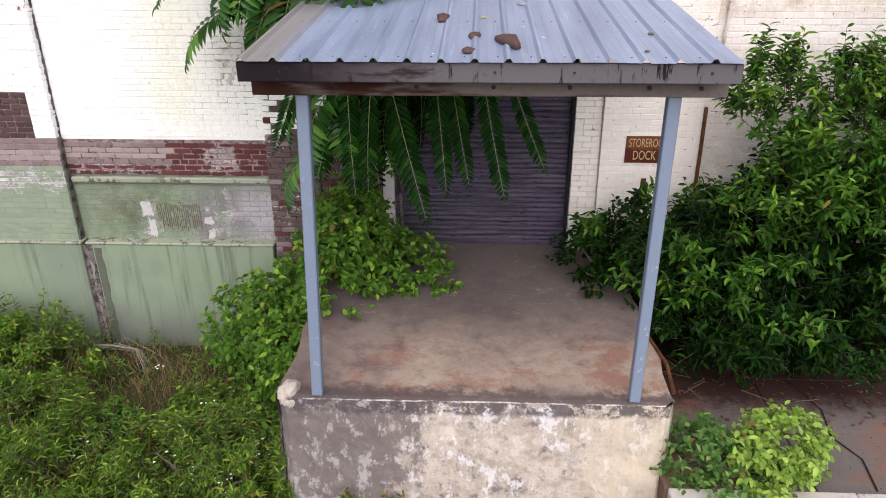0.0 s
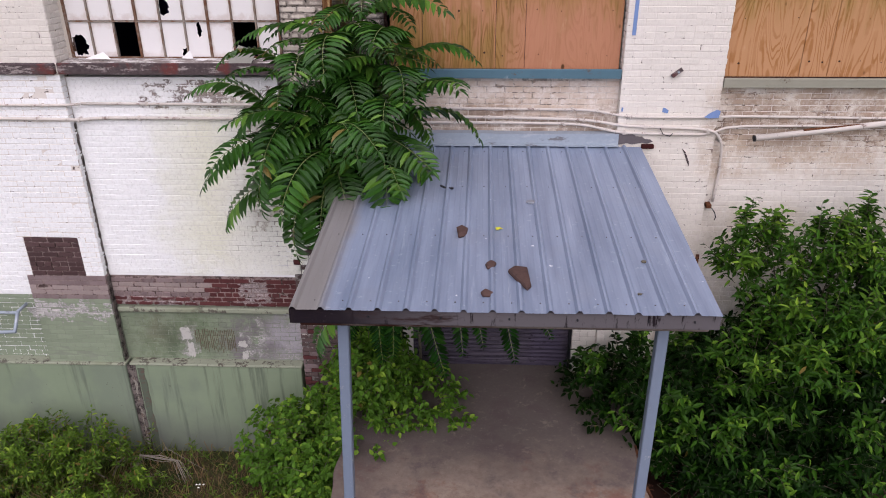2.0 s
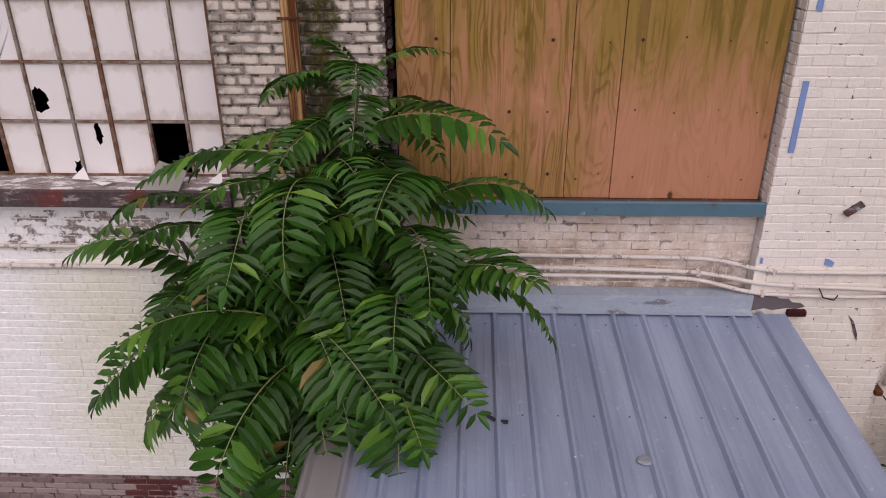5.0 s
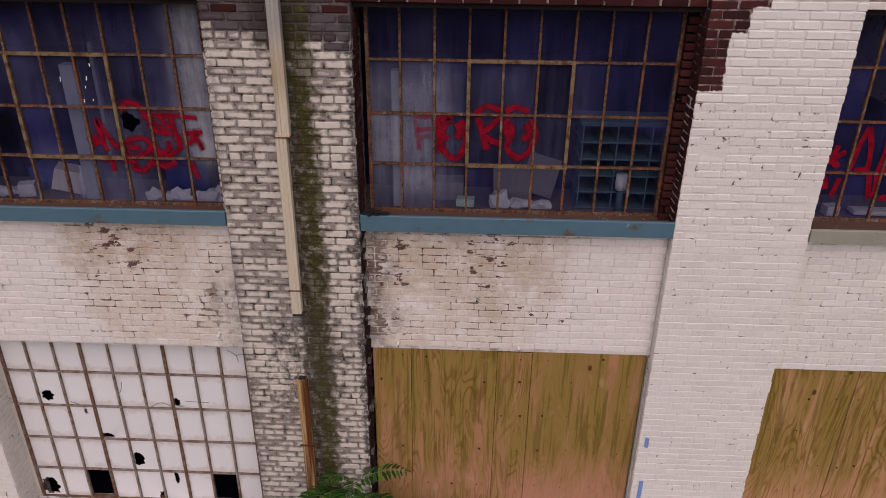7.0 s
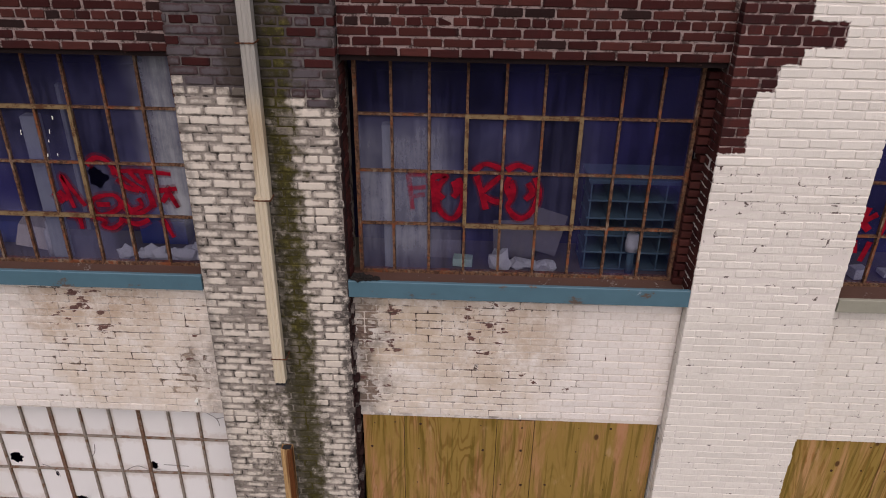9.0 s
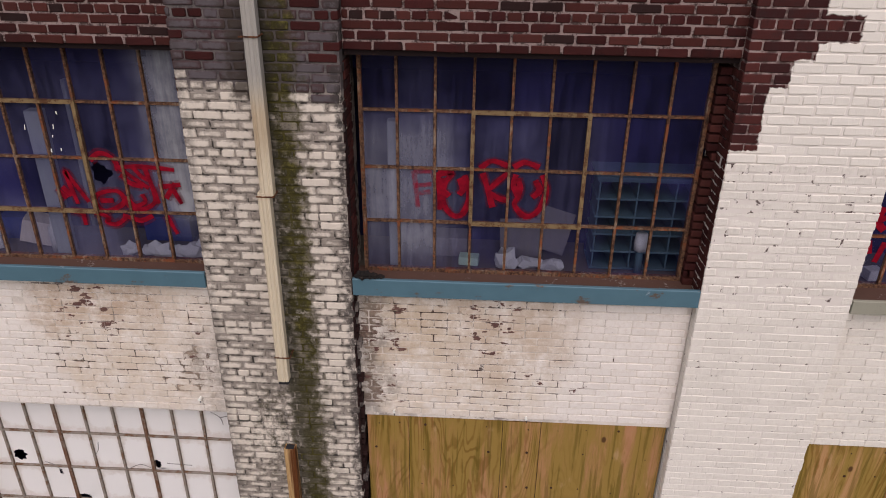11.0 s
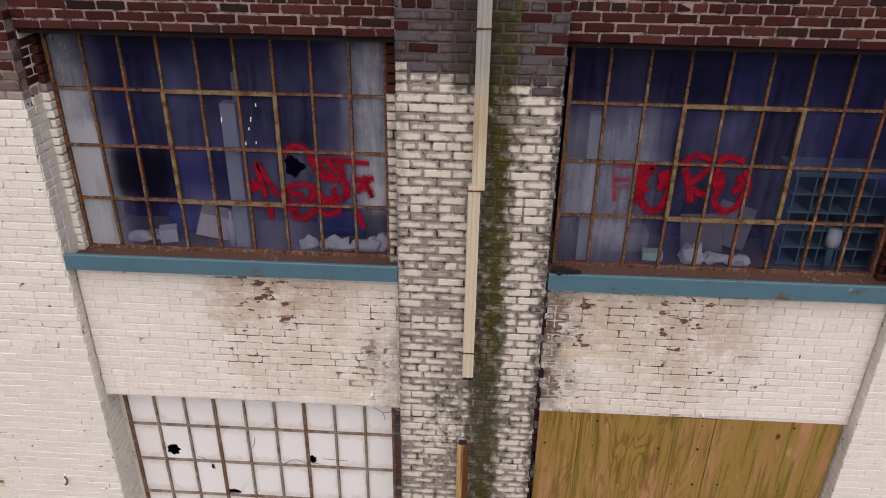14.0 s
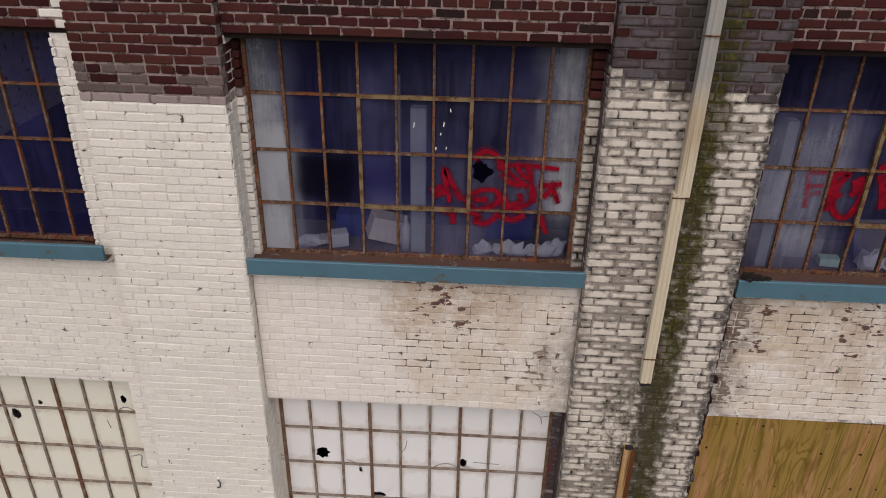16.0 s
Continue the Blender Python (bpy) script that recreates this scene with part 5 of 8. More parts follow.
solo("ground", g, "weedy brown soil around the building", "ground", kind="structure", smooth=True)
pave = thing("pavement", "dark concrete pavement with cracks and leaf litter, brown towards the wall", "pavement", at=(5, -2, 0.4), kind="structure")
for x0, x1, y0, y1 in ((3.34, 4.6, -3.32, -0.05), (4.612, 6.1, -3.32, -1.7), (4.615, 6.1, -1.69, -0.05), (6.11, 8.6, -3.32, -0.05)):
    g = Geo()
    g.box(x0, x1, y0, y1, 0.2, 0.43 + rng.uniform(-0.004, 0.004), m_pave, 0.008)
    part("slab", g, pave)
for x0, x1 in ((3.36, 4.9), (4.91, 6.5), (6.51, 8.6)):
    g = Geo()
    g.box(x0, x1, -5.0, -3.335, 0.2, 0.455 + rng.uniform(-0.004, 0.004), m_kerb, 0.012)
    part("slab", g, pave, "pale concrete slab")
for pts in (((5.1, -3.3), (5.16, -2.9), (5.02, -2.6), (5.1, -2.2), (4.95, -1.7)), ((4.62, -2.6), (4.9, -2.5), (5.05, -2.6))):
    g = Geo()
    for (xa, ya), (xb, yb_) in zip(pts, pts[1:]):
        g.box(min(xa, xb) - 0.006, max(xa, xb) + 0.006, min(ya, yb_), max(ya, yb_), 0.40, 0.4375, m_crack) if abs(xa - xb) < 0.02 else g.shape(
            [(xa - 0.009, ya, 0.4375), (xa + 0.009, ya, 0.4375), (xb + 0.009, yb_, 0.4375), (xb - 0.009, yb_, 0.4375)], [(0, 1, 2, 3)], m_crack)
    part("crack", g, pave, "dark crack in the concrete")

# ---- foliage helpers ----
LEAF_V = np.array([(0, 0, 0), (.33, .5, .07), (.33, 0, 0), (.33, -.5, .07), (.72, .36, .02), (.72, 0, -.05), (.72, -.36, .02), (1, 0, -.15)])
LEAF_F = [(0, 2, 1), (0, 3, 2), (1, 2, 5, 4), (2, 3, 6, 5), (4, 5, 7), (5, 6, 7)]


def leaf_mat(name, col, young, glow=0.35, rough=0.45, old=(0.16, 0.12, 0.03), yellow=0.012, spec=0.10):
    s = Shader(name, rough, spec=spec)
    r = s.rand()
    n = s.noise(25.0, 3.0)
    c = s.mix(s.ramp(r, 0.0, 0.9), tuple(x * 0.38 for x in col), col)
    c = s.mix(s.ramp(r, 0.80, 1.0), c, young)
    c = s.mix(s.math('MULTIPLY', n, 0.35), c, tuple(x * 0.6 for x in col))
    c = s.mix(s.math('GREATER_THAN', s.math('FRACT', s.math('MULTIPLY', r, 17.3)), 1 - yellow), c, old)
    s.put(s.b.inputs["Base Color"], c)
    tl = s.t.nodes.new("ShaderNodeBsdfTranslucent")
    s.put(tl.inputs[0], s.mix(0.35, c, young))
    mx = s.t.nodes.new("ShaderNodeMixShader")
    mx.inputs[0].default_value = glow
    s.t.links.new(s.b.outputs[0], mx.inputs[1])
    s.t.links.new(tl.outputs[0], mx.inputs[2])
    s.t.links.new(mx.outputs[0], s.t.nodes["Material Output"].inputs["Surface"])
    return s.m


class Leaves:
    """Collects many leaves of one template: place, direction, upper side, length and width of each."""

    def __init__(self):
        self.p, self.d, self.n, self.l, self.w = [], [], [], [], []

    def add(self, p, d, n, l, w):
        self.p.append(tuple(p)), self.d.append(tuple(d)), self.n.append(tuple(n)), self.l.append(l), self.w.append(w)

    def mesh(self, name, m, template=(LEAF_V, LEAF_F)):
        tv, tf = template
        p, d, n = np.array(self.p), np.array(self.d), np.array(self.n)
        d /= np.linalg.norm(d, axis=1)[:, None] + 1e-9
        n = n - d * (n * d).sum(1)[:, None]
        n /= np.linalg.norm(n, axis=1)[:, None] + 1e-9
        sd = np.cross(n, d)
        l, w = np.array(self.l)[:, None, None], np.array(self.w)[:, None, None]
        v = p[:, None] + d[:, None] * tv[None, :, 0:1] * l + sd[:, None] * tv[None, :, 1:2] * w + n[:, None] * tv[None, :, 2:3] * l
        k = len(tv)
        faces = [tuple(i * k + a for a in f) for i in range(len(p)) for f in tf]
        me = bpy.data.meshes.new(name)
        me.from_pydata(v.reshape(-1, 3).tolist(), [], faces)
        me.materials.append(m)
        me.update()
        return me


def unit(q):
    v = Vector((q.gauss(0, 1), q.gauss(0, 1), q.gauss(0, 1)))
    return v.normalized()


m_ailanthus = leaf_mat("ailanthus_leaf", (0.034, 0.114, 0.011), (0.12, 0.24, 0.027), 0.08, 0.42, yellow=0.005, spec=0.28)
m_vine = leaf_mat("creeper_leaf", (0.095, 0.215, 0.020), (0.25, 0.385, 0.040), 0.25, yellow=0.004)
# near-black green: shade inside the foliage is put into this leaf colour
m_shrub = leaf_mat("shaded_leaf", (0.007, 0.026, 0.002), (0.022, 0.062, 0.006), 0.04, yellow=0.001, spec=0.06)
m_tip = leaf_mat("lighter_shrub_leaf", (0.034, 0.098, 0.007), (0.125, 0.235, 0.021), 0.07, yellow=0.002)
m_lime = leaf_mat("lime_shoot_leaf", (0.080, 0.175, 0.014), (0.22, 0.34, 0.031), 0.14, yellow=0.003)
# darker copy of the tree's leaf, with crown and canopy shade in its colour
m_frond = leaf_mat("shaded_frond_leaf", (0.011, 0.052, 0.005), (0.030, 0.095, 0.010), 0.05, yellow=0.004)
m_bright = leaf_mat("bright_sapling_leaf", (0.32, 0.50, 0.08), (0.50, 0.64, 0.14), 0.4)
m_weed = leaf_mat("weed_leaf", (0.105, 0.195, 0.021), (0.29, 0.40, 0.048), 0.28, yellow=0.05)
m_weedtip = leaf_mat("young_weed_leaf", (0.12, 0.22, 0.020), (0.30, 0.42, 0.045), 0.28, yellow=0.02)
m_grass = leaf_mat("grass_blade", (0.14, 0.19, 0.030), (0.31, 0.37, 0.08), 0.28, old=(0.26, 0.20, 0.09), yellow=0.25)
m_straw = plain("dry_straw", (0.22, 0.15, 0.075), 0.9, vary=0.5, scale=20)
m_petal = plain("white_petal", (0.80, 0.80, 0.74), 0.6, vary=0.1)
m_bark = plain("grey_green_bark", (0.17, 0.15, 0.11), 0.9, vary=0.6, scale=25, dark=(0.07, 0.06, 0.045), amount=0.4, bump=0.5)
m_rachis = plain("pale_green_stalk", (0.22, 0.26, 0.10), 0.6, vary=0.3, scale=20)

# ---- tree of heaven against the wall ----
tree = thing("tree", "leafy green tree of heaven with long feathered leaves against the wall", "tree", at=(0.05, -0.5, -0.4))


def frond_mesh(q, length, start, bend, pairs, leaf, m=None, slim=1.0, swept=0.0):
    """A feathered leaf along +x: a drooping stalk with leaflets in pairs."""
    pts, p, a = [], Vector((0, 0, 0)), start
    n = pairs + 4
    sway = q.uniform(-0.25, 0.25)
    for i in range(n + 1):
        pts.append(p.copy())
        a -= bend / n * (0.5 + 1.0 * i / n)
        p = p + Vector((math.cos(a), sway * i / n, math.sin(a))) * length / n
    lv = Leaves()
    for i in range(3, n + 1):
        t = i / n
        d = (pts[i] - pts[i - 1]).normalized()
        up = Vector((-d.z, 0, d.x))
        size = leaf * (0.72 + 0.5 * math.sin(math.pi * min(1, t * 0.85 + 0.1))) * (1.0 if t < 0.8 else 1.0 - 1.8 * (t - 0.8))
        for sgn in (-1, 1):
            dirn = Vector((0, sgn, 0)) * q.uniform(0.92, 1.0) + d * (q.uniform(0.42, 0.54) + swept) - up * q.uniform(0.08, 0.20)
            lv.add(pts[i] + d * q.uniform(-0.006, 0.006), dirn, up + Vector((0, sgn * 0.15, 0)) + unit(q) * 0.06, size * q.uniform(0.9, 1.1), size * slim * q.uniform(0.25, 0.31))
    lv.add(pts[-1], pts[-1] - pts[-2], (0, 0, 1), leaf * 0.6, leaf * 0.2)
    me = lv.mesh("frond", m or m_ailanthus)
    g = Geo()
    g.tube(pts, [0.0055 * (1 - 0.7 * i / n) for i in range(n + 1)], m_rachis, 4)
    bm = bmesh.new()
    bm.from_mesh(me)
    k = len(bm.verts)
    vs = [bm.verts.new(v) for v in g.v]
    for f in g.f:
        bm.faces.new([vs[i] for i in f]).material_index = 1
    bm.to_mesh(me)
    bm.free()
    me.materials.append(m_rachis)
    return me


q = random.Random(11)
FRONDS = [frond_mesh(q, L, st, bd, pr, lf) for L, st, bd, pr, lf in ((1.0, 0.5, 1.5, 13, 0.205), (1.15, 0.35, 1.4, 14, 0.215), (0.85, 0.7, 1.7, 11, 0.19), (0.95, 0.2, 1.1, 12, 0.20), (0.75, 0.55, 1.3, 10, 0.17), (1.05, 0.6, 1.9, 13, 0.21))]
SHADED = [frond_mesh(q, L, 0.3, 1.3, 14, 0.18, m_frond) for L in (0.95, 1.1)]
SMALL = [frond_mesh(q, L, st, bd, pr, lf) for L, st, bd, pr, lf in ((0.46, 0.7, 1.1, 8, 0.10), (0.55, 0.5, 1.2, 9, 0.11))]
STEMS = [
    [(0.05, -0.5, -0.4), (0.0, -0.48, 1.2), (-0.05, -0.45, 2.8), (0.0, -0.5, 4.0), (0.12, -0.58, 4.9), (0.22, -0.64, 5.6)],
    [(0.0, -0.5, 3.8), (0.2, -0.4, 4.8), (0.34, -0.28, 5.6), (0.40, -0.22, 6.05)],
    [(-0.03, -0.48, 3.6), (-0.16, -0.55, 4.5), (-0.30, -0.65, 5.2)],
    [(0.0, -0.5, 3.9), (0.35, -0.65, 4.7), (0.74, -0.65, 5.3)],
    [(-0.02, -0.48, 3.5), (0.05, -0.85, 4.2), (0.15, -1.12, 4.72)],
    [(-0.03, -0.47, 3.2), (-0.34, -0.5, 4.15), (-0.56, -0.55, 4.62)],
    [(0.0, -0.5, 3.9), (0.45, -0.75, 4.45), (0.80, -0.9, 4.85)],
]
g = Geo()
for k, st in enumerate(STEMS):
    r0 = 0.05 if k == 0 else 0.025
    g.tube(st, [r0 * (1 - 0.7 * i / (len(st) - 1)) for i in range(len(st))], m_bark, 8)
part("trunk", g, tree, "thin grey-green trunk and limbs", True)


def add_frond(me, p, az, el, scale, parent=tree):
    ob = new("frond", me)
    ob.parent = parent
    o = parent.location
    ob.matrix_basis = Matrix.Translation(Vector(p) - o) @ Matrix.Rotation(az, 4, 'Z') @ Matrix.Rotation(-el, 4, 'Y') @ Matrix.Rotation(q.gauss(0, 0.18), 4, 'X') @ Matrix.Scale(scale, 4)


for k, (st, count) in enumerate(zip(STEMS, (20, 19, 14, 15, 13, 9, 11))):
    a = q.uniform(0, 6)
    for i in range(count):
        t = i / (count - 1)
        seg = (len(st) - 1) * (0.62 + 0.38 * t) if k == 0 else (len(st) - 1) * (0.45 + 0.55 * t)
        j = min(int(seg), len(st) - 2)
        p = Vector(st[j]).lerp(Vector(st[j + 1]), seg - j)
        a += 2.4
        az = a + q.uniform(-0.3, 0.3)
        if math.sin(az) > 0.05:
            az = -az
        if k == 1:
            add_frond(q.choice(SMALL if t > 0.88 else FRONDS[2:5]), p, az, q.uniform(-0.2, 0.6) * t + 0.1, q.uniform(0.8, 1.05))
        else:
            add_frond(q.choice(FRONDS), p, az, -0.6 + 1.0 * t + q.uniform(-0.15, 0.15) + (0.3 if k > 4 else 0.0), q.uniform(0.95, 1.2))

# dark inner fronds: the crown's shaded core put into leaf colour
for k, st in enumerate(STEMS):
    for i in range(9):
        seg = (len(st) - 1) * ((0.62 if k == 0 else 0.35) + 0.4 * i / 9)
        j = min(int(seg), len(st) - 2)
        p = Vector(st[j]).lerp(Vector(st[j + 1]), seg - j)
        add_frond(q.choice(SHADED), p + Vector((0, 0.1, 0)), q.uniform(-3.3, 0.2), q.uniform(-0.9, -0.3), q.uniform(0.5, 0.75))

# the same growth under the canopy
sapling = thing("tree", "young tree of heaven hanging its feathered leaves under the canopy", "tree", at=(0.8, -0.15, 1.07))
g = Geo()
under = [[(0.88, -0.12, 1.05), (0.86, -0.2, 1.9), (0.95, -0.4, 2.9), (1.2, -0.7, 3.5)], [(0.70, -0.1, 1.05), (0.66, -0.25, 1.8), (0.55, -0.6, 2.8), (0.5, -1.0, 3.4)],
         [(0.95, -0.35, 2.8), (1.4, -0.5, 3.3), (1.9, -0.7, 3.6)], [(0.86, -0.2, 1.9), (0.8, -0.7, 2.6), (0.85, -1.1, 3.2)], [(1.4, -0.5, 3.3), (2.0, -0.6, 3.55), (2.4, -0.7, 3.65)]]
for st in under:
    g.tube(st, [0.022 - 0.012 * i / (len(st) - 1) for i in range(len(st))], m_bark, 6)
part("trunk", g, sapling, "thin pale stems", True)
for x, y, z, az, sc in ((0.5, -1.1, 3.5, -2.2, 1.0), (0.45, -1.0, 3.4, 3.3, 1.0), (0.5, -1.1, 3.2, -1.6, 1.0), (1.2, -0.7, 3.45, -1.4, 0.8), (0.9, -0.9, 3.2, -1.9, 0.9),
                        (1.9, -0.7, 3.6, -1.7, 0.8), (0.3, -0.8, 3.1, 3.0, 1.0), (0.35, -0.9, 2.7, -2.6, 1.0)):
    add_frond(q.choice(FRONDS), (x, y, z), az, q.uniform(-0.95, -0.55), sc * q.uniform(0.85, 1.0), sapling)

q = random.Random(5)
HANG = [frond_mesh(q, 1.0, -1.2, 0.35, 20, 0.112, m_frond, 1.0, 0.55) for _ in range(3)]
# near-black rear fronds: deep shade under the canopy put into their colour
HANG_SHADED = [frond_mesh(q, 1.0, -1.2, 0.35, 16, 0.135, m_shrub, 1.0, 0.3) for _ in range(2)]


def hang(x, x_tip, z_tip, y, turn, kinds):
    """A feathered leaf hanging from under the roof sheets, its tip at x_tip, z_tip."""
    ob = new("frond", q.choice(kinds))
    ob.parent = sapling
    lean = math.atan2(x_tip - x, 3.55 - z_tip)
    ob.matrix_basis = Matrix.Translation(Vector((x, y, 3.55)) - sapling.location) @ Matrix.Rotation(-lean, 4, 'Y') @ Matrix.Rotation(-1.57 + turn, 4, 'Z') @ Matrix.Scale(3.55 - z_tip, 4)


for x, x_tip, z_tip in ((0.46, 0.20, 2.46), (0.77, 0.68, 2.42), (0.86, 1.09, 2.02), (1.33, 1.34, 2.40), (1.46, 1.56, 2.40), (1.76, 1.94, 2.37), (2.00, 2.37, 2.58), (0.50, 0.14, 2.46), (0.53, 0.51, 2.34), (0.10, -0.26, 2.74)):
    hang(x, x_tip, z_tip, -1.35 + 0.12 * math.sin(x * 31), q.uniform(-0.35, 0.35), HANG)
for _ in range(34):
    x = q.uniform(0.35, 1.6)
    hang(x, x + q.gauss(0, 0.12), q.uniform(2.55, 2.95) - (0.3 if x < 1.0 else 0.0), q.uniform(-1.0, -0.35), q.uniform(-1.4, 1.4), HANG_SHADED)

# ---- shrubs and creepers ----


def bush(name, label, lobes, twigs, leaf, ratio, m, base, seed, per=9, twig=0.3, up=0.5, stems=8, category="shrub", droop=0.3, inner=0.35, tips=None, tufts=0, tips_from=0.0, tufted=0.75, lively=0.6):
    """A shrub of leafy twigs in overlapping lobes (centre, radii); stems rise from the base."""
    q = random.Random(seed)
    t = thing(name, label, category, at=base)
    lv, young, g = Leaves(), Leaves(), Geo()
    vol = [a[3] * a[4] * a[5] for a in lobes]
    heads = []
    for _ in range(tufts):
        c, u = q.choices(lobes, vol)[0], unit(q)
        heads.append((c, u, q.uniform(0.62, 1.05), q.random()))
    for _ in range(twigs):
        age = 1.0
        if heads and q.random() < tufted:
            (cx, cy, cz, rx, ry, rz), u, k, age = q.choice(heads)
            u = (u + unit(q) * 0.11).normalized()
            k *= q.uniform(0.92, 1.06)
        else:
            cx, cy, cz, rx, ry, rz = q.choices(lobes, vol)[0]
            u = unit(q)
            k = q.uniform(inner, 1.0) ** 0.5 * (0.72 if heads else 1.0)
        p = Vector((cx + u.x * rx * k, cy + u.y * ry * k, cz + u.z * rz * k))
        if p.y > 0.02 or p.z < base[2] + 0.03:
            continue
        d = (Vector((u.x, u.y - 0.15, u.z * 0.7 + up)) + unit(q) * 0.55).normalized()
        n = max(3, int(q.gauss(per, 2)))
        L = twig * q.uniform(0.6, 1.25)
        side = d.cross(unit(q)).normalized()
        end = p + d * L - Vector((0, 0, droop * L * 0.5))
        g.tube([p, (p + end) / 2 + Vector((0, 0, droop * L * 0.2)), end], [0.004, 0.003, 0.0015], m_bark, 3, False)
        for i in range(n):
            f = (i + 0.6) / n
            b = p.lerp(end, f) + Vector((0, 0, droop * L * 0.4 * f * (1 - f)))
            a = i * 2.4 + q.uniform(-0.4, 0.4)
            out = (side * math.cos(a) + d.cross(side) * math.sin(a))
            dirn = out * 0.85 + d * 0.55 - Vector((0, 0, droop)) + unit(q) * 0.15
            # lighter leaves only outside and above: light and shade set by leaf colour
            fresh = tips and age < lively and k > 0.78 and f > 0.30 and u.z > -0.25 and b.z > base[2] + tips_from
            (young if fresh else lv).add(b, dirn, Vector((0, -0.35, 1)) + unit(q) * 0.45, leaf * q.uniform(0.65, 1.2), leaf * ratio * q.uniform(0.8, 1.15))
    part("crown", lv.mesh("crown", m), t).location = -Vector(base)
    if tips:
        yg = part("young_growth", young.mesh("young_growth", tips), t)
        yg.location = -Vector(base)
        tagged(yg, "yellow-green young leaves at the tips, kept to the lit outer side", kind="stuff")
    for _ in range(stems):
        cx, cy, cz, rx, ry, rz = q.choice(lobes)
        e = Vector((cx + q.uniform(-.6, .6) * rx, min(-0.03, cy + q.uniform(-.6, .6) * ry), cz + q.uniform(0, .5) * rz))
        b = Vector(base) + Vector((q.uniform(-.35, .35), q.uniform(-.2, .2), -0.03))
        mid = b.lerp(e, 0.5) + unit(q) * 0.12
        h = Geo()
        h.tube([b, mid, e], [0.02, 0.014, 0.006], m_bark, 6)
        part("stem", h, t)
    tagged(part("fine_growth", g, t), kind="stuff")
    return t


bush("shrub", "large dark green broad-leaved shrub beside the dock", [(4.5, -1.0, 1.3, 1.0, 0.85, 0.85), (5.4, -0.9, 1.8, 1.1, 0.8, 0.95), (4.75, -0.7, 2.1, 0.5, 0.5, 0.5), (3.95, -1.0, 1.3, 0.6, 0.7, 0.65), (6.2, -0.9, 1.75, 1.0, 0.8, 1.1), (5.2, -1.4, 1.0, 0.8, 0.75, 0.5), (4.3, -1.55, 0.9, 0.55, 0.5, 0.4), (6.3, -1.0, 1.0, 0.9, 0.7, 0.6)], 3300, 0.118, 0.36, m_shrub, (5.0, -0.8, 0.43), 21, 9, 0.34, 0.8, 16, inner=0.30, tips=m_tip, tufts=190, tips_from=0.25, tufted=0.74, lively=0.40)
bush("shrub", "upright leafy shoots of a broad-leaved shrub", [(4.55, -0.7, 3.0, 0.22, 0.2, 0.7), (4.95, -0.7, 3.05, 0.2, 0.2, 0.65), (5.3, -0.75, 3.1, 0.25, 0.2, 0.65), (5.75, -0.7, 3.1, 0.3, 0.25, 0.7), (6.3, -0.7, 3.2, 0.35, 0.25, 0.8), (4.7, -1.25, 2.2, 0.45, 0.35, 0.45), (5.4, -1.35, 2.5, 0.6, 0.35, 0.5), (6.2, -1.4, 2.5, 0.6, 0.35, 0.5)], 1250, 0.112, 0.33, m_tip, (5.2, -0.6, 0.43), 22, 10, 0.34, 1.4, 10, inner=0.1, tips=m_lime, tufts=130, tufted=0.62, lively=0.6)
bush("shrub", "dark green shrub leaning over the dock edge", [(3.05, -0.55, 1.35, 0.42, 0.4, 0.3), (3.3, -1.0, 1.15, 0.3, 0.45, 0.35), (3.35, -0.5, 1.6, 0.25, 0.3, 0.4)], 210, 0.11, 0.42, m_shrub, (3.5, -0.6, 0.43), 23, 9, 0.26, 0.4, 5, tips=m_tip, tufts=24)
bush("creeper", "yellow-green creeper heaped over the dock corner", [(0.35, -0.6, 1.45, 0.42, 0.5, 0.55), (0.38, -0.85, 1.75, 0.34, 0.35, 0.42), (0.8, -0.75, 1.22, 0.5, 0.55, 0.24), (0.3, -1.2, 1.1, 0.35, 0.6, 0.3), (0.15, -0.5, 0.9, 0.4, 0.4, 0.9), (1.15, -0.9, 1.15, 0.3, 0.35, 0.12)], 1000, 0.092, 0.56, m_vine, (0.2, -0.6, -0.38), 31, 7, 0.2, 0.2, 6, "creeper", 0.35)
bush("creeper", "yellow-green creeper climbing beside the green wall", [(-0.35, -0.9, 0.45, 0.5, 0.6, 0.75), (-0.75, -0.7, 0.25, 0.45, 0.5, 0.65), (-0.2, -1.5, 0.3, 0.35, 0.6, 0.6), (-1.1, -0.6, 0.25, 0.28, 0.35, 0.5), (-0.1, -1.9, 0.15, 0.28, 0.5, 0.55), (-0.15, -0.6, 1.1, 0.25, 0.3, 0.4)], 900, 0.092, 0.56, m_vine, (-0.5, -0.9, -0.38), 32, 7, 0.22, 0.5, 8, "creeper", 0.35)
bush("sapling", "bright yellow-green sapling on the pavement", [(4.3, -3.1, 0.72, 0.36, 0.25, 0.26), (4.15, -3.3, 0.6, 0.25, 0.2, 0.15)], 230, 0.075, 0.55, m_bright, (4.3, -3.1, 0.43), 41, 7, 0.16, 0.5, 5, "sapling", 0.25)
bush("sapling", "green sapling beside the dock face", [(3.62, -3.08, 0.62, 0.26, 0.26, 0.2), (3.9, -3.35, 0.55, 0.2, 0.2, 0.14)], 140, 0.07, 0.55, leaf_mat("mid_green_leaf", (0.11, 0.23, 0.05), (0.22, 0.34, 0.09), 0.35), (3.65, -3.1, 0.43), 42, 7, 0.16, 0.5, 5, "sapling", 0.25)
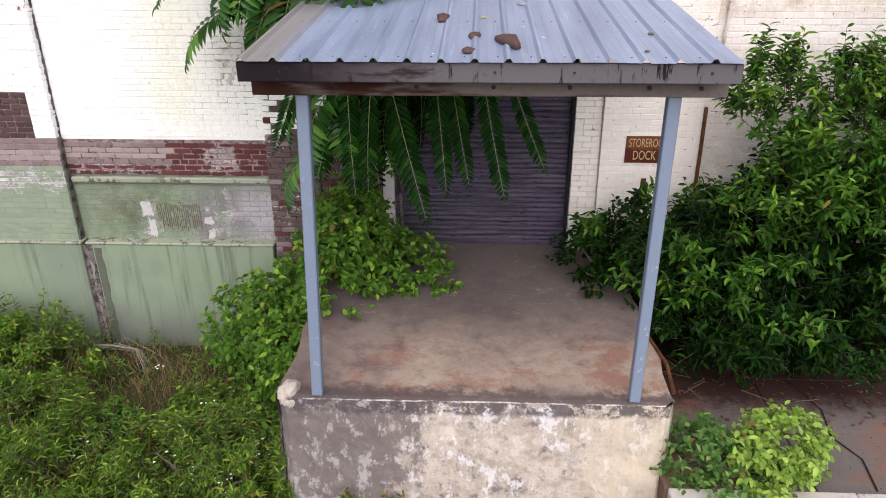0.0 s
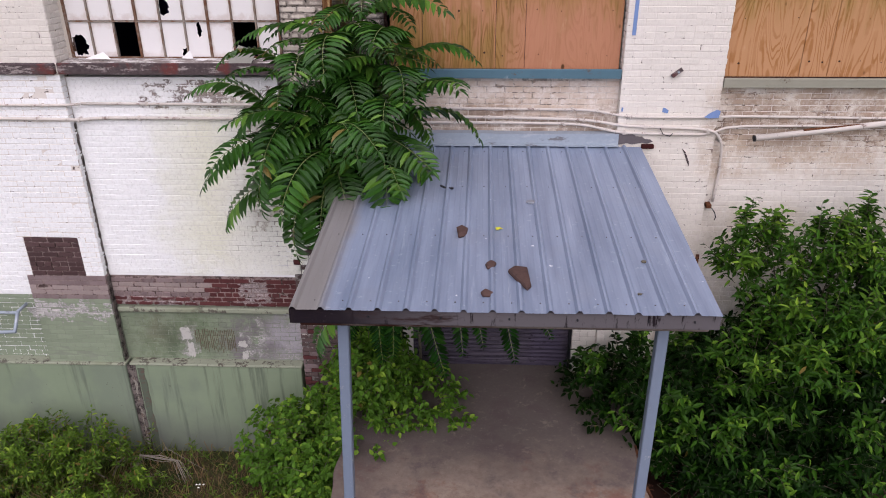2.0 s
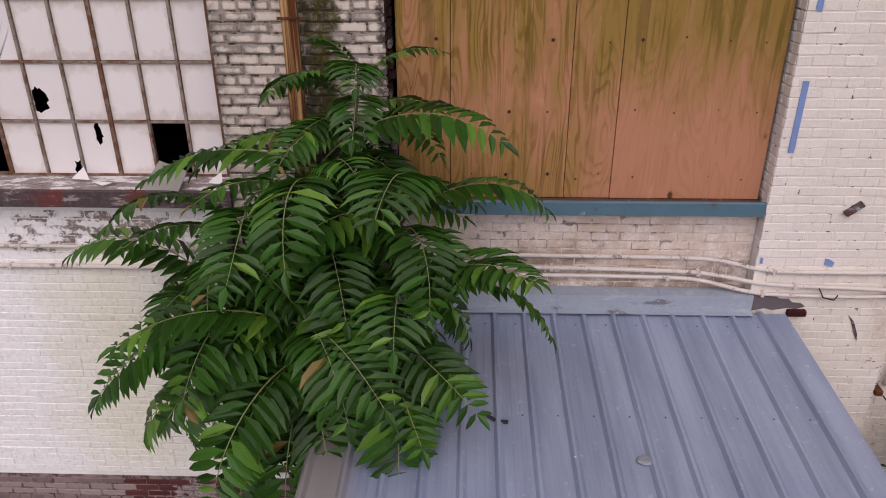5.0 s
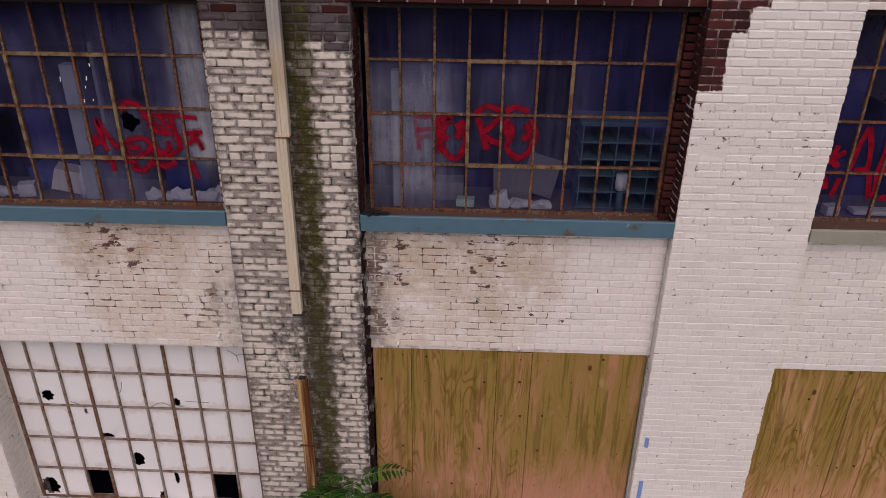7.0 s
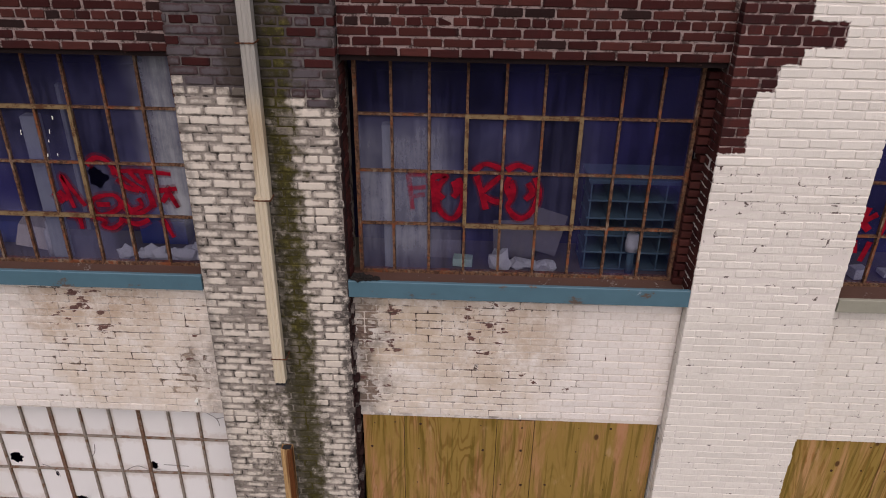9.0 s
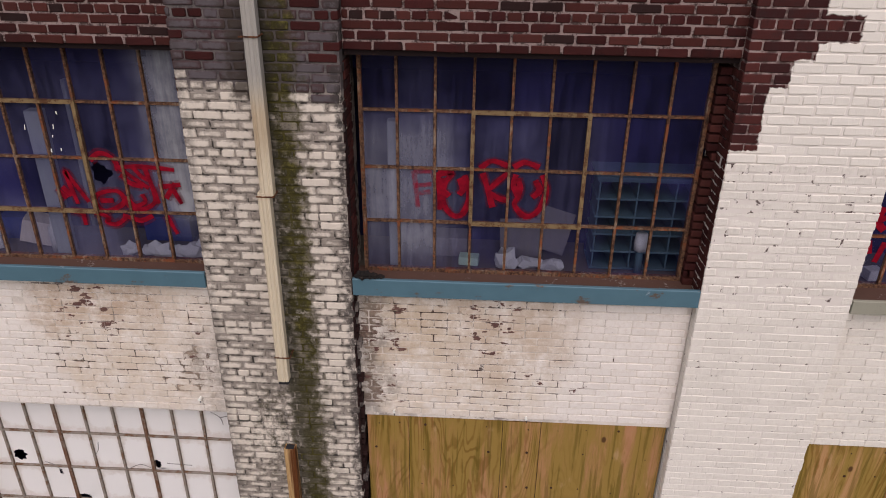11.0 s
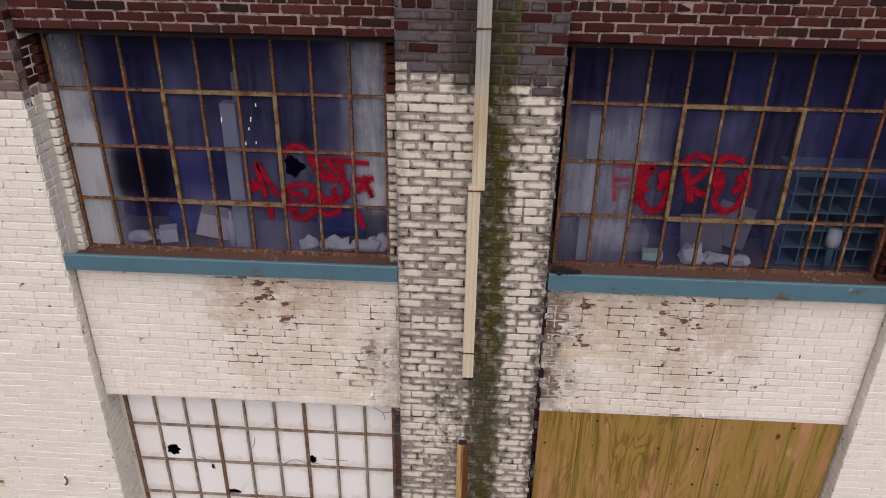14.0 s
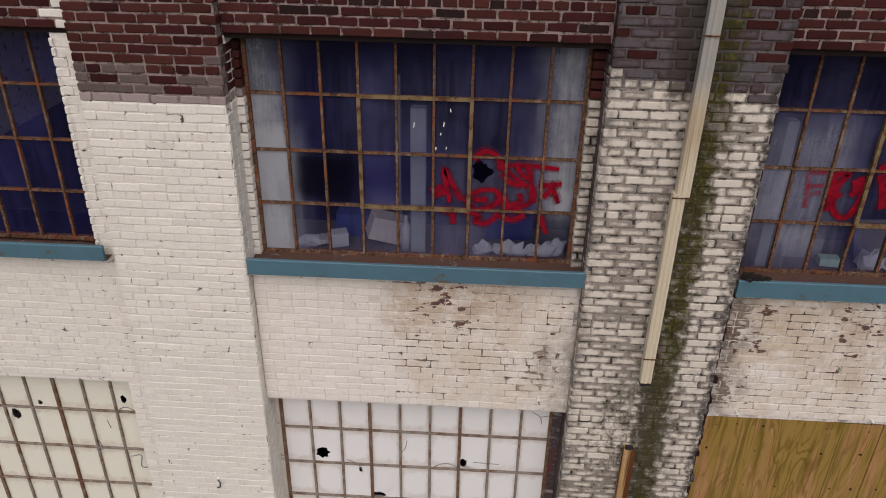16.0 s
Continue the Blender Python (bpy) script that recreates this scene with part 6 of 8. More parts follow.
bush("weed_clump", "clump of leafy green weeds at the foot of the wall", [(-3.75, -0.6, 0.15, 0.6, 0.5, 0.5), (-3.3, -0.9, -0.05, 0.5, 0.5, 0.4), (-4.3, -0.9, 0.1, 0.6, 0.6, 0.55)], 820, 0.080, 0.36, m_weed, (-3.7, -0.7, -0.4), 51, 9, 0.28, 0.9, 6, "weeds", 0.25, tufts=34, tips=m_weedtip)
bush("weed_clump", "clump of pale-stemmed leafy weeds", [(-3.0, -2.2, 0.0, 0.7, 0.7, 0.4), (-2.1, -2.8, -0.05, 0.6, 0.6, 0.38)], 820, 0.088, 0.20, m_weed, (-2.6, -2.4, -0.4), 52, 12, 0.32, 1.3, 6, "weeds", 0.2, tufts=34, tips=m_weedtip)
bush("weed_clump", "clump of flowering weeds beside the dock", [(-0.5, -2.7, 0.0, 0.5, 0.6, 0.42), (-1.1, -2.9, -0.08, 0.5, 0.6, 0.36), (-0.15, -3.1, 0.0, 0.3, 0.5, 0.4)], 820, 0.074, 0.26, m_weed, (-0.7, -2.8, -0.4), 53, 11, 0.3, 1.2, 6, "weeds", 0.2, tufts=34, tips=m_weedtip)

m_nettle = leaf_mat("broad_weed_leaf", (0.11, 0.225, 0.03), (0.22, 0.36, 0.05), 0.3, yellow=0.03)
q = random.Random(77)
for x, y, h, m in ((-4.7, -1.7, 0.55, m_nettle), (-4.1, -2.0, 0.45, m_weed), (-3.5, -1.6, 0.5, m_nettle), (-4.9, -3.0, 0.5, m_weed), (-4.0, -3.1, 0.45, m_nettle), (-3.3, -3.4, 0.4, m_weed), (-2.2, -1.9, 0.35, m_nettle), (-1.5, -2.2, 0.4, m_weed),
                   (-1.7, -3.3, 0.4, m_nettle), (-0.9, -2.1, 0.45, m_nettle), (-0.3, -2.3, 0.5, m_weed), (-2.7, -3.9, 0.4, m_nettle), (-1.2, -1.5, 0.3, m_weed), (-4.45, -0.6, 0.7, m_nettle)):
    bush("weed_clump", "clump of broad-leaved green weeds in the yard", [(x, y, -0.4 + h * 0.55, q.uniform(0.2, 0.34), q.uniform(0.2, 0.3), h * 0.55)], 170, q.uniform(0.055, 0.088), q.uniform(0.24, 0.48), m, (x, y, -0.4), 80 + int(x * 10), 8, 0.2, 1.0, 3, "weeds", 0.25, tips=m_weedtip, tufts=10)

# grass over the left yard
q = random.Random(61)
BLADE = (np.array([(0, .5, 0), (0, -.5, 0), (.5, .38, 0.02), (.5, -.38, 0.02), (1, 0, -.12)]), [(0, 1, 3, 2), (2, 3, 4)])
lv, dry = Leaves(), Leaves()
for _ in range(16000):
    x, y = q.uniform(-5.6, 0.1), -5.2 * q.random() - 0.02
    k = noise.noise((x * 0.9, y * 0.9, 7.0))
    lean = Vector((q.gauss(0, 0.55), q.gauss(0, 0.55), 1))
    h = q.uniform(0.16, 0.42) * (1 + 0.6 * k)
    bare = -3.0 < x < -1.0 and -2.6 + 0.9 * k < y < -0.15
    (dry if (k < 0.02 or bare) and q.random() < 0.6 else lv).add((x, y, ground_z(x, y) - 0.02), lean, unit(q), h * (0.7 if bare else 1.0), q.uniform(0.006, 0.015))
for _ in range(70):
    cx, cy = q.uniform(-5.4, -3.1) if q.random() < 0.65 else q.uniform(-3.1, -0.2), q.uniform(-4.6, -0.5)
    if -2.9 < cx < -1.2 and cy > -1.6:
        continue
    for _ in range(34):
        lean = Vector((q.gauss(0, 0.5), q.gauss(0, 0.5), 1))
        lv.add((cx + q.gauss(0, 0.05), cy + q.gauss(0, 0.05), ground_z(cx, cy) - 0.02), lean, unit(q), q.uniform(0.35, 0.72), q.uniform(0.012, 0.022))
tagged(new("grass", lv.mesh("grass", m_grass, BLADE)), "uncut green grass with weeds in the yard", "grass", kind="stuff")
tagged(new("dry_grass", dry.mesh("dry_grass", m_straw, BLADE)), "dry brown grass stalks among the weeds", "grass", kind="stuff")
st = Leaves()
stalks = Geo()
for _ in range(560):
    x, y = q.uniform(-5.2, -0.1), -4.9 * q.random() - 0.15
    if -3.0 < x < -0.9 and -2.7 < y < -0.1 and q.random() < 0.72:
        continue
    h = q.uniform(0.3, 0.75) * (0.8 + 0.5 * noise.noise((x, y, 3.0)))
    b = Vector((x, y, ground_z(x, y)))
    tip = b + Vector((q.gauss(0, 0.12), q.gauss(0, 0.12), h))
    stalks.tube([b, tip], [0.004, 0.002], m_rachis, 3, False)
    n = int(h * 38)
    for i in range(n):
        f = 0.2 + 0.8 * i / n
        a = i * 2.4
        st.add(b.lerp(tip, f), (math.cos(a), math.sin(a), q.uniform(0.2, 0.6)), (0, 0, 1), q.uniform(0.07, 0.13) * (1.15 - 0.5 * f), q.uniform(0.014, 0.026))
tagged(new("weeds", st.mesh("weeds", m_weed)), "tall narrow-leaved green weeds", "weeds", kind="stuff")
tagged(solo("weed_stalks", stalks, "thin green weed stalks", "weeds"), kind="stuff")
fl = Leaves()
for cx, cy in ((-2.5, -2.2), (-2.2, -2.4), (-0.5, -2.75), (-0.35, -2.6), (-0.7, -2.9), (-1.0, -1.9), (-1.2, -2.6), (-0.45, -3.0), (-1.9, -1.2), (-2.6, -2.9)):
    for _ in range(q.randint(4, 9)):
        p = Vector((cx + q.gauss(0, 0.09), cy + q.gauss(0, 0.09), ground_z(cx, cy) + q.uniform(0.38, 0.55)))
        for i in range(6):
            fl.add(p, (math.cos(i * 1.05), math.sin(i * 1.05), 0.15), (0, 0, 1), 0.016, 0.011)
tagged(new("wild_flowers", fl.mesh("wild_flowers", m_petal)), "small white daisy-like wild flowers", "flowers", kind="stuff")
m_deadwood = plain("grey_dry_stalk", (0.30, 0.26, 0.22), 0.9, vary=0.5, scale=20)
dead = thing("dead_stalks", "arched bundle of dry dead stalks by the wall", "stalks", at=(-2.7, -0.45, -0.42))
for i in range(9):
    g = Geo()
    a, s0 = q.uniform(-0.15, 0.15), q.uniform(0.75, 1.1)
    g.tube([(-3.05 + a, -0.35 + a, -0.42), (-2.95 + a, -0.4, -0.17 * s0), (-2.7, -0.45 + a, -0.08 * s0), (-2.4 + a, -0.5, -0.17 * s0), (-2.25 + a, -0.55 + a, -0.4)], 0.0035, m_deadwood, 4)
    part("stalk", g, dead)

# leaf litter on the pavement
lit = Leaves()
for _ in range(900):
    x, y = q.uniform(3.4, 7.5), -0.15 - 2.3 * q.random() ** 1.3
    lit.add((x, y, 0.437 + q.uniform(0, 0.012)), (q.gauss(0, 1), q.gauss(0, 1), 0.05), (0, 0, 1), q.uniform(0.03, 0.07), q.uniform(0.012, 0.03))
tagged(new("leaf_litter", lit.mesh("leaf_litter", plain("dead_leaf", (0.13, 0.06, 0.035), 0.9, vary=0.7, scale=30))), "brown dead leaves and twigs under the shrub", "leaves", kind="stuff")
g = Geo()
for _ in range(40):
    x, y, a = q.uniform(3.5, 7.0), q.uniform(-2.2, -0.4), q.uniform(0, 3.14)
    L = q.uniform(0.1, 0.4)
    g.tube([(x, y, 0.445), (x + L * math.cos(a), y + L * math.sin(a), 0.45)], 0.004, m_bark, 4)
tagged(solo("twigs", g, "thin fallen twigs on the pavement", "twigs"), kind="stuff")

# ---- rainwater pipes ----


def fluted(g, cx, cy, z0, z1, w, d, m):
    """A downpipe with three upright ridges on its face."""
    prof = [(-w / 2, d / 2), (-w / 2, -d / 2), (-w * 0.36, -d / 2 - 0.006), (-w * 0.2, -d / 2), (-w * 0.1, -d / 2 - 0.007), (w * 0.1, -d / 2 - 0.007), (w * 0.2, -d / 2), (w * 0.36, -d / 2 - 0.006), (w / 2, -d / 2), (w / 2, d / 2)]
    n = len(prof)
    vs = [(cx + x, cy + y, z) for z in (z0, z1) for x, y in prof]
    g.shape(vs, [(i, (i + 1) % n, n + (i + 1) % n, n + i) for i in range(n)] + [tuple(range(n, 2 * n))], m)


dp = thing("downpipe", "cream fluted metal downpipe with an open lower end", "downpipe", at=(-0.03, -0.06, 7.8))
g = Geo()
fluted(g, -0.005, -0.075, 9.44, 11.6, 0.092, 0.07, m_downpipe)
part("upper_length", g, dp)
g = Geo()
fluted(g, -0.03, -0.08, 7.83, 9.46, 0.086, 0.066, m_downpipe)
part("lower_length", g, dp)
# solid dark plug stands for the shade inside the open mouth
g = Geo()
g.box(-0.07, 0.01, -0.11, -0.05, 7.80, 7.832, m_darkmetal)
part("pipe_end", g, dp, "dark plug standing for the shaded mouth of the pipe")
for z in (10.53, 9.43, 8.06):
    g = Geo()
    g.box(-0.080, 0.040, -0.123, -0.115, z, z + 0.009, m_rust)
    g.box(0.038, 0.046, -0.12, 0.0, z, z + 0.009, m_rust)
    part("strap", g, dp, "thin rusty strap")
dp = thing("downpipe", "short rust-streaked length of old downpipe", "downpipe", at=(-0.06, -0.05, 5.4))
g = Geo()
fluted(g, -0.05, -0.055, 5.3, 7.1, 0.095, 0.07, m_oldpipe)
part("pipe_length", g, dp)
# dark plug again, for the shaded opening at the top
g = Geo()
g.box(-0.085, -0.015, -0.085, -0.03, 7.09, 7.104, m_darkmetal)
part("pipe_end", g, dp, "dark plug standing for the shaded mouth of the pipe")
g = Geo()
g.box(-0.12, 0.05, -0.105, -0.09, 6.32, 6.335, m_rust)
part("strap", g, dp, "rusty strap")

# ---- conduits ----
m_corner_strip = plain("dark_corner_strip", (0.20, 0.17, 0.155), 0.9, vary=0.8, scale=10, dark=(0.035, 0.03, 0.028), amount=0.6)
m_grime = plain("grimy_green_grey_wash", (0.115, 0.135, 0.100), 0.9, vary=0.5, scale=5, dark=(0.12, 0.085, 0.07), amount=0.45)
m_flake = plain("flaking_grey_plaster", (0.30, 0.28, 0.24), 0.95, vary=0.5, scale=12, dark=(0.12, 0.075, 0.06), amount=0.6)


def conduit(label, pts, r=0.016, m=m_conduit):
    c = thing("conduit", label, "conduit", "wall conduits", pts[0])
    g = Geo()
    fine = []
    for a, b in zip(pts, pts[1:]):
        fine += [Vector(a).lerp(Vector(b), k / 4) for k in range(4)]
    fine.append(Vector(pts[-1]))
    sm = [fine[0]] + [(fine[i - 1] + fine[i] * 2 + fine[i + 1]) / 4 for i in range(1, len(fine) - 1)] + [fine[-1]]
    g.tube(sm, r, m, 8)
    part("pipe", g, c, smooth=True)
    for i in range(2, len(sm) - 2, 5):
        p = sm[i]
        wall = 0.0 if (PC0 < p.x < PC1 or PR0 < p.x < PR1 or p.x < PL1) else PANEL
        g = Geo()
        g.box(p.x - 0.012, p.x + 0.012, p.y - r - 0.004, wall + 0.01, p.z - r - 0.004, p.z + r + 0.004, m)
        part("clip", g, c)
    return c


yb, yp = 0.085, -0.022
conduit("thin cream-painted conduit across the wall", [(-3.05, yb, 4.66), (-1.5, yb, 4.655), (-0.75, yb, 4.65), (-0.55, yp, 4.65), (0.5, yp, 4.63), (0.75, yb, 4.63), (2.0, yb, 4.62), (2.85, yb, 4.615), (3.25, yp, 4.56), (4.2, yp, 4.56), (4.5, yb, 4.55), (7.2, yb, 4.52)])
conduit("cream-painted conduit turning down beside the pier", [(0.5, yp, 4.53), (0.8, yb, 4.53), (2.0, yb, 4.52), (2.8, yb, 4.50), (3.25, yp, 4.455), (4.06, yp, 4.43), (4.24, -0.03, 4.40), (4.35, 0.02, 4.25), (4.39, 0.07, 3.9), (4.37, 0.08, 3.52)], 0.017)
conduit("cream-painted conduit just above the flashing", [(0.62, yb, 4.46), (2.0, yb, 4.46), (2.75, yb, 4.45), (3.2, yp, 4.375), (4.15, yp, 4.36), (4.45, yb, 4.44), (7.2, yb, 4.44)])
conduit("cream-painted pipe along the white brick wall", [(-7.0, -0.03, 4.52), (-4.4, -0.03, 4.51), (-3.25, -0.03, 4.50), (-3.1, 0.05, 4.47), (-2.85, yb, 4.49), (-1.0, yb, 4.49), (-0.75, yb, 4.5)], 0.02)
conduit("cream-painted conduit over the white brick pier", [(-7.0, -0.03, 4.66), (-4.2, -0.03, 4.665), (-3.2, -0.03, 4.665), (-3.05, 0.06, 4.66)])
# ragged dark strip in the pier's recess corner; the corner's shade is built in
g = Geo()
zz = -0.4
while zz < 4.45:
    w = rng.uniform(0.002, 0.014)
    if zz > 1.05:
        g.box(PL1 - 0.004, PL1 + w, (0.075 if zz > 2.4 else 0.04) - rng.uniform(0, 0.02), 0.112, zz, zz + 0.068, m_corner_strip)
    else:
        g.box(PL1 + 0.022, PL1 + 0.135 + w, -0.004 - rng.uniform(0, 0.008), 0.10, zz, zz + 0.0675, m_corner_strip)
    zz += 0.067
for k in range(44):
    z0 = -0.4 + k * 0.0325
    g.box(PL1 + 0.16 + 0.02 * noise.noise((z0 * 9, 1.0, 0)), PL1 + 0.255 + 0.03 * noise.noise((z0 * 5, 4.0, 0)), -0.0045, 0.02, z0, z0 + 0.0325, m_grime)
solo("trim_tar_joint", g, "ragged dark strip down the pier corner, with the recess shade built in", "trim", kind="structure")
g = Geo()
zz = 5.1
while zz < 8.6:
    w = rng.uniform(0.012, 0.046)
    g.box(PC1 + 0.002, PC1 + w, rng.uniform(0.03, 0.07), 0.112 if zz > 7.34 else 0.30, zz + rng.uniform(0, 0.012), zz + rng.uniform(0.05, 0.066), rng.choice((m_corner_strip, m_black, m_black)))
    zz += BH
solo("trim_charred_joint", g, "ragged blackened brick ends down the corner of the middle pier", "trim", kind="structure")
g = Geo()
zz = -0.4
while zz < 1.0:
    k = noise.noise((zz * 6, 2.0, 0))
    a, c = PL1 + 0.085 + 0.02 * noise.noise((zz * 15, 7.0, 0)), PL1 + 0.105 + 0.05 * k
    if c > a + 0.01:
        g.box(a, c, -0.016, 0.0, zz, zz + 0.025, m_flake)
    zz += 0.025
solo("trim_flaking_plaster", g, "strip of flaking pale plaster beside the dark corner strip", "trim", kind="structure")
# added tube, in place of the pier's dark chipped edge
conduit("dark rusty tube standing for the chipped edge of the pier", [(4.262, -0.02, 2.86), (4.265, -0.03, 2.3), (4.265, -0.03, 1.3)], 0.022, m_rust)
stub = thing("pipe", "rusty white-painted pipe with an open end", "pipe", at=(4.68, -0.05, 4.34))
g = Geo()
g.tube([(4.675, -0.06, 4.335), (5.6, -0.03, 4.44), (7.1, 0.03, 4.62)], 0.034, m_conduit, 12)
part("pipe_length", g, stub, smooth=True)
# dark cap drawn for the shaded inside of the pipe
g = Geo()
g.tube([(4.665, -0.061, 4.334), (4.682, -0.06, 4.336)], 0.037, m_darkmetal, 12)
part("pipe_end", g, stub, "dark plug standing for the shaded mouth of the pipe")
g = Geo()
g.tube([(5.2, -0.05, 4.43), (6.0, -0.02, 4.50), (7.1, 0.03, 4.57)], 0.016, m_rust, 8)
part("rusty_rod", g, stub)
jb = thing("junction_box", "small open electrical box with dangling black wire", "electrical box", at=(4.35, 0.0, 3.46))
g = Geo()
g.box(4.29, 4.35, 0.02, 0.12, 3.45, 3.50, m_rust, 0.006)
part("box", g, jb)
g = Geo()
g.tube([(4.35, 0.02, 3.46), (4.38, -0.03, 3.42), (4.40, -0.03, 3.36), (4.39, -0.02, 3.32)], 0.006, m_darkmetal, 6)
part("wire", g, jb)
g = Geo()
g.tube([(3.62, -0.04, 4.44), (3.66, -0.05, 4.37), (3.74, -0.05, 4.35), (3.77, -0.03, 4.38)], 0.005, m_darkmetal, 5)
solo("wire", g, "loose black wire on the conduits", "wire")

# ---- small things on the pier ----


def scrap(name, label, category, pts, y, m, th=0.004, group=""):
    """A thin flat scrap stuck on the wall, outlined by x and z."""
    g = Geo()
    n = len(pts)
    vs = [(x, yy, z) for yy in (y - th, y + 0.001) for x, z in pts]
    g.shape(vs, [tuple(range(n))] + [(i, n + i, n + (i + 1) % n, (i + 1) % n) for i in range(n)], m)
    return solo(name, g, label, category, group)


T = "strips of masking tape"
scrap("tape", "scrap of blue masking tape on the cream pier", "tape", [(3.63, 4.615), (3.69, 4.60), (3.70, 4.635), (3.66, 4.66), (3.635, 4.665)], -0.004, m_tape, group=T)
scrap("tape", "wide torn piece of blue tape over the conduit", "tape", [(4.09, 4.57), (4.15, 4.555), (4.25, 4.565), (4.26, 4.64), (4.22, 4.655), (4.14, 4.61)], -0.042, m_tape, group=T)
scrap("tape", "short piece of blue masking tape at the pier's edge", "tape", [(3.20, 6.365), (3.24, 6.355), (3.24, 6.47), (3.205, 6.485)], -0.004, m_tape, group=T)
scrap("tape", "long upright strip of blue masking tape", "tape", [(3.21, 5.45), (3.25, 5.45), (3.255, 5.93), (3.215, 5.93)], -0.004, m_tape, group=T)
scrap("tape", "tiny scrap of blue masking tape", "tape", [(3.175, 4.62), (3.195, 4.62), (3.195, 4.66), (3.178, 4.67)], -0.004, m_tape, group=T)
br = thing("bracket", "small rusty metal bracket standing out of the pier", "bracket", at=(3.73, 0, 5.05))
g = Geo()
g.shape([Vector((3.735, -0.02, 5.055)) + Matrix.Rotation(radians(-38), 3, 'Y') @ Vector(p) for p in [(x, y, z) for z in (-0.018, 0.018) for y in (-0.02, 0.03) for x in (-0.065, 0.065)]],
        [(0, 2, 3, 1), (4, 5, 7, 6), (0, 1, 5, 4), (2, 6, 7, 3), (0, 4, 6, 2), (1, 3, 7, 5)], m_sillwood)
part("plate", g, br)
g = Geo()
g.tube([(3.745, -0.05, 5.065), (3.745, 0.0, 5.065)], 0.012, m_flash, 8)
part("bolt", g, br, "pale bolt")
scrap("mortar_patch", "dark smear of roofing cement beside the flashing", "patch", [(3.12, 4.25), (3.18, 4.235), (3.27, 4.255), (3.33, 4.24), (3.44, 4.26), (3.50, 4.25), (3.565, 4.275), (3.53, 4.30), (3.47, 4.305), (3.44, 4.33), (3.37, 4.335), (3.33, 4.36), (3.22, 4.35), (3.19, 4.385), (3.13, 4.38)], -0.008, plain("roofing_cement", (0.15, 0.13, 0.135), 0.9, vary=0.6, scale=14))
g = Geo()
g.box(3.44, 3.58, -0.035, 0.01, 4.195, 4.245, m_red, 0.006)
solo("loose_brick", g, "broken maroon brick poking out beside the roof", "brick")
scrap("scrape", "dark curved scrape mark on the cream pier", "mark", [(3.90, 4.20), (3.93, 4.15), (3.98, 4.03), (4.01, 3.98), (4.0, 4.04), (3.95, 4.15)], -0.004, m_sillwood)

# ---- sign ----
sign = thing("sign", "rusty red and ochre painted sign reading STOREROOM DOCK B", "sign", at=(3.68, -0.01, 2.365))
s = Shader("rusty_sign_paint", 0.6)
c = s.mix(s.ramp(s.math('ADD', s.axis(2), s.math('MULTIPLY', s.noise(6.0, 5.0), 0.18)), 2.435, 2.485), (0.075, 0.019, 0.012), (0.14, 0.052, 0.024))
s.bump(s.noise(30.0, 4.0), 0.2, 0.003)
m_sign = s.done(c)
m_letter = plain("faded_cream_lettering", (0.52, 0.37, 0.19), 0.7, vary=0.5, scale=30)
g = Geo()
g.box(3.425, 3.935, -0.014, -0.003, 2.21, 2.525, m_sign, 0.003)
part("plate", g, sign)
for txt, z, h in (("STOREROOM", 2.325, 0.115), ("DOCK B", 2.175, 0.125)):
    cu = bpy.data.curves.new("lettering", 'FONT')
    cu.body, cu.size, cu.align_x, cu.extrude = txt, h, 'CENTER', 0.001
    tmp = new("lettering_source", cu)
    me = bpy.data.meshes.new_from_object(tmp.evaluated_get(bpy.context.evaluated_depsgraph_get()))
    bpy.data.objects.remove(tmp)
    xs = [v.co.x for v in me.vertices]
    k = (0.44 if h < 0.12 else 0.33) / (max(xs) - min(xs))
    me.transform(Matrix.Translation((0, 0, 0)) @ Matrix.Diagonal((k, 1.22, 1, 1)))
    me.transform(Matrix.Rotation(radians(90), 4, 'X'))
    me.materials.clear()
    me.materials.append(m_letter)
    ob = part("lettering", me, sign, "faded cream capital letters")
    ob.location = (0, -0.0065, z - 2.29)

latch = thing("latch", "small rusty latch on the white wall below the sign", "latch", at=(3.66, -0.01, 1.96))
g = Geo()
g.box(3.64, 3.70, -0.012, 0.002, 1.90, 2.02, m_rust, 0.004)
part("plate", g, latch)
g = Geo()
g.tube([(3.655, -0.015, 1.99), (3.655, -0.045, 1.97), (3.66, -0.045, 1.92)], 0.008, m_rust, 6)
part("hook", g, latch)

# ---- things lying on the roof ----


def stone(label, outline, h, seed, m=None, name="stone", cat="stone"):
    """A broken piece lying on the roof: its outline in plan, chipped edges and an uneven top."""
    q = random.Random(seed)
    bm = bmesh.new()
    cx, cy = (sum(p[k] for p in outline) / len(outline) for k in (0, 1))
    for x, y in outline:
        for f, z in ((0.93, 0.0), (1.0, 0.35), (0.97, 0.7), (0.72, 1.0)):
            px, py = cx + (x - cx) * f + q.gauss(0, 0.003), cy + (y - cy) * f + q.gauss(0, 0.003)
            bm.verts.new((px, py, roof_z(py) + 0.004 + h * z * q.uniform(0.85, 1.1)))
    bmesh.ops.convex_hull(bm, input=bm.verts)
    bmesh.ops.bevel(bm, geom=bm.edges[:], offset=0.0025, segments=1, affect='EDGES')
    g = Geo()
    g.bm(bm, m or m_stone)
    return solo(name, g, label, cat, "stones on the roof" if name == "stone" else "")


def ring(x, y, rx, ry, n=6):
    return [(x + rx * math.cos(k * 6.283 / n + 0.4), y + ry * math.sin(k * 6.283 / n + 0.4)) for k in range(n)]


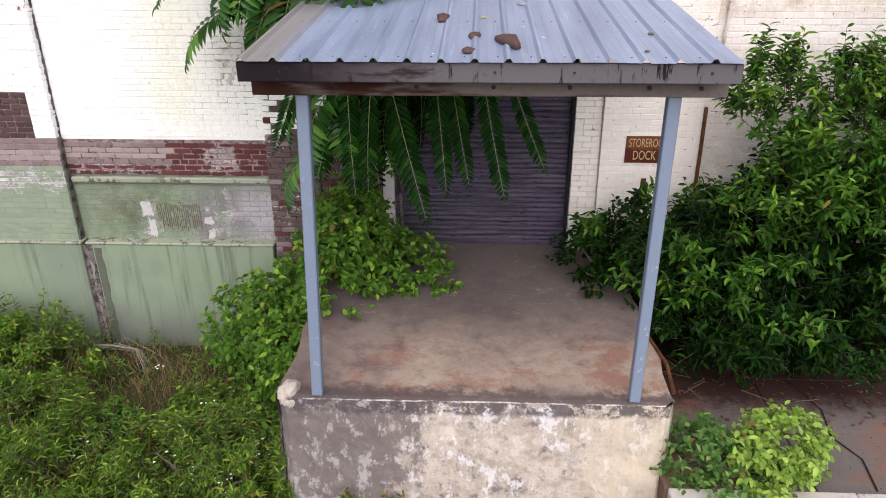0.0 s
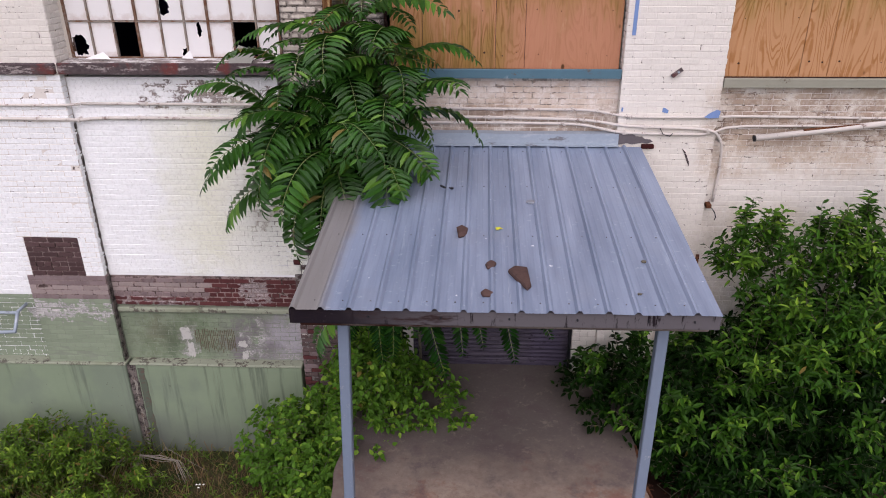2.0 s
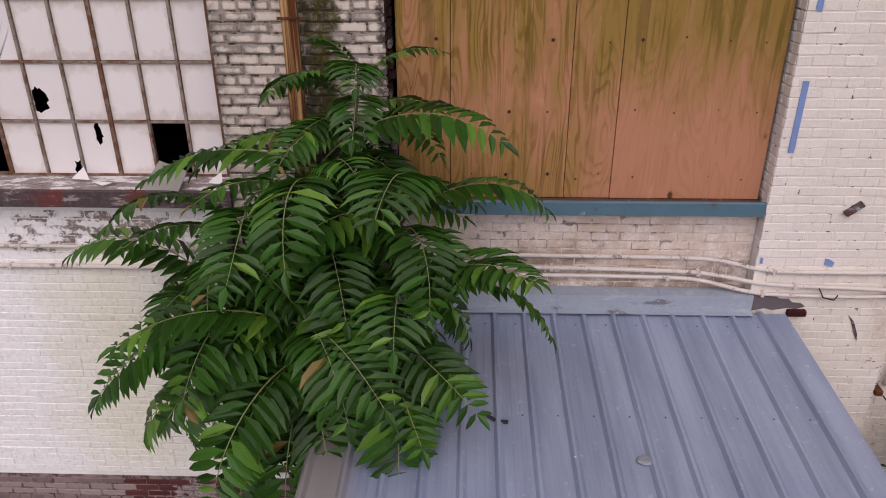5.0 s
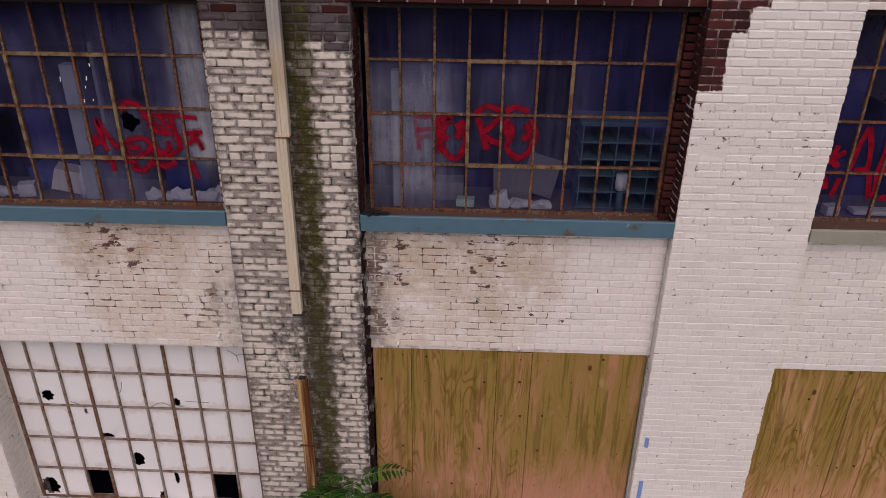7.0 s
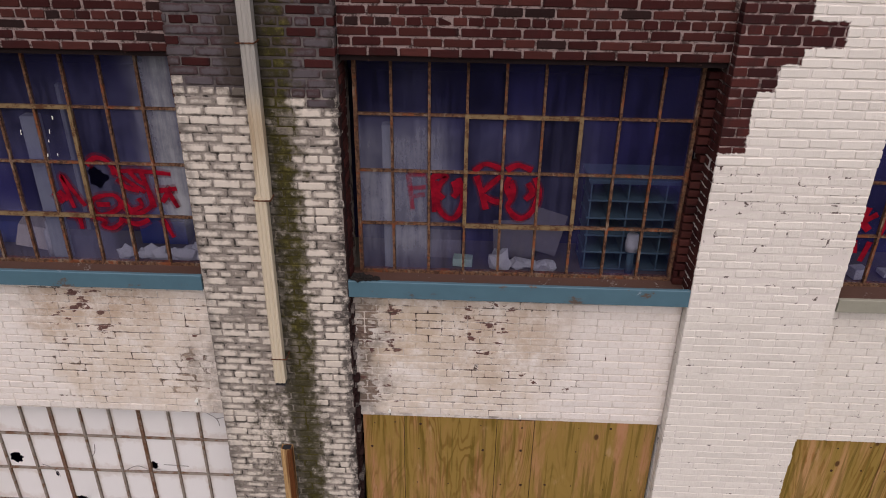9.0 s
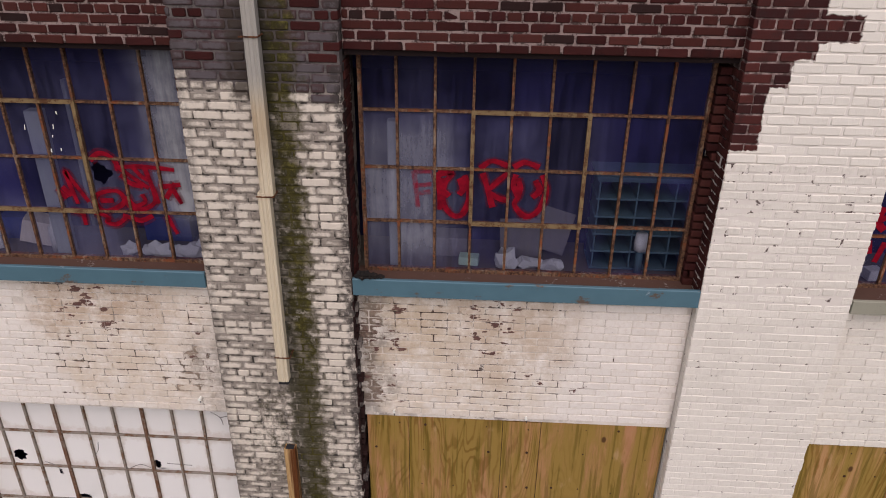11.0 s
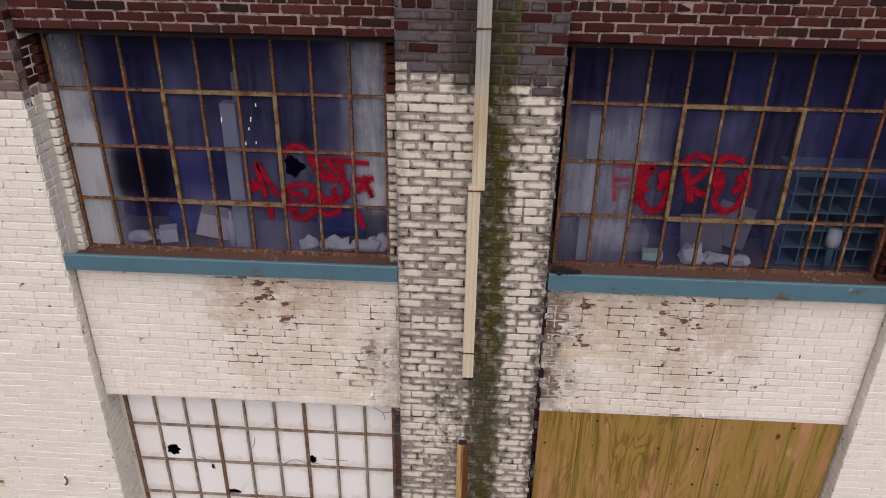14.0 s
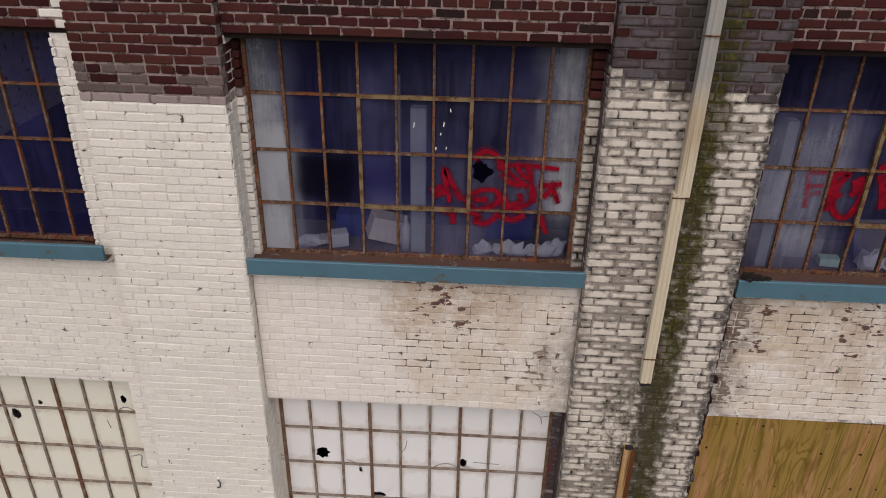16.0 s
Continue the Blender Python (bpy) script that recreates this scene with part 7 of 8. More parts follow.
m_stone = plain("brown_brick_rubble", (0.105, 0.064, 0.055), 0.9, vary=0.6, scale=20, dark=(0.07, 0.045, 0.04), amount=0.3, bump=0.5)
stone("large wedge-shaped brown stone lying on the metal roof", [(1.828, -2.832), (1.882, -2.755), (1.988, -2.785), (2.0, -3.05), (1.965, -3.11), (1.888, -2.973)], 0.05, 11)
stone("brown stone lying on the metal roof", [(1.384, -2.10), (1.433, -2.05), (1.494, -2.12), (1.476, -2.22), (1.41, -2.26)], 0.045, 2)
stone("small brown stone lying on the metal roof", [(1.642, -2.712), (1.693, -2.66), (1.738, -2.70), (1.709, -2.775), (1.659, -2.785)], 0.03, 3)
stone("small flat brown stone near the roof's edge", [(1.60, -3.146), (1.643, -3.10), (1.702, -3.154), (1.675, -3.20), (1.616, -3.195)], 0.03, 4)
stone("grey crumpled scrap lying on the metal roof", ring(2.092, -1.511, 0.055, 0.04), 0.015, 5, plain("crumpled_foil", (0.30, 0.32, 0.36), 0.5, 0.4), "scrap", "scrap")
stone("tiny dark twig scrap on the roof", ring(2.961, -2.629, 0.026, 0.022, 5), 0.015, 6, m_bark, "scrap", "scrap")
stone("tiny dark crumb on the roof", ring(2.831, -3.123, 0.018, 0.014, 5), 0.01, 7, m_bark, "scrap", "scrap")
g = Geo()
g.tube([(1.20, -1.17, 4.15), (1.26, -1.21, 4.135), (1.33, -1.23, 4.145)], 0.012, m_darkmetal, 5)
solo("twig", g, "short black twig on the metal roof", "twig")
yl = Leaves()
for k in range(4):
    yl.add((1.768, -2.069, 4.068), (math.cos(k * 1.4), math.sin(k * 1.4), 0.25), (0, 0, 1), 0.04, 0.032)
tagged(new("fallen_leaf", yl.mesh("fallen_leaf", plain("yellow_leaf", (0.62, 0.60, 0.05), 0.6))), "bright yellow fallen leaf on the roof", "leaf")

# ---- behind the upper windows ----
m_dust = plain("dusty_grey_glass", (0.23, 0.225, 0.19), 0.3, vary=0.3, scale=5, spec=0.4)
m_char = plain("charred_crust", (0.02, 0.017, 0.016), 0.95, vary=0.6, scale=30, dark=(0.07, 0.05, 0.04), amount=0.2, bump=0.6)
m_beige = plain("pale_beige_card", (0.50, 0.45, 0.38), 0.9)
m_card = plain("grey_cardboard", (0.17, 0.155, 0.145), 0.9)
m_paper = plain("pale_paper", (0.52, 0.52, 0.49), 0.8, vary=0.5, scale=20)
m_post_in = plain("grey_inner_paint", (0.25, 0.27, 0.26), 0.8, vary=0.3, scale=4)
m_bench = plain("dusty_dark_bench", (0.13, 0.115, 0.10), 0.9, vary=0.6, scale=5)
m_shelf = plain("blue_grey_shelving", (0.065, 0.115, 0.135), 0.6)
m_blue = plain("blue_plastic", (0.025, 0.04, 0.15), 0.5)
m_green_box = plain("pale_green_carton", (0.38, 0.52, 0.40), 0.8)
shelf = thing("shelving", "blue-grey pigeonhole shelving behind the window", "shelves", at=(2.8, 0.7, 8.645))
for i in range(7):
    x = 2.40 + i * 0.146
    g = Geo()
    g.box(x, x + 0.012, 0.47, 0.77, 8.645, 9.40, m_shelf)
    part("upright", g, shelf)
for j in range(6):
    z = 8.65 + j * 0.15
    g = Geo()
    g.box(2.385, 3.30, 0.465, 0.775, z, z + 0.016, m_shelf)
    part("shelf_board", g, shelf)
g = Geo()
g.box(2.385, 3.30, 0.778, 0.80, 8.645, 9.40, m_dark)
part("back_panel", g, shelf, "dark back panel")
g = Geo()
g.box(2.375, 3.31, 0.455, 0.80, 9.42, 9.44, m_shelf)
part("top_board", g, shelf, "dusty pale top board")
for x0, x1, y0, y1, lbl in ((-1.945, -1.825, 0.37, 0.47, "pale upright post close behind the window"), (0.79, 0.875, 0.37, 0.46, "pale upright post close behind the window"), (-2.16, -2.12, 1.3, 1.36, "thin grey pipe inside the building")):
    g = Geo()
    g.box(x0, x1, y0, y1, 8.45, 9.86, m_post_in, 0.006)
    solo("inner_post", g, lbl, "post", "posts inside")
g = Geo()
g.box(-3.1, 3.2, 0.36, 0.95, 8.50, 8.64, m_bench)
solo("bench", g, "long bench along the inside of the windows", "bench")


def junk(name, label, cat, x, y, w, d, h, m, rx=0, ry=0, rz=0, z=8.642):
    g = Geo()
    g.box(-w / 2, w / 2, -d / 2, d / 2, 0, h, m, 0.004)
    R = Euler((radians(rx), radians(ry), radians(rz))).to_matrix().to_4x4()
    g.v = [tuple(R @ Vector(v)) for v in g.v]
    lo = min(v[2] for v in g.v)
    g.v = [(v[0] + x, v[1] + y + 0.08, v[2] + z - lo) for v in g.v]
    return solo(name, g, label, cat)


junk("cardboard_box", "grey cardboard box on the bench", "box", -2.2, 0.5, 0.28, 0.2, 0.2, m_beige, 0, 18, 15)
junk("paper_stack", "stack of pale papers", "papers", -2.55, 0.42, 0.14, 0.12, 0.12, m_paper, 0, 0, 20)
junk("paper_stack", "flat pile of pale papers", "papers", -2.68, 0.45, 0.16, 0.14, 0.04, m_paper, 0, 8, 40)
junk("blue_crate", "blue plastic crate on the bench", "crate", -2.45, 0.7, 0.3, 0.25, 0.2, m_blue)
junk("blue_crate", "blue plastic crate behind papers", "crate", -1.15, 0.75, 0.4, 0.25, 0.22, m_blue)


def crumple(x, y, w, h, m, seed):
    """A crumpled sheet: a squashed ball of flat creased facets."""
    bm = bmesh.new()
    bmesh.ops.create_icosphere(bm, subdivisions=2, radius=1)
    for v in bm.verts:
        p = v.co.copy()
        k = 1 + 0.75 * noise.noise(p * 2.3 + Vector((seed * 3.7, 0, 0)))
        v.co = Vector((x + p.x * w * k, y + p.y * 0.05 * k, 8.641 + (max(p.z, -0.35) + 0.35) * h * k))
    g = Geo()
    g.bm(bm, m)
    solo("paper", g, "crumpled sheet of pale paper", "paper")


for k, (x, w, h) in enumerate(((-1.37, 0.08, 0.09), (-1.22, 0.09, 0.05), (-1.10, 0.10, 0.08), (-0.97, 0.08, 0.06), (-0.86, 0.10, 0.09), (-0.76, 0.06, 0.11), (1.72, 0.09, 0.12), (1.90, 0.12, 0.07), (2.08, 0.09, 0.06), (-2.78, 0.10, 0.06))):
    crumple(x, 0.45 + 0.03 * (k % 2), w, h, m_paper, k)
junk("cardboard_sheet", "leaning grey sheet of card", "card", 1.85, 0.55, 0.35, 0.02, 0.32, m_card, -25, 0, 5)
junk("cardboard_sheet", "leaning grey sheet of card", "card", 2.05, 0.62, 0.3, 0.02, 0.36, m_card, -20, 14, -8)
junk("white_box", "small tilted white box", "box", 1.66, 0.40, 0.06, 0.1, 0.13, m_paper, 0, 25, 12)
junk("green_carton", "pale green carton on the bench", "carton", 1.42, 0.42, 0.16, 0.1, 0.07, m_green_box, 0, 0, -5)
junk("cardboard_box", "brown box on the bench", "box", 1.25, 0.62, 0.3, 0.2, 0.17, m_card)
g = Geo()
g.tube([(2.76, 0.41, 8.86), (2.76, 0.41, 8.92), (2.76, 0.41, 9.0)], [0.05, 0.055, 0.045], m_paper, 14)
g.tube([(2.76, 0.41, 8.64), (2.76, 0.41, 8.86)], 0.03, m_shelf, 8)
solo("paper_roll", g, "white paper roll standing behind the glass", "paper roll", smooth=True)
g = Geo()
g.tube([(-1.99, 0.45, 8.64), (-1.99, 0.45, 8.86), (-1.99, 0.45, 8.9), (-1.99, 0.45, 8.95)], [0.04, 0.04, 0.015, 0.015], m_paper, 12)
solo("bottle", g, "white plastic bottle on the bench", "bottle", smooth=True)
g = Geo()
g.shape([(-1.12, 0.13, 5.32), (-0.90, 0.05, 5.27), (-0.99, -0.06, 5.07), (-1.22, 0.0, 5.155), (-1.12, 0.138, 5.317), (-0.90, 0.058, 5.267), (-0.99, -0.052, 5.067), (-1.22, 0.008, 5.152)],
        [(0, 1, 2, 3), (7, 6, 5, 4), (0, 4, 5, 1), (1, 5, 6, 2), (2, 6, 7, 3), (3, 7, 4, 0)], m_dust)
solo("glass_sheet", g, "loose sheet of dusty grey glass leaning over the sill", "glass")

for pts in (((-1.62, 0.10, 5.165), (-1.47, 0.08, 5.165), (-1.52, 0.03, 5.162)), ((-1.80, 0.16, 5.165), (-1.70, 0.17, 5.25), (-1.66, 0.14, 5.165)), ((-2.9, 0.12, 5.165), (-2.7, 0.16, 5.23), (-2.6, 0.10, 5.165)), ((-0.78, 0.1, 5.165), (-0.68, 0.12, 5.24), (-0.66, 0.05, 5.165))):
    g = Geo()
    g.shape([(x, y, z + dz) for dz in (0.0, 0.005) for x, y, z in pts], [(0, 2, 1), (3, 4, 5), (0, 1, 4, 3), (1, 2, 5, 4), (2, 0, 3, 5)], m_white_glass)
    solo("glass_shard", g, "broken shard of whitewashed glass lying on the sill", "glass", "shards on the sill")

for x, r in ((0.63, 0.045), (0.70, 0.032), (0.76, 0.022)):
    bm = bmesh.new()
    bmesh.ops.create_icosphere(bm, subdivisions=3, radius=1)
    for v in bm.verts:
        v.co = Vector((v.co.x * r * 1.3, v.co.y * r, max(-0.5, v.co.z) * r * 0.7)) * (1 + 0.5 * noise.noise(v.co * 2.2 + Vector((x * 9, 0, 0)))) + Vector((x, 0.02, 8.745 + r * 0.3))
    g = Geo()
    g.bm(bm, m_char)
    solo("charred_lump", g, "black charred lump of debris on the sill's end", "debris", "charred lumps")

# ---- graffiti on the glass ----
s = Shader("red_spray_paint", 0.5)
c = s.mix(s.ramp(s.noise(14.0, 5.0, 0.7), 0.35, 0.7), (0.25, 0.004, 0.016), (0.10, 0.002, 0.009))
m_spray = s.done(c)


def thin_paint(name, col, cover):
    """Paint so thin that the glass shows through it."""
    s = Shader(name, 0.6)
    s.done(s.mix(s.noise(16.0, 4.0), col, tuple(c * 0.5 for c in col)))
    tr = s.t.nodes.new("ShaderNodeBsdfTransparent")
    mx = s.t.nodes.new("ShaderNodeMixShader")
    s.put(mx.inputs[0], s.math('MULTIPLY', s.ramp(s.noise(22.0, 5.0, 0.7), 0.2, 0.7), cover))
    s.t.links.new(tr.outputs[0], mx.inputs[1])
    s.t.links.new(s.b.outputs[0], mx.inputs[2])
    s.t.links.new(mx.outputs[0], s.t.nodes["Material Output"].inputs["Surface"])
    return s.m


m_mist = thin_paint("red_overspray", (0.22, 0.006, 0.02), 0.42)
m_faint = thin_paint("faint_pink_red_paint", (0.34, 0.02, 0.05), 0.7)


def spray(label, strokes, w=0.03, y=0.2972, m=m_spray):
    """Ribbons of paint on the panes; each stroke is a smooth line through x, z points."""
    t = thing("graffiti", label, "graffiti", "window graffiti", (strokes[0][0][0], y, strokes[0][0][1]))
    top = y
    for st in strokes:
        pts = []
        y -= 0.0002
        for i in range(len(st) - 1):
            p0, p1, p2, p3 = (Vector(st[max(0, min(len(st) - 1, i + k))]) for k in (-1, 0, 1, 2))
            for k in range(6):
                u = k / 6
                pts.append(0.5 * ((2 * p1) + (p2 - p0) * u + (2 * p0 - 5 * p1 + 4 * p2 - p3) * u * u + (3 * p1 - p0 - 3 * p2 + p3) * u ** 3))
        pts.append(Vector(st[-1]))
        vs, fs = [], []
        for i, p in enumerate(pts):
            d = (pts[min(i + 1, len(pts) - 1)] - pts[max(i - 1, 0)]).normalized()
            n = Vector((-d.y, d.x)) * w * 0.5 * (0.85 + 0.3 * noise.noise((p.x * 9, p.y * 9, 0)))
            vs += [(p.x + n.x, y, p.y + n.y), (p.x - n.x, y, p.y - n.y)]
        for i in range(len(pts) - 1):
            fs.append((2 * i, 2 * i + 1, 2 * i + 3, 2 * i + 2))
        g = Geo()
        g.shape(vs, fs, m)
        part("stroke", g, t)


TAG_CENTER = [
    [(1.163, 9.5), (1.185, 9.339), (1.189, 9.198)],
    [(1.175, 9.488), (1.279, 9.498), (1.234, 9.431), (1.213, 9.34), (1.22, 9.242), (1.283, 9.158), (1.351, 9.16), (1.395, 9.242), (1.408, 9.353), (1.369, 9.483)],
    [(1.222, 9.454), (1.211, 9.37), (1.26, 9.311)],
    [(1.332, 9.458), (1.361, 9.375), (1.332, 9.326)],
    [(1.504, 9.505), (1.544, 9.382), (1.587, 9.231)],
    [(1.69, 9.511), (1.621, 9.444), (1.561, 9.382)],
    [(1.564, 9.346), (1.635, 9.306), (1.71, 9.291)],
    [(1.485, 9.54), (1.571, 9.601), (1.69, 9.564)],
    [(1.752, 9.502), (1.734, 9.418), (1.772, 9.329), (1.753, 9.255), (1.824, 9.172), (1.896, 9.18), (1.954, 9.257), (1.981, 9.385), (1.943, 9.502)],
    [(1.729, 9.554), (1.811, 9.597), (1.919, 9.56)],
    [(1.894, 9.459), (1.931, 9.383), (1.879, 9.321)],
    [(1.766, 9.473), (1.787, 9.39), (1.769, 9.311)]]
TAG_LEFT = [
    [(-1.78, 9.273), (-1.711, 9.195)],
    [(-1.73, 9.291), (-1.672, 9.216)],
    [(-1.634, 9.149), (-1.663, 9.293), (-1.682, 9.418), (-1.617, 9.301), (-1.544, 9.169)],
    [(-1.467, 9.512), (-1.391, 9.569), (-1.31, 9.554), (-1.258, 9.479)],
    [(-1.509, 9.154), (-1.458, 9.237), (-1.305, 9.268), (-1.258, 9.186), (-1.348, 9.118), (-1.453, 9.101), (-1.495, 9.171)],
    [(-1.273, 9.479), (-1.175, 9.398), (-1.048, 9.299)],
    [(-1.283, 9.457), (-1.14, 9.474), (-0.964, 9.467), (-0.824, 9.454)],
    [(-1.053, 9.464), (-1.018, 9.316), (-0.99, 9.173)],
    [(-1.018, 9.316), (-1.016, 9.189), (-1.129, 9.119), (-1.225, 9.142), (-1.243, 9.212)],
    [(-1.252, 9.402), (-1.18, 9.335), (-1.092, 9.313)],
    [(-1.23, 9.232), (-1.182, 9.15), (-1.095, 9.186), (-1.108, 9.249)],
    [(-0.967, 9.312), (-0.794, 9.337)],
    [(-0.925, 9.218), (-0.835, 9.348)],
    [(-0.866, 9.315), (-0.807, 9.177)],
    [(-1.519, 9.085), (-1.41, 9.043), (-1.432, 9.002), (-1.353, 8.986), (-1.255, 9.062)],
    [(-1.291, 9.067), (-1.157, 9.026), (-1.054, 9.07)],
    [(-0.944, 9.074), (-0.879, 8.917)],
    [(-1.711, 9.091), (-1.597, 9.069)],
    [(-1.609, 9.068), (-1.608, 8.969)],
    [(-1.141, 9.468), (-1.081, 9.389), (-1.023, 9.366)],
    [(-1.451, 9.185), (-1.342, 9.189)]]
spray("faint pinkish red letter, thinly sprayed on one pane", [
    [(0.991, 9.506), (1.01, 9.363), (1.023, 9.217)],
    [(1.003, 9.387), (1.125, 9.403)],
    [(1.034, 9.328), (1.118, 9.343)],
    [(0.986, 9.5), (1.129, 9.51)]], 0.045, m=m_faint)
spray("red sprayed loops and strokes across four panes", TAG_CENTER, 0.050, 0.2965)
spray("soft red overspray round the loops", TAG_CENTER, 0.085, 0.2985, m_mist)
spray("thick red sprayed tag with a star and an arrow", TAG_LEFT, 0.043, 0.2965)
spray("soft red overspray round the thick tag", TAG_LEFT, 0.095, 0.2985, m_mist)
spray("red sprayed letters on the panes of the next bay", [
    [(4.423, 9.169), (4.443, 9.278), (4.455, 9.331)],
    [(4.499, 9.143), (4.446, 9.21), (4.53, 9.28)],
    [(4.497, 8.878), (4.534, 9.047)],
    [(4.418, 9.058), (4.433, 8.947)],
    [(4.589, 9.104), (4.623, 9.335), (4.668, 9.494)],
    [(4.668, 9.494), (4.726, 9.284), (4.738, 9.094)],
    [(4.631, 9.119), (4.753, 9.135)],
    [(4.84, 9.472), (4.845, 9.287), (4.834, 9.096), (4.847, 8.886)],
    [(4.763, 9.094), (4.809, 8.871)],
    [(4.896, 9.447), (5.068, 9.456)],
    [(4.863, 9.119), (5.081, 9.151)],
    [(4.895, 8.879), (5.151, 8.897)],
    [(4.935, 9.395), (5.083, 9.404)]], 0.055)

spray("thin white scratches on one pane", [
    [(-1.644, 9.889), (-1.642, 9.863)], [(-1.688, 9.786), (-1.693, 9.751)], [(-1.711, 9.705), (-1.714, 9.685)], [(-1.745, 9.595), (-1.749, 9.568)], [(-1.668, 9.6), (-1.670, 9.58)], [(-1.907, 9.778), (-1.912, 9.738)]], 0.009, 0.2985, m_petal)
m_scribble = plain("grey_scribble", (0.20, 0.18, 0.18), 0.7, vary=0.5, scale=20)
spray("thin grey scribbles on the whitewashed panes", [
    [(-4.65, 6.95), (-4.55, 7.02), (-4.45, 6.96), (-4.43, 6.85)], [(-4.42, 6.74), (-4.34, 6.7), (-4.32, 6.55), (-4.36, 6.45)], [(-4.9, 6.9), (-4.88, 6.78)], [(-4.75, 6.86), (-4.73, 6.76)], [(-4.88, 6.6), (-4.86, 6.5), (-4.93, 6.48)], [(-4.6, 6.42), (-4.5, 6.44), (-4.52, 6.3), (-4.44, 6.3)], [(-4.42, 6.42), (-4.36, 6.3), (-4.4, 6.2)]], 0.013, 0.2195, m_scribble)
spray("faint grey wiped marks on the whitewashed panes", [
    [(-2.55, 6.45), (-2.45, 6.40), (-2.40, 6.30)], [(-2.05, 6.55), (-2.0, 6.62), (-1.98, 6.72)], [(-1.75, 6.40), (-1.62, 6.47), (-1.50, 6.42)], [(-0.86, 7.14), (-0.78, 7.08), (-0.76, 7.0)], [(-0.78, 7.08), (-0.70, 7.10)], [(-1.36, 6.5), (-1.12, 6.49)]], 0.008, 0.2985, m_scribble)

# ---- last small growth ----
m_sprout = leaf_mat("reddish_sprout_leaf", (0.16, 0.20, 0.05), (0.30, 0.17, 0.07), 0.35, old=(0.28, 0.13, 0.06), yellow=0.2)
bush("sprout", "small reddish-green sprout at the foot of the dock", [(0.62, -3.28, -0.05, 0.11, 0.06, 0.22)], 34, 0.055, 0.4, m_sprout, (0.62, -3.27, -0.4), 71, 7, 0.13, 1.0, 3, "sprout", 0.2)
bush("sprout", "small reddish sprout in front of the dock", [(1.05, -3.30, 0.0, 0.12, 0.06, 0.24)], 38, 0.055, 0.4, m_sprout, (1.05, -3.28, -0.4), 72, 7, 0.13, 1.0, 3, "sprout", 0.2)

# ---- small fittings ----


def knob(x, z, label, r=0.016):
    k = thing("wall_anchor", label, "anchor", "wall anchors", (x, PANEL, z))
    g = Geo()
    g.tube([(x, PANEL - 0.035, z), (x, PANEL - 0.02, z), (x, PANEL + 0.01, z)], [r, r * 0.8, r * 0.6], m_petal, 10)
    part("knob", g, k)
    g = Geo()
    g.tube([(x, PANEL - 0.02, z - 0.004), (x + 0.004, PANEL - 0.03, z - 0.04)], 0.004, m_darkmetal, 5)
    part("wire_end", g, k, "dark end of wire")


knob(-0.835, 7.455, "pale porcelain knob on the stained brick panel")
knob(0.831, 7.414, "small white anchor above the plywood", 0.012)
knob(1.945, 7.398, "small white anchor above the plywood", 0.012)
cl = thing("cable_clip", "black and white cable clip hanging on the cream pier", "clip", at=(-3.69, -0.01, 6.38))
g = Geo()
g.box(-3.70, -3.68, -0.02, 0.004, 6.36, 6.44, m_petal, 0.003)
part("plate", g, cl)
g = Geo()
g.tube([(-3.69, -0.02, 6.43), (-3.665, -0.03, 6.40), (-3.672, -0.03, 6.35), (-3.70, -0.025, 6.33)], 0.006, m_darkmetal, 6)
part("loop", g, cl, "black wire loop")
rail = thing("metal_rail", "grey galvanised tube rail at the corner of the wall", "rail", at=(-4.6, -0.25, 1.0))
for a, c in (((-5.4, -0.25, 2.02), (-4.28, -0.25, 2.02)), ((-5.4, -0.45, 1.80), (-4.25, -0.45, 1.86)), ((-4.30, -0.25, 2.02), (-4.26, -0.45, 1.86)), ((-4.34, -0.25, 2.0), (-4.34, 0.02, 2.0)), ((-5.3, -0.25, 2.0), (-5.3, -0.25, -0.4)), ((-5.3, -0.45, 1.8), (-5.3, -0.45, -0.4))):
    g = Geo()
    g.tube([a, c], 0.022, m_flash, 10)
    part("tube", g, rail, smooth=True)
m_adhesive = plain("dried_brown_adhesive", (0.17, 0.145, 0.10), 0.95, vary=0.6, scale=14, dark=(0.30, 0.30, 0.22), amount=0.25)
g = Geo()
x = -2.20
while x < -1.66:
    a, c = 1.24 + rng.uniform(-0.03, 0.03), 1.58 + rng.uniform(-0.03, 0.03)
    zz = a
    while zz < c:
        if rng.random() < 0.85:
            g.box(x, x + rng.uniform(0.008, 0.013), PANEL + 0.024, PANEL + 0.034, zz, min(c, zz + 0.045), m_adhesive)
        zz += 0.045
    x += 0.025
tagged(solo("adhesive_ribs", g, "upright ribs of old brown adhesive on the green bricks", "adhesive"), kind="stuff")
q = random.Random(99)
m_peel = plain("peeling_white_paint", (0.52, 0.50, 0.47), 0.9, vary=0.3, scale=20, dark=(0.30, 0.30, 0.27), amount=0.3)
for x0, x1, z0, z1 in ((-2.40, -2.24, 1.40, 1.62), (-2.33, -2.24, 1.12, 1.40), (-1.64, -1.50, 1.30, 1.42), (-1.60, -1.50, 1.10, 1.26)):
    n = 22
    ring = []
    for k in range(n):
        a = 2 * math.pi * k / n
        ca, sa = math.cos(a), math.sin(a)
        t = 1 / max(abs(ca), abs(sa)) * q.uniform(0.62, 1.05)
        ring.append(((x0 + x1) / 2 + (x1 - x0) / 2 * ca * t, (z0 + z1) / 2 + (z1 - z0) / 2 * sa * t))
    scrap("paint_flake", "ragged patch of white paint on the green bricks", "paint", ring, PANEL + 0.0275, m_peel, 0.002, "white paint patches")
g = Geo()
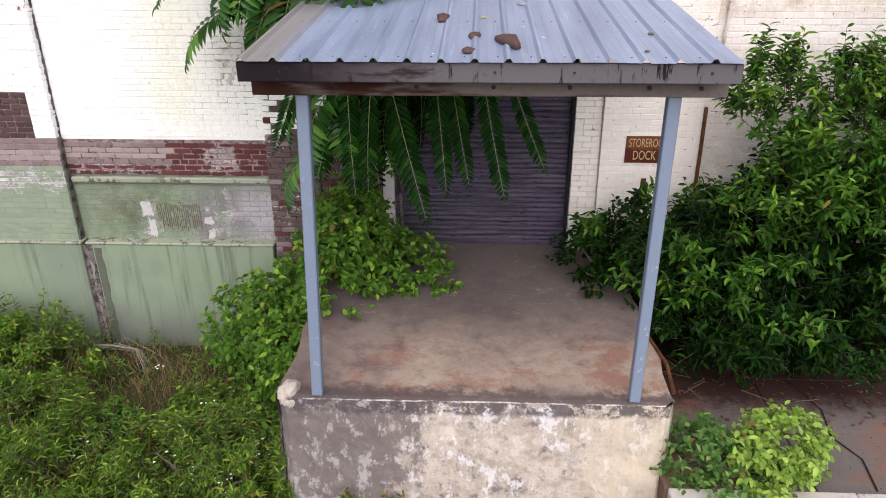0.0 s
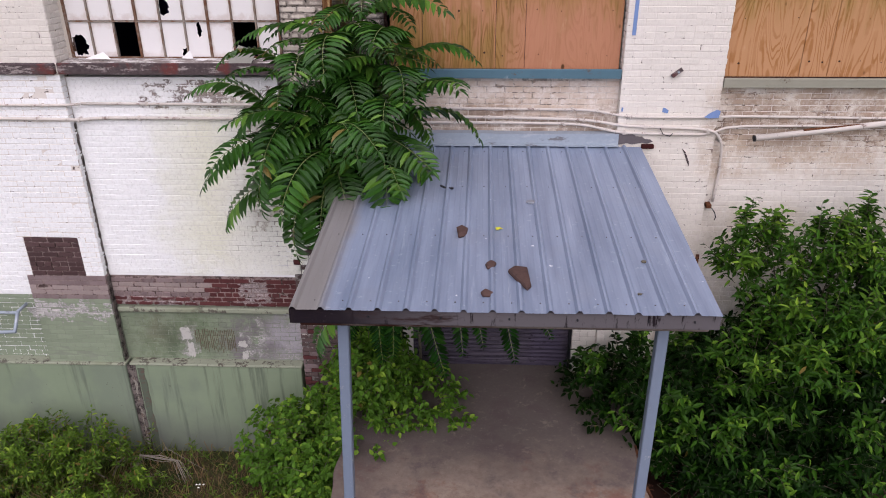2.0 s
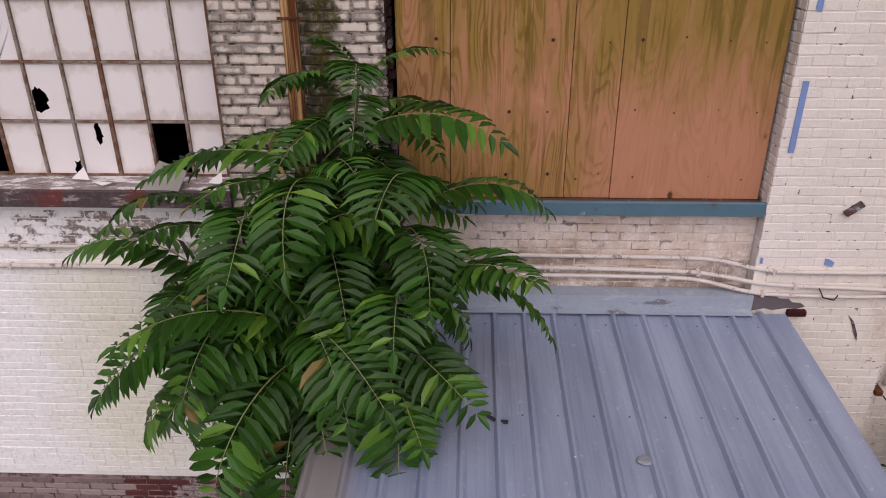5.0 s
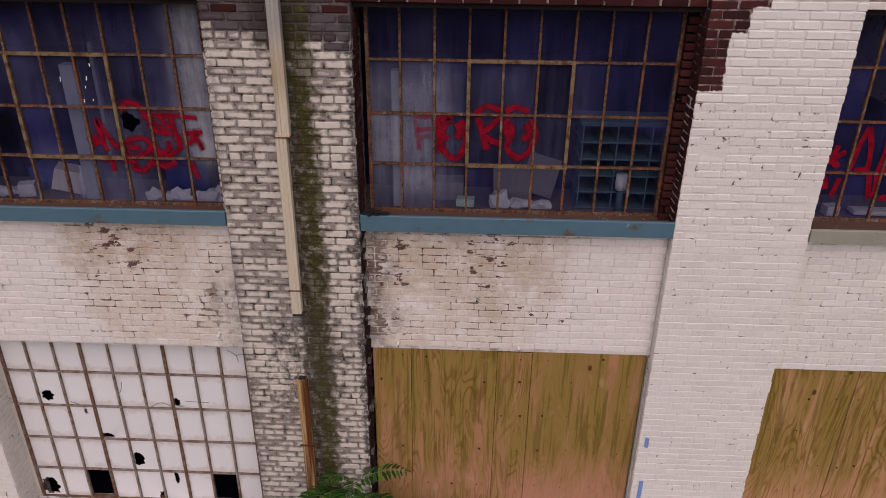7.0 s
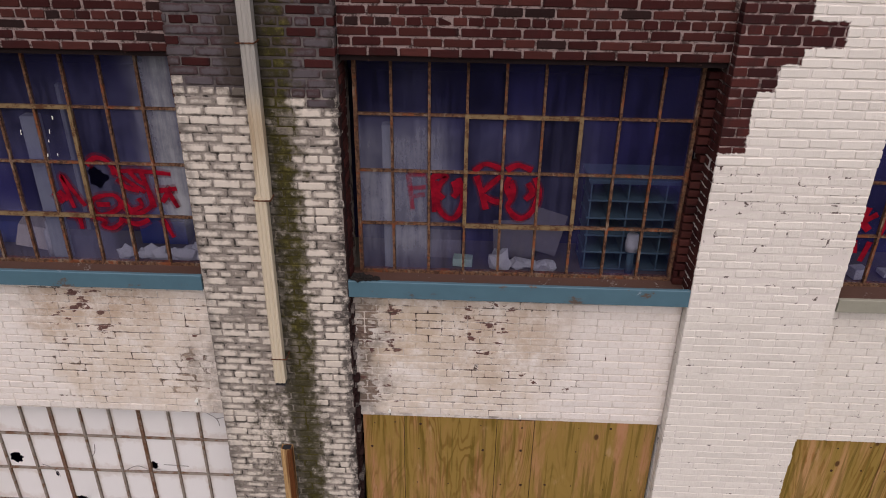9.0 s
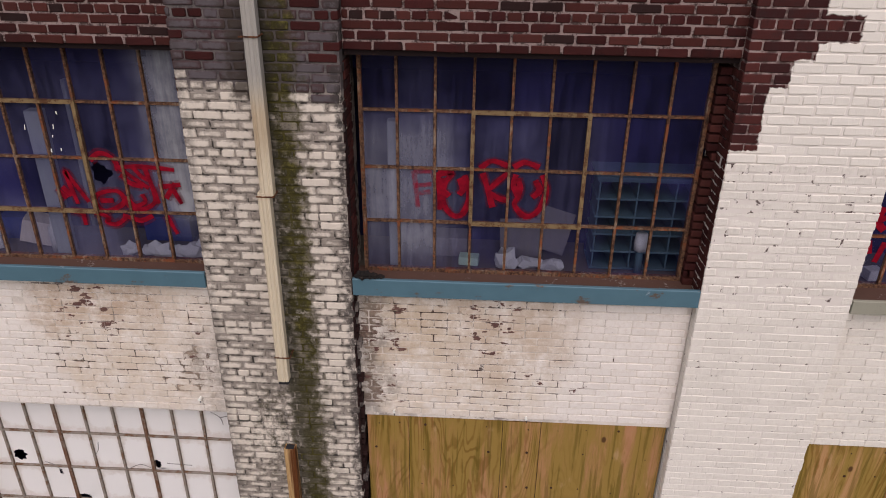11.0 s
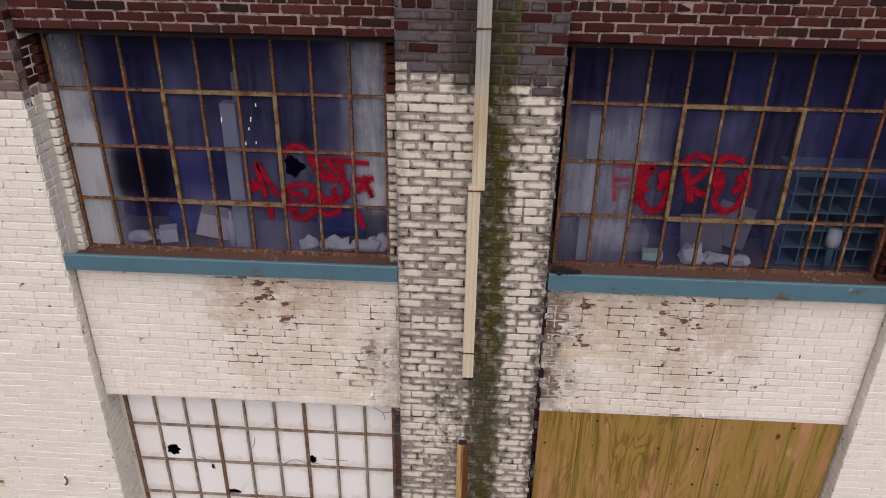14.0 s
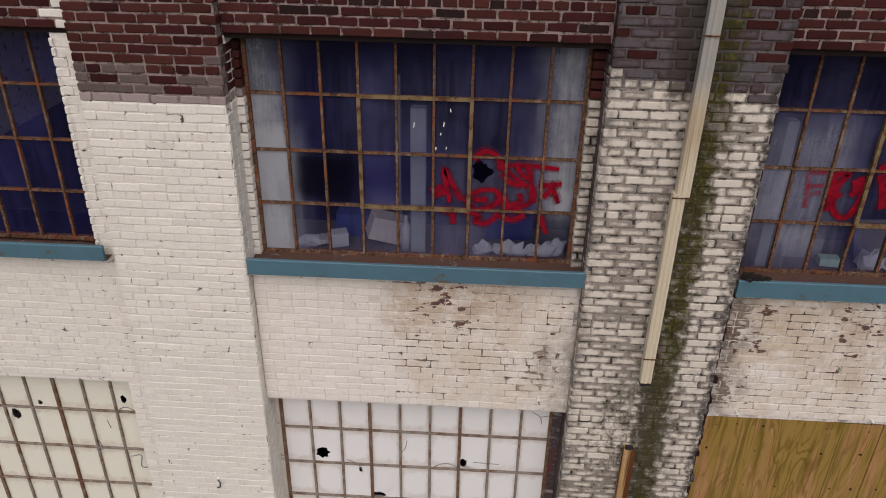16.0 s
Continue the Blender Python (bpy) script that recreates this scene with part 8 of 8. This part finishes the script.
g.box(4.35, 6.9, 0.36, 0.95, 8.50, 8.64, m_bench)
solo("bench", g, "long bench behind the next bay's window", "bench")
junk("paper_stack", "pale papers on the bench of the next bay", "papers", 4.62, 0.40, 0.12, 0.1, 0.09, m_paper, 0, 0, 10)
junk("paper_stack", "flat sheets of pale paper on the bench", "papers", 5.0, 0.42, 0.4, 0.12, 0.04, m_paper, 0, 3, 4)

# ---- bricks of the walls ----


def f_band(x, z):
    """The red band: grey-pink and cream courses towards the corner, red ones beside the middle pier."""
    k = int((2.405 - z) / BH)
    if k <= 0:
        return m_band_grey
    if x < -1.95:
        return {1: m_band_grey, 2: m_band_pale, 3: m_band_pale, 4: m_band_grey}.get(k, m_band)
    return m_band


def f_left_lower(x, z):
    if z < 2.08:
        return m_green
    return f_band(x, z) if z < 2.42 else m_white if z < 5.0 else m_cream


PJ = 0.0065  # width of a painted joint
brick_field(wall_pier_center, PC0, PC1, 7.72, TOP, 0.0, f_center, (7.7, 10.95), joint=0.013)
brick_field(wall_pier_center_lower, PC0, PC1, 4.3, 7.72, 0.0, f_center, (4.9, 7.8), joint=0.013)
brick_field(wall_pier_right, PR0, PR1, 7.72, 127 * BH, 0.0, f_right, (7.7, 10.95), rough=0.5, joint=PJ)
brick_field(wall_pier_right, PR0, PR1, 127 * BH, TOP, 0.0, f_right, (7.7, 10.95), rough=0.7, joint=0.011)
brick_field(wall_pier_right_lower, PR0, PR1, 1.05, 7.72, 0.0, f_right, (4.4, 7.8), rough=0.5, joint=PJ)
brick_field(wall_pier_left, PL0, PL1, 7.72, 116 * BH, 0.0, f_left, (7.7, 10.95), rough=0.6, joint=PJ)
brick_field(wall_pier_left, PL0, PL1, 116 * BH, 147 * BH, 0.0, f_left, (7.7, 10.95), rough=0.9, joint=0.0095)
brick_field(wall_pier_left, PL0, PL1, 147 * BH, TOP, 0.0, f_left, (7.7, 10.95), rough=0.8, joint=0.013)
for a, c, e, h in ((PL0, PL1, 1.06, NZ0), (PL0, NX0, NZ0, NZ1), (NX1, PL1, NZ0, NZ1), (PL0, PL1, NZ1, 7.72)):
    brick_field(wall_pier_left_lower, a, c, e, h, 0.0, f_left_lower, (1.9, 5.2), rough=0.6, joint=PJ)
brick_field(wall_pier_left_lower, NX0, NX1, NZ0, NZ1, 0.0, lambda x, z: m_niche, (2, 3), rough=1.5, joint=0.013)
brick_field(wall_spandrel_left, PL1 + 0.004, PC0 - 0.004, LOWHEAD, SILL - 0.04, PANEL, lambda x, z: m_spandrel, (7, 9), joint=0.0078)
brick_field(wall_spandrel_center, PC1 + 0.004, PR0 - 0.004, MIDHEAD, SILL - 0.04, PANEL, lambda x, z: m_spandrel, (7, 9), joint=0.0078)
brick_field(wall_spandrel_outer, ENDL, PL0 - 0.004, LOWHEAD + 0.10, SILL - 0.04, PANEL, lambda x, z: m_cream, joint=PJ, rough=0.5)
brick_field(wall_spandrel_outer, JX, PL0 - 0.004, SILL - 0.03, HEAD, PANEL, lambda x, z: m_cream, joint=PJ, rough=0.8)
brick_field(wall_spandrel_outer, JX, PL0 - 0.004, LOWSILL - 0.06, LOWHEAD + 0.09, PANEL, lambda x, z: m_cream, joint=PJ, rough=0.8)
brick_field(wall_spandrel_outer, PR1 + 0.004, ENDR, LOWHEAD - 0.06, SILL - 0.08, PANEL, lambda x, z: m_cream, (7, 9), joint=PJ, rough=0.5)
for a, b in ((ENDL, PL0), (PL1, PC0), (PC1, PR0), (PR1, ENDR)):
    brick_field(wall_head, a + 0.004, b - 0.004, HEAD, TOP, PANEL - 0.03, lambda x, z: m_cream if x > 4 or -4.42 < x < -4.2 else f_red(x, z), (10.3, 10.95) if a in (PC1, PL1) else None, joint=0.014)
brick_field(wall_lower_left, PL1 + 0.004, -0.72, 2.4, LOWSILL - 0.08, PANEL, lambda x, z: m_white, (3.3, 5.0), rough=0.45, joint=PJ)
brick_field(wall_lower_left, PL1 + 0.004, -0.72, 1.98, 2.4, PANEL, f_band, (1.9, 2.5))
brick_field(wall_lower_left, PL1 + 0.004, -0.72, 1.06, 1.9, PANEL + 0.03, lambda x, z: m_green, None, rough=0.6, joint=PJ)
brick_field(wall_lower_left, ENDL, PL0, 1.06, LOWSILL - 0.08, PANEL, lambda x, z: m_green if z < 2.1 else m_white, None, rough=0.6, joint=PJ)
brick_field(wall_pier_foot, -0.72, 0.62, -0.4, 4.3, 0.0, lambda x, z: (m_white if z > 2.5 and x < 0.1 and rng.random() < 0.8 else m_band_grey if rng.random() < 0.12 else m_band if rng.random() < 0.25 else m_rough), None, rough=2.0)
brick_field(wall_over_door, PC1, PR0, 3.45, LOWSILL - 0.12, PANEL, lambda x, z: m_spandrel, (4.2, 5.0), joint=0.009)
brick_field(wall_lower_right, PR1 + 0.004, ENDR, 0.4, LOWSILL - 0.17, PANEL, lambda x, z: m_cream, (3.4, 5.0), joint=PJ, rough=0.5)
# toothed bricks between the reveals and the window frames
brick_field(wall_pier_left, PL1 - 0.03, -3.128, SILL - 0.02, HEAD, 0.215, lambda x, z: m_cream if z < 9.95 else f_left(0, z), None, 0.13, joint=0.010, rough=1.5)
brick_field(wall_pier_center, -0.674, PC0 + 0.03, SILL - 0.02, HEAD, 0.215, lambda x, z: m_pier if z < 10.0 else m_brownred, None, 0.13, joint=0.012, rough=1.5)
brick_field(wall_pier_right, 3.068, PR0 + 0.03, SILL - 0.02, HEAD, 0.215, lambda x, z: m_brownred if rng.random() < 0.7 else m_red, None, 0.13, joint=0.014, rough=1.5)
brick_field(wall_over_door, 2.845, PR0 - 0.004, 1.07, 3.45, 0.052, lambda x, z: m_cream, None, 0.03, joint=PJ, rough=1.0)
# reveals beside the windows
for host, x, side, fin in ((wall_pier_center, PC0 - 0.0, 'W', lambda x, z: m_rough), (wall_pier_center, PC1 + 0.0, 'E', f_red), (wall_pier_right, PR0, 'W', lambda x, z: m_brownred if rng.random() < 0.7 else m_red),
                           (wall_pier_left, PL1, 'E', lambda x, z: m_cream if z < 9.9 else f_left(0, z)), (wall_pier_right, PR1, 'E', lambda x, z: m_cream), (wall_spandrel_outer, JX, 'W', lambda x, z: m_cream)):
    brick_field(host, 0.10, 0.31, SILL - 0.04, HEAD, x + (0.006 if side == 'E' else -0.006), fin, None, 0.03, side, joint=0.018 if x == PR0 else 0.010)
for host, x, side, fin in ((wall_pier_left_lower, PL1, 'E', lambda x, z: m_cream), (wall_pier_center_lower, PC0, 'W', lambda x, z: m_rough), (wall_pier_right_lower, PR0, 'W', lambda x, z: m_cream), (wall_pier_center_lower, PC1, 'E', lambda x, z: m_rough)):
    brick_field(host, 0.10, 0.31, LOWSILL, LOWHEAD, x + (0.006 if side == 'E' else -0.006), fin, None, 0.03, side, joint=0.010)

# returns of the piers in front of the panels
for host, x, side, z0, z1, fin in ((wall_pier_left, PL1, 'E', 7.72, 9.9, m_cream), (wall_pier_left_lower, PL1, 'E', 2.5, 5.0, m_white), (wall_pier_left_lower, PL1, 'E', 5.0, 7.72, m_cream), (wall_pier_right, PR0, 'W', 7.72, 8.6, m_cream), (wall_pier_right, PR0, 'W', 8.66, 10.4, m_brownred), (wall_pier_right_lower, PR0, 'W', 5.0, 7.72, m_cream), (wall_pier_center, PC0, 'W', 7.72, 10.1, m_pier), (wall_pier_center_lower, PC0, 'W', 4.4, 7.72, m_pier), (wall_pier_center, PC1, 'E', 7.72, 10.1, m_black), (wall_pier_center_lower, PC1, 'E', 5.1, 7.72, m_black)):
    brick_field(host, 0.013, 0.096, z0, z1, x + (0.004 if side == 'E' else -0.004), lambda x, z: fin, None, 0.03, side, joint=PJ)
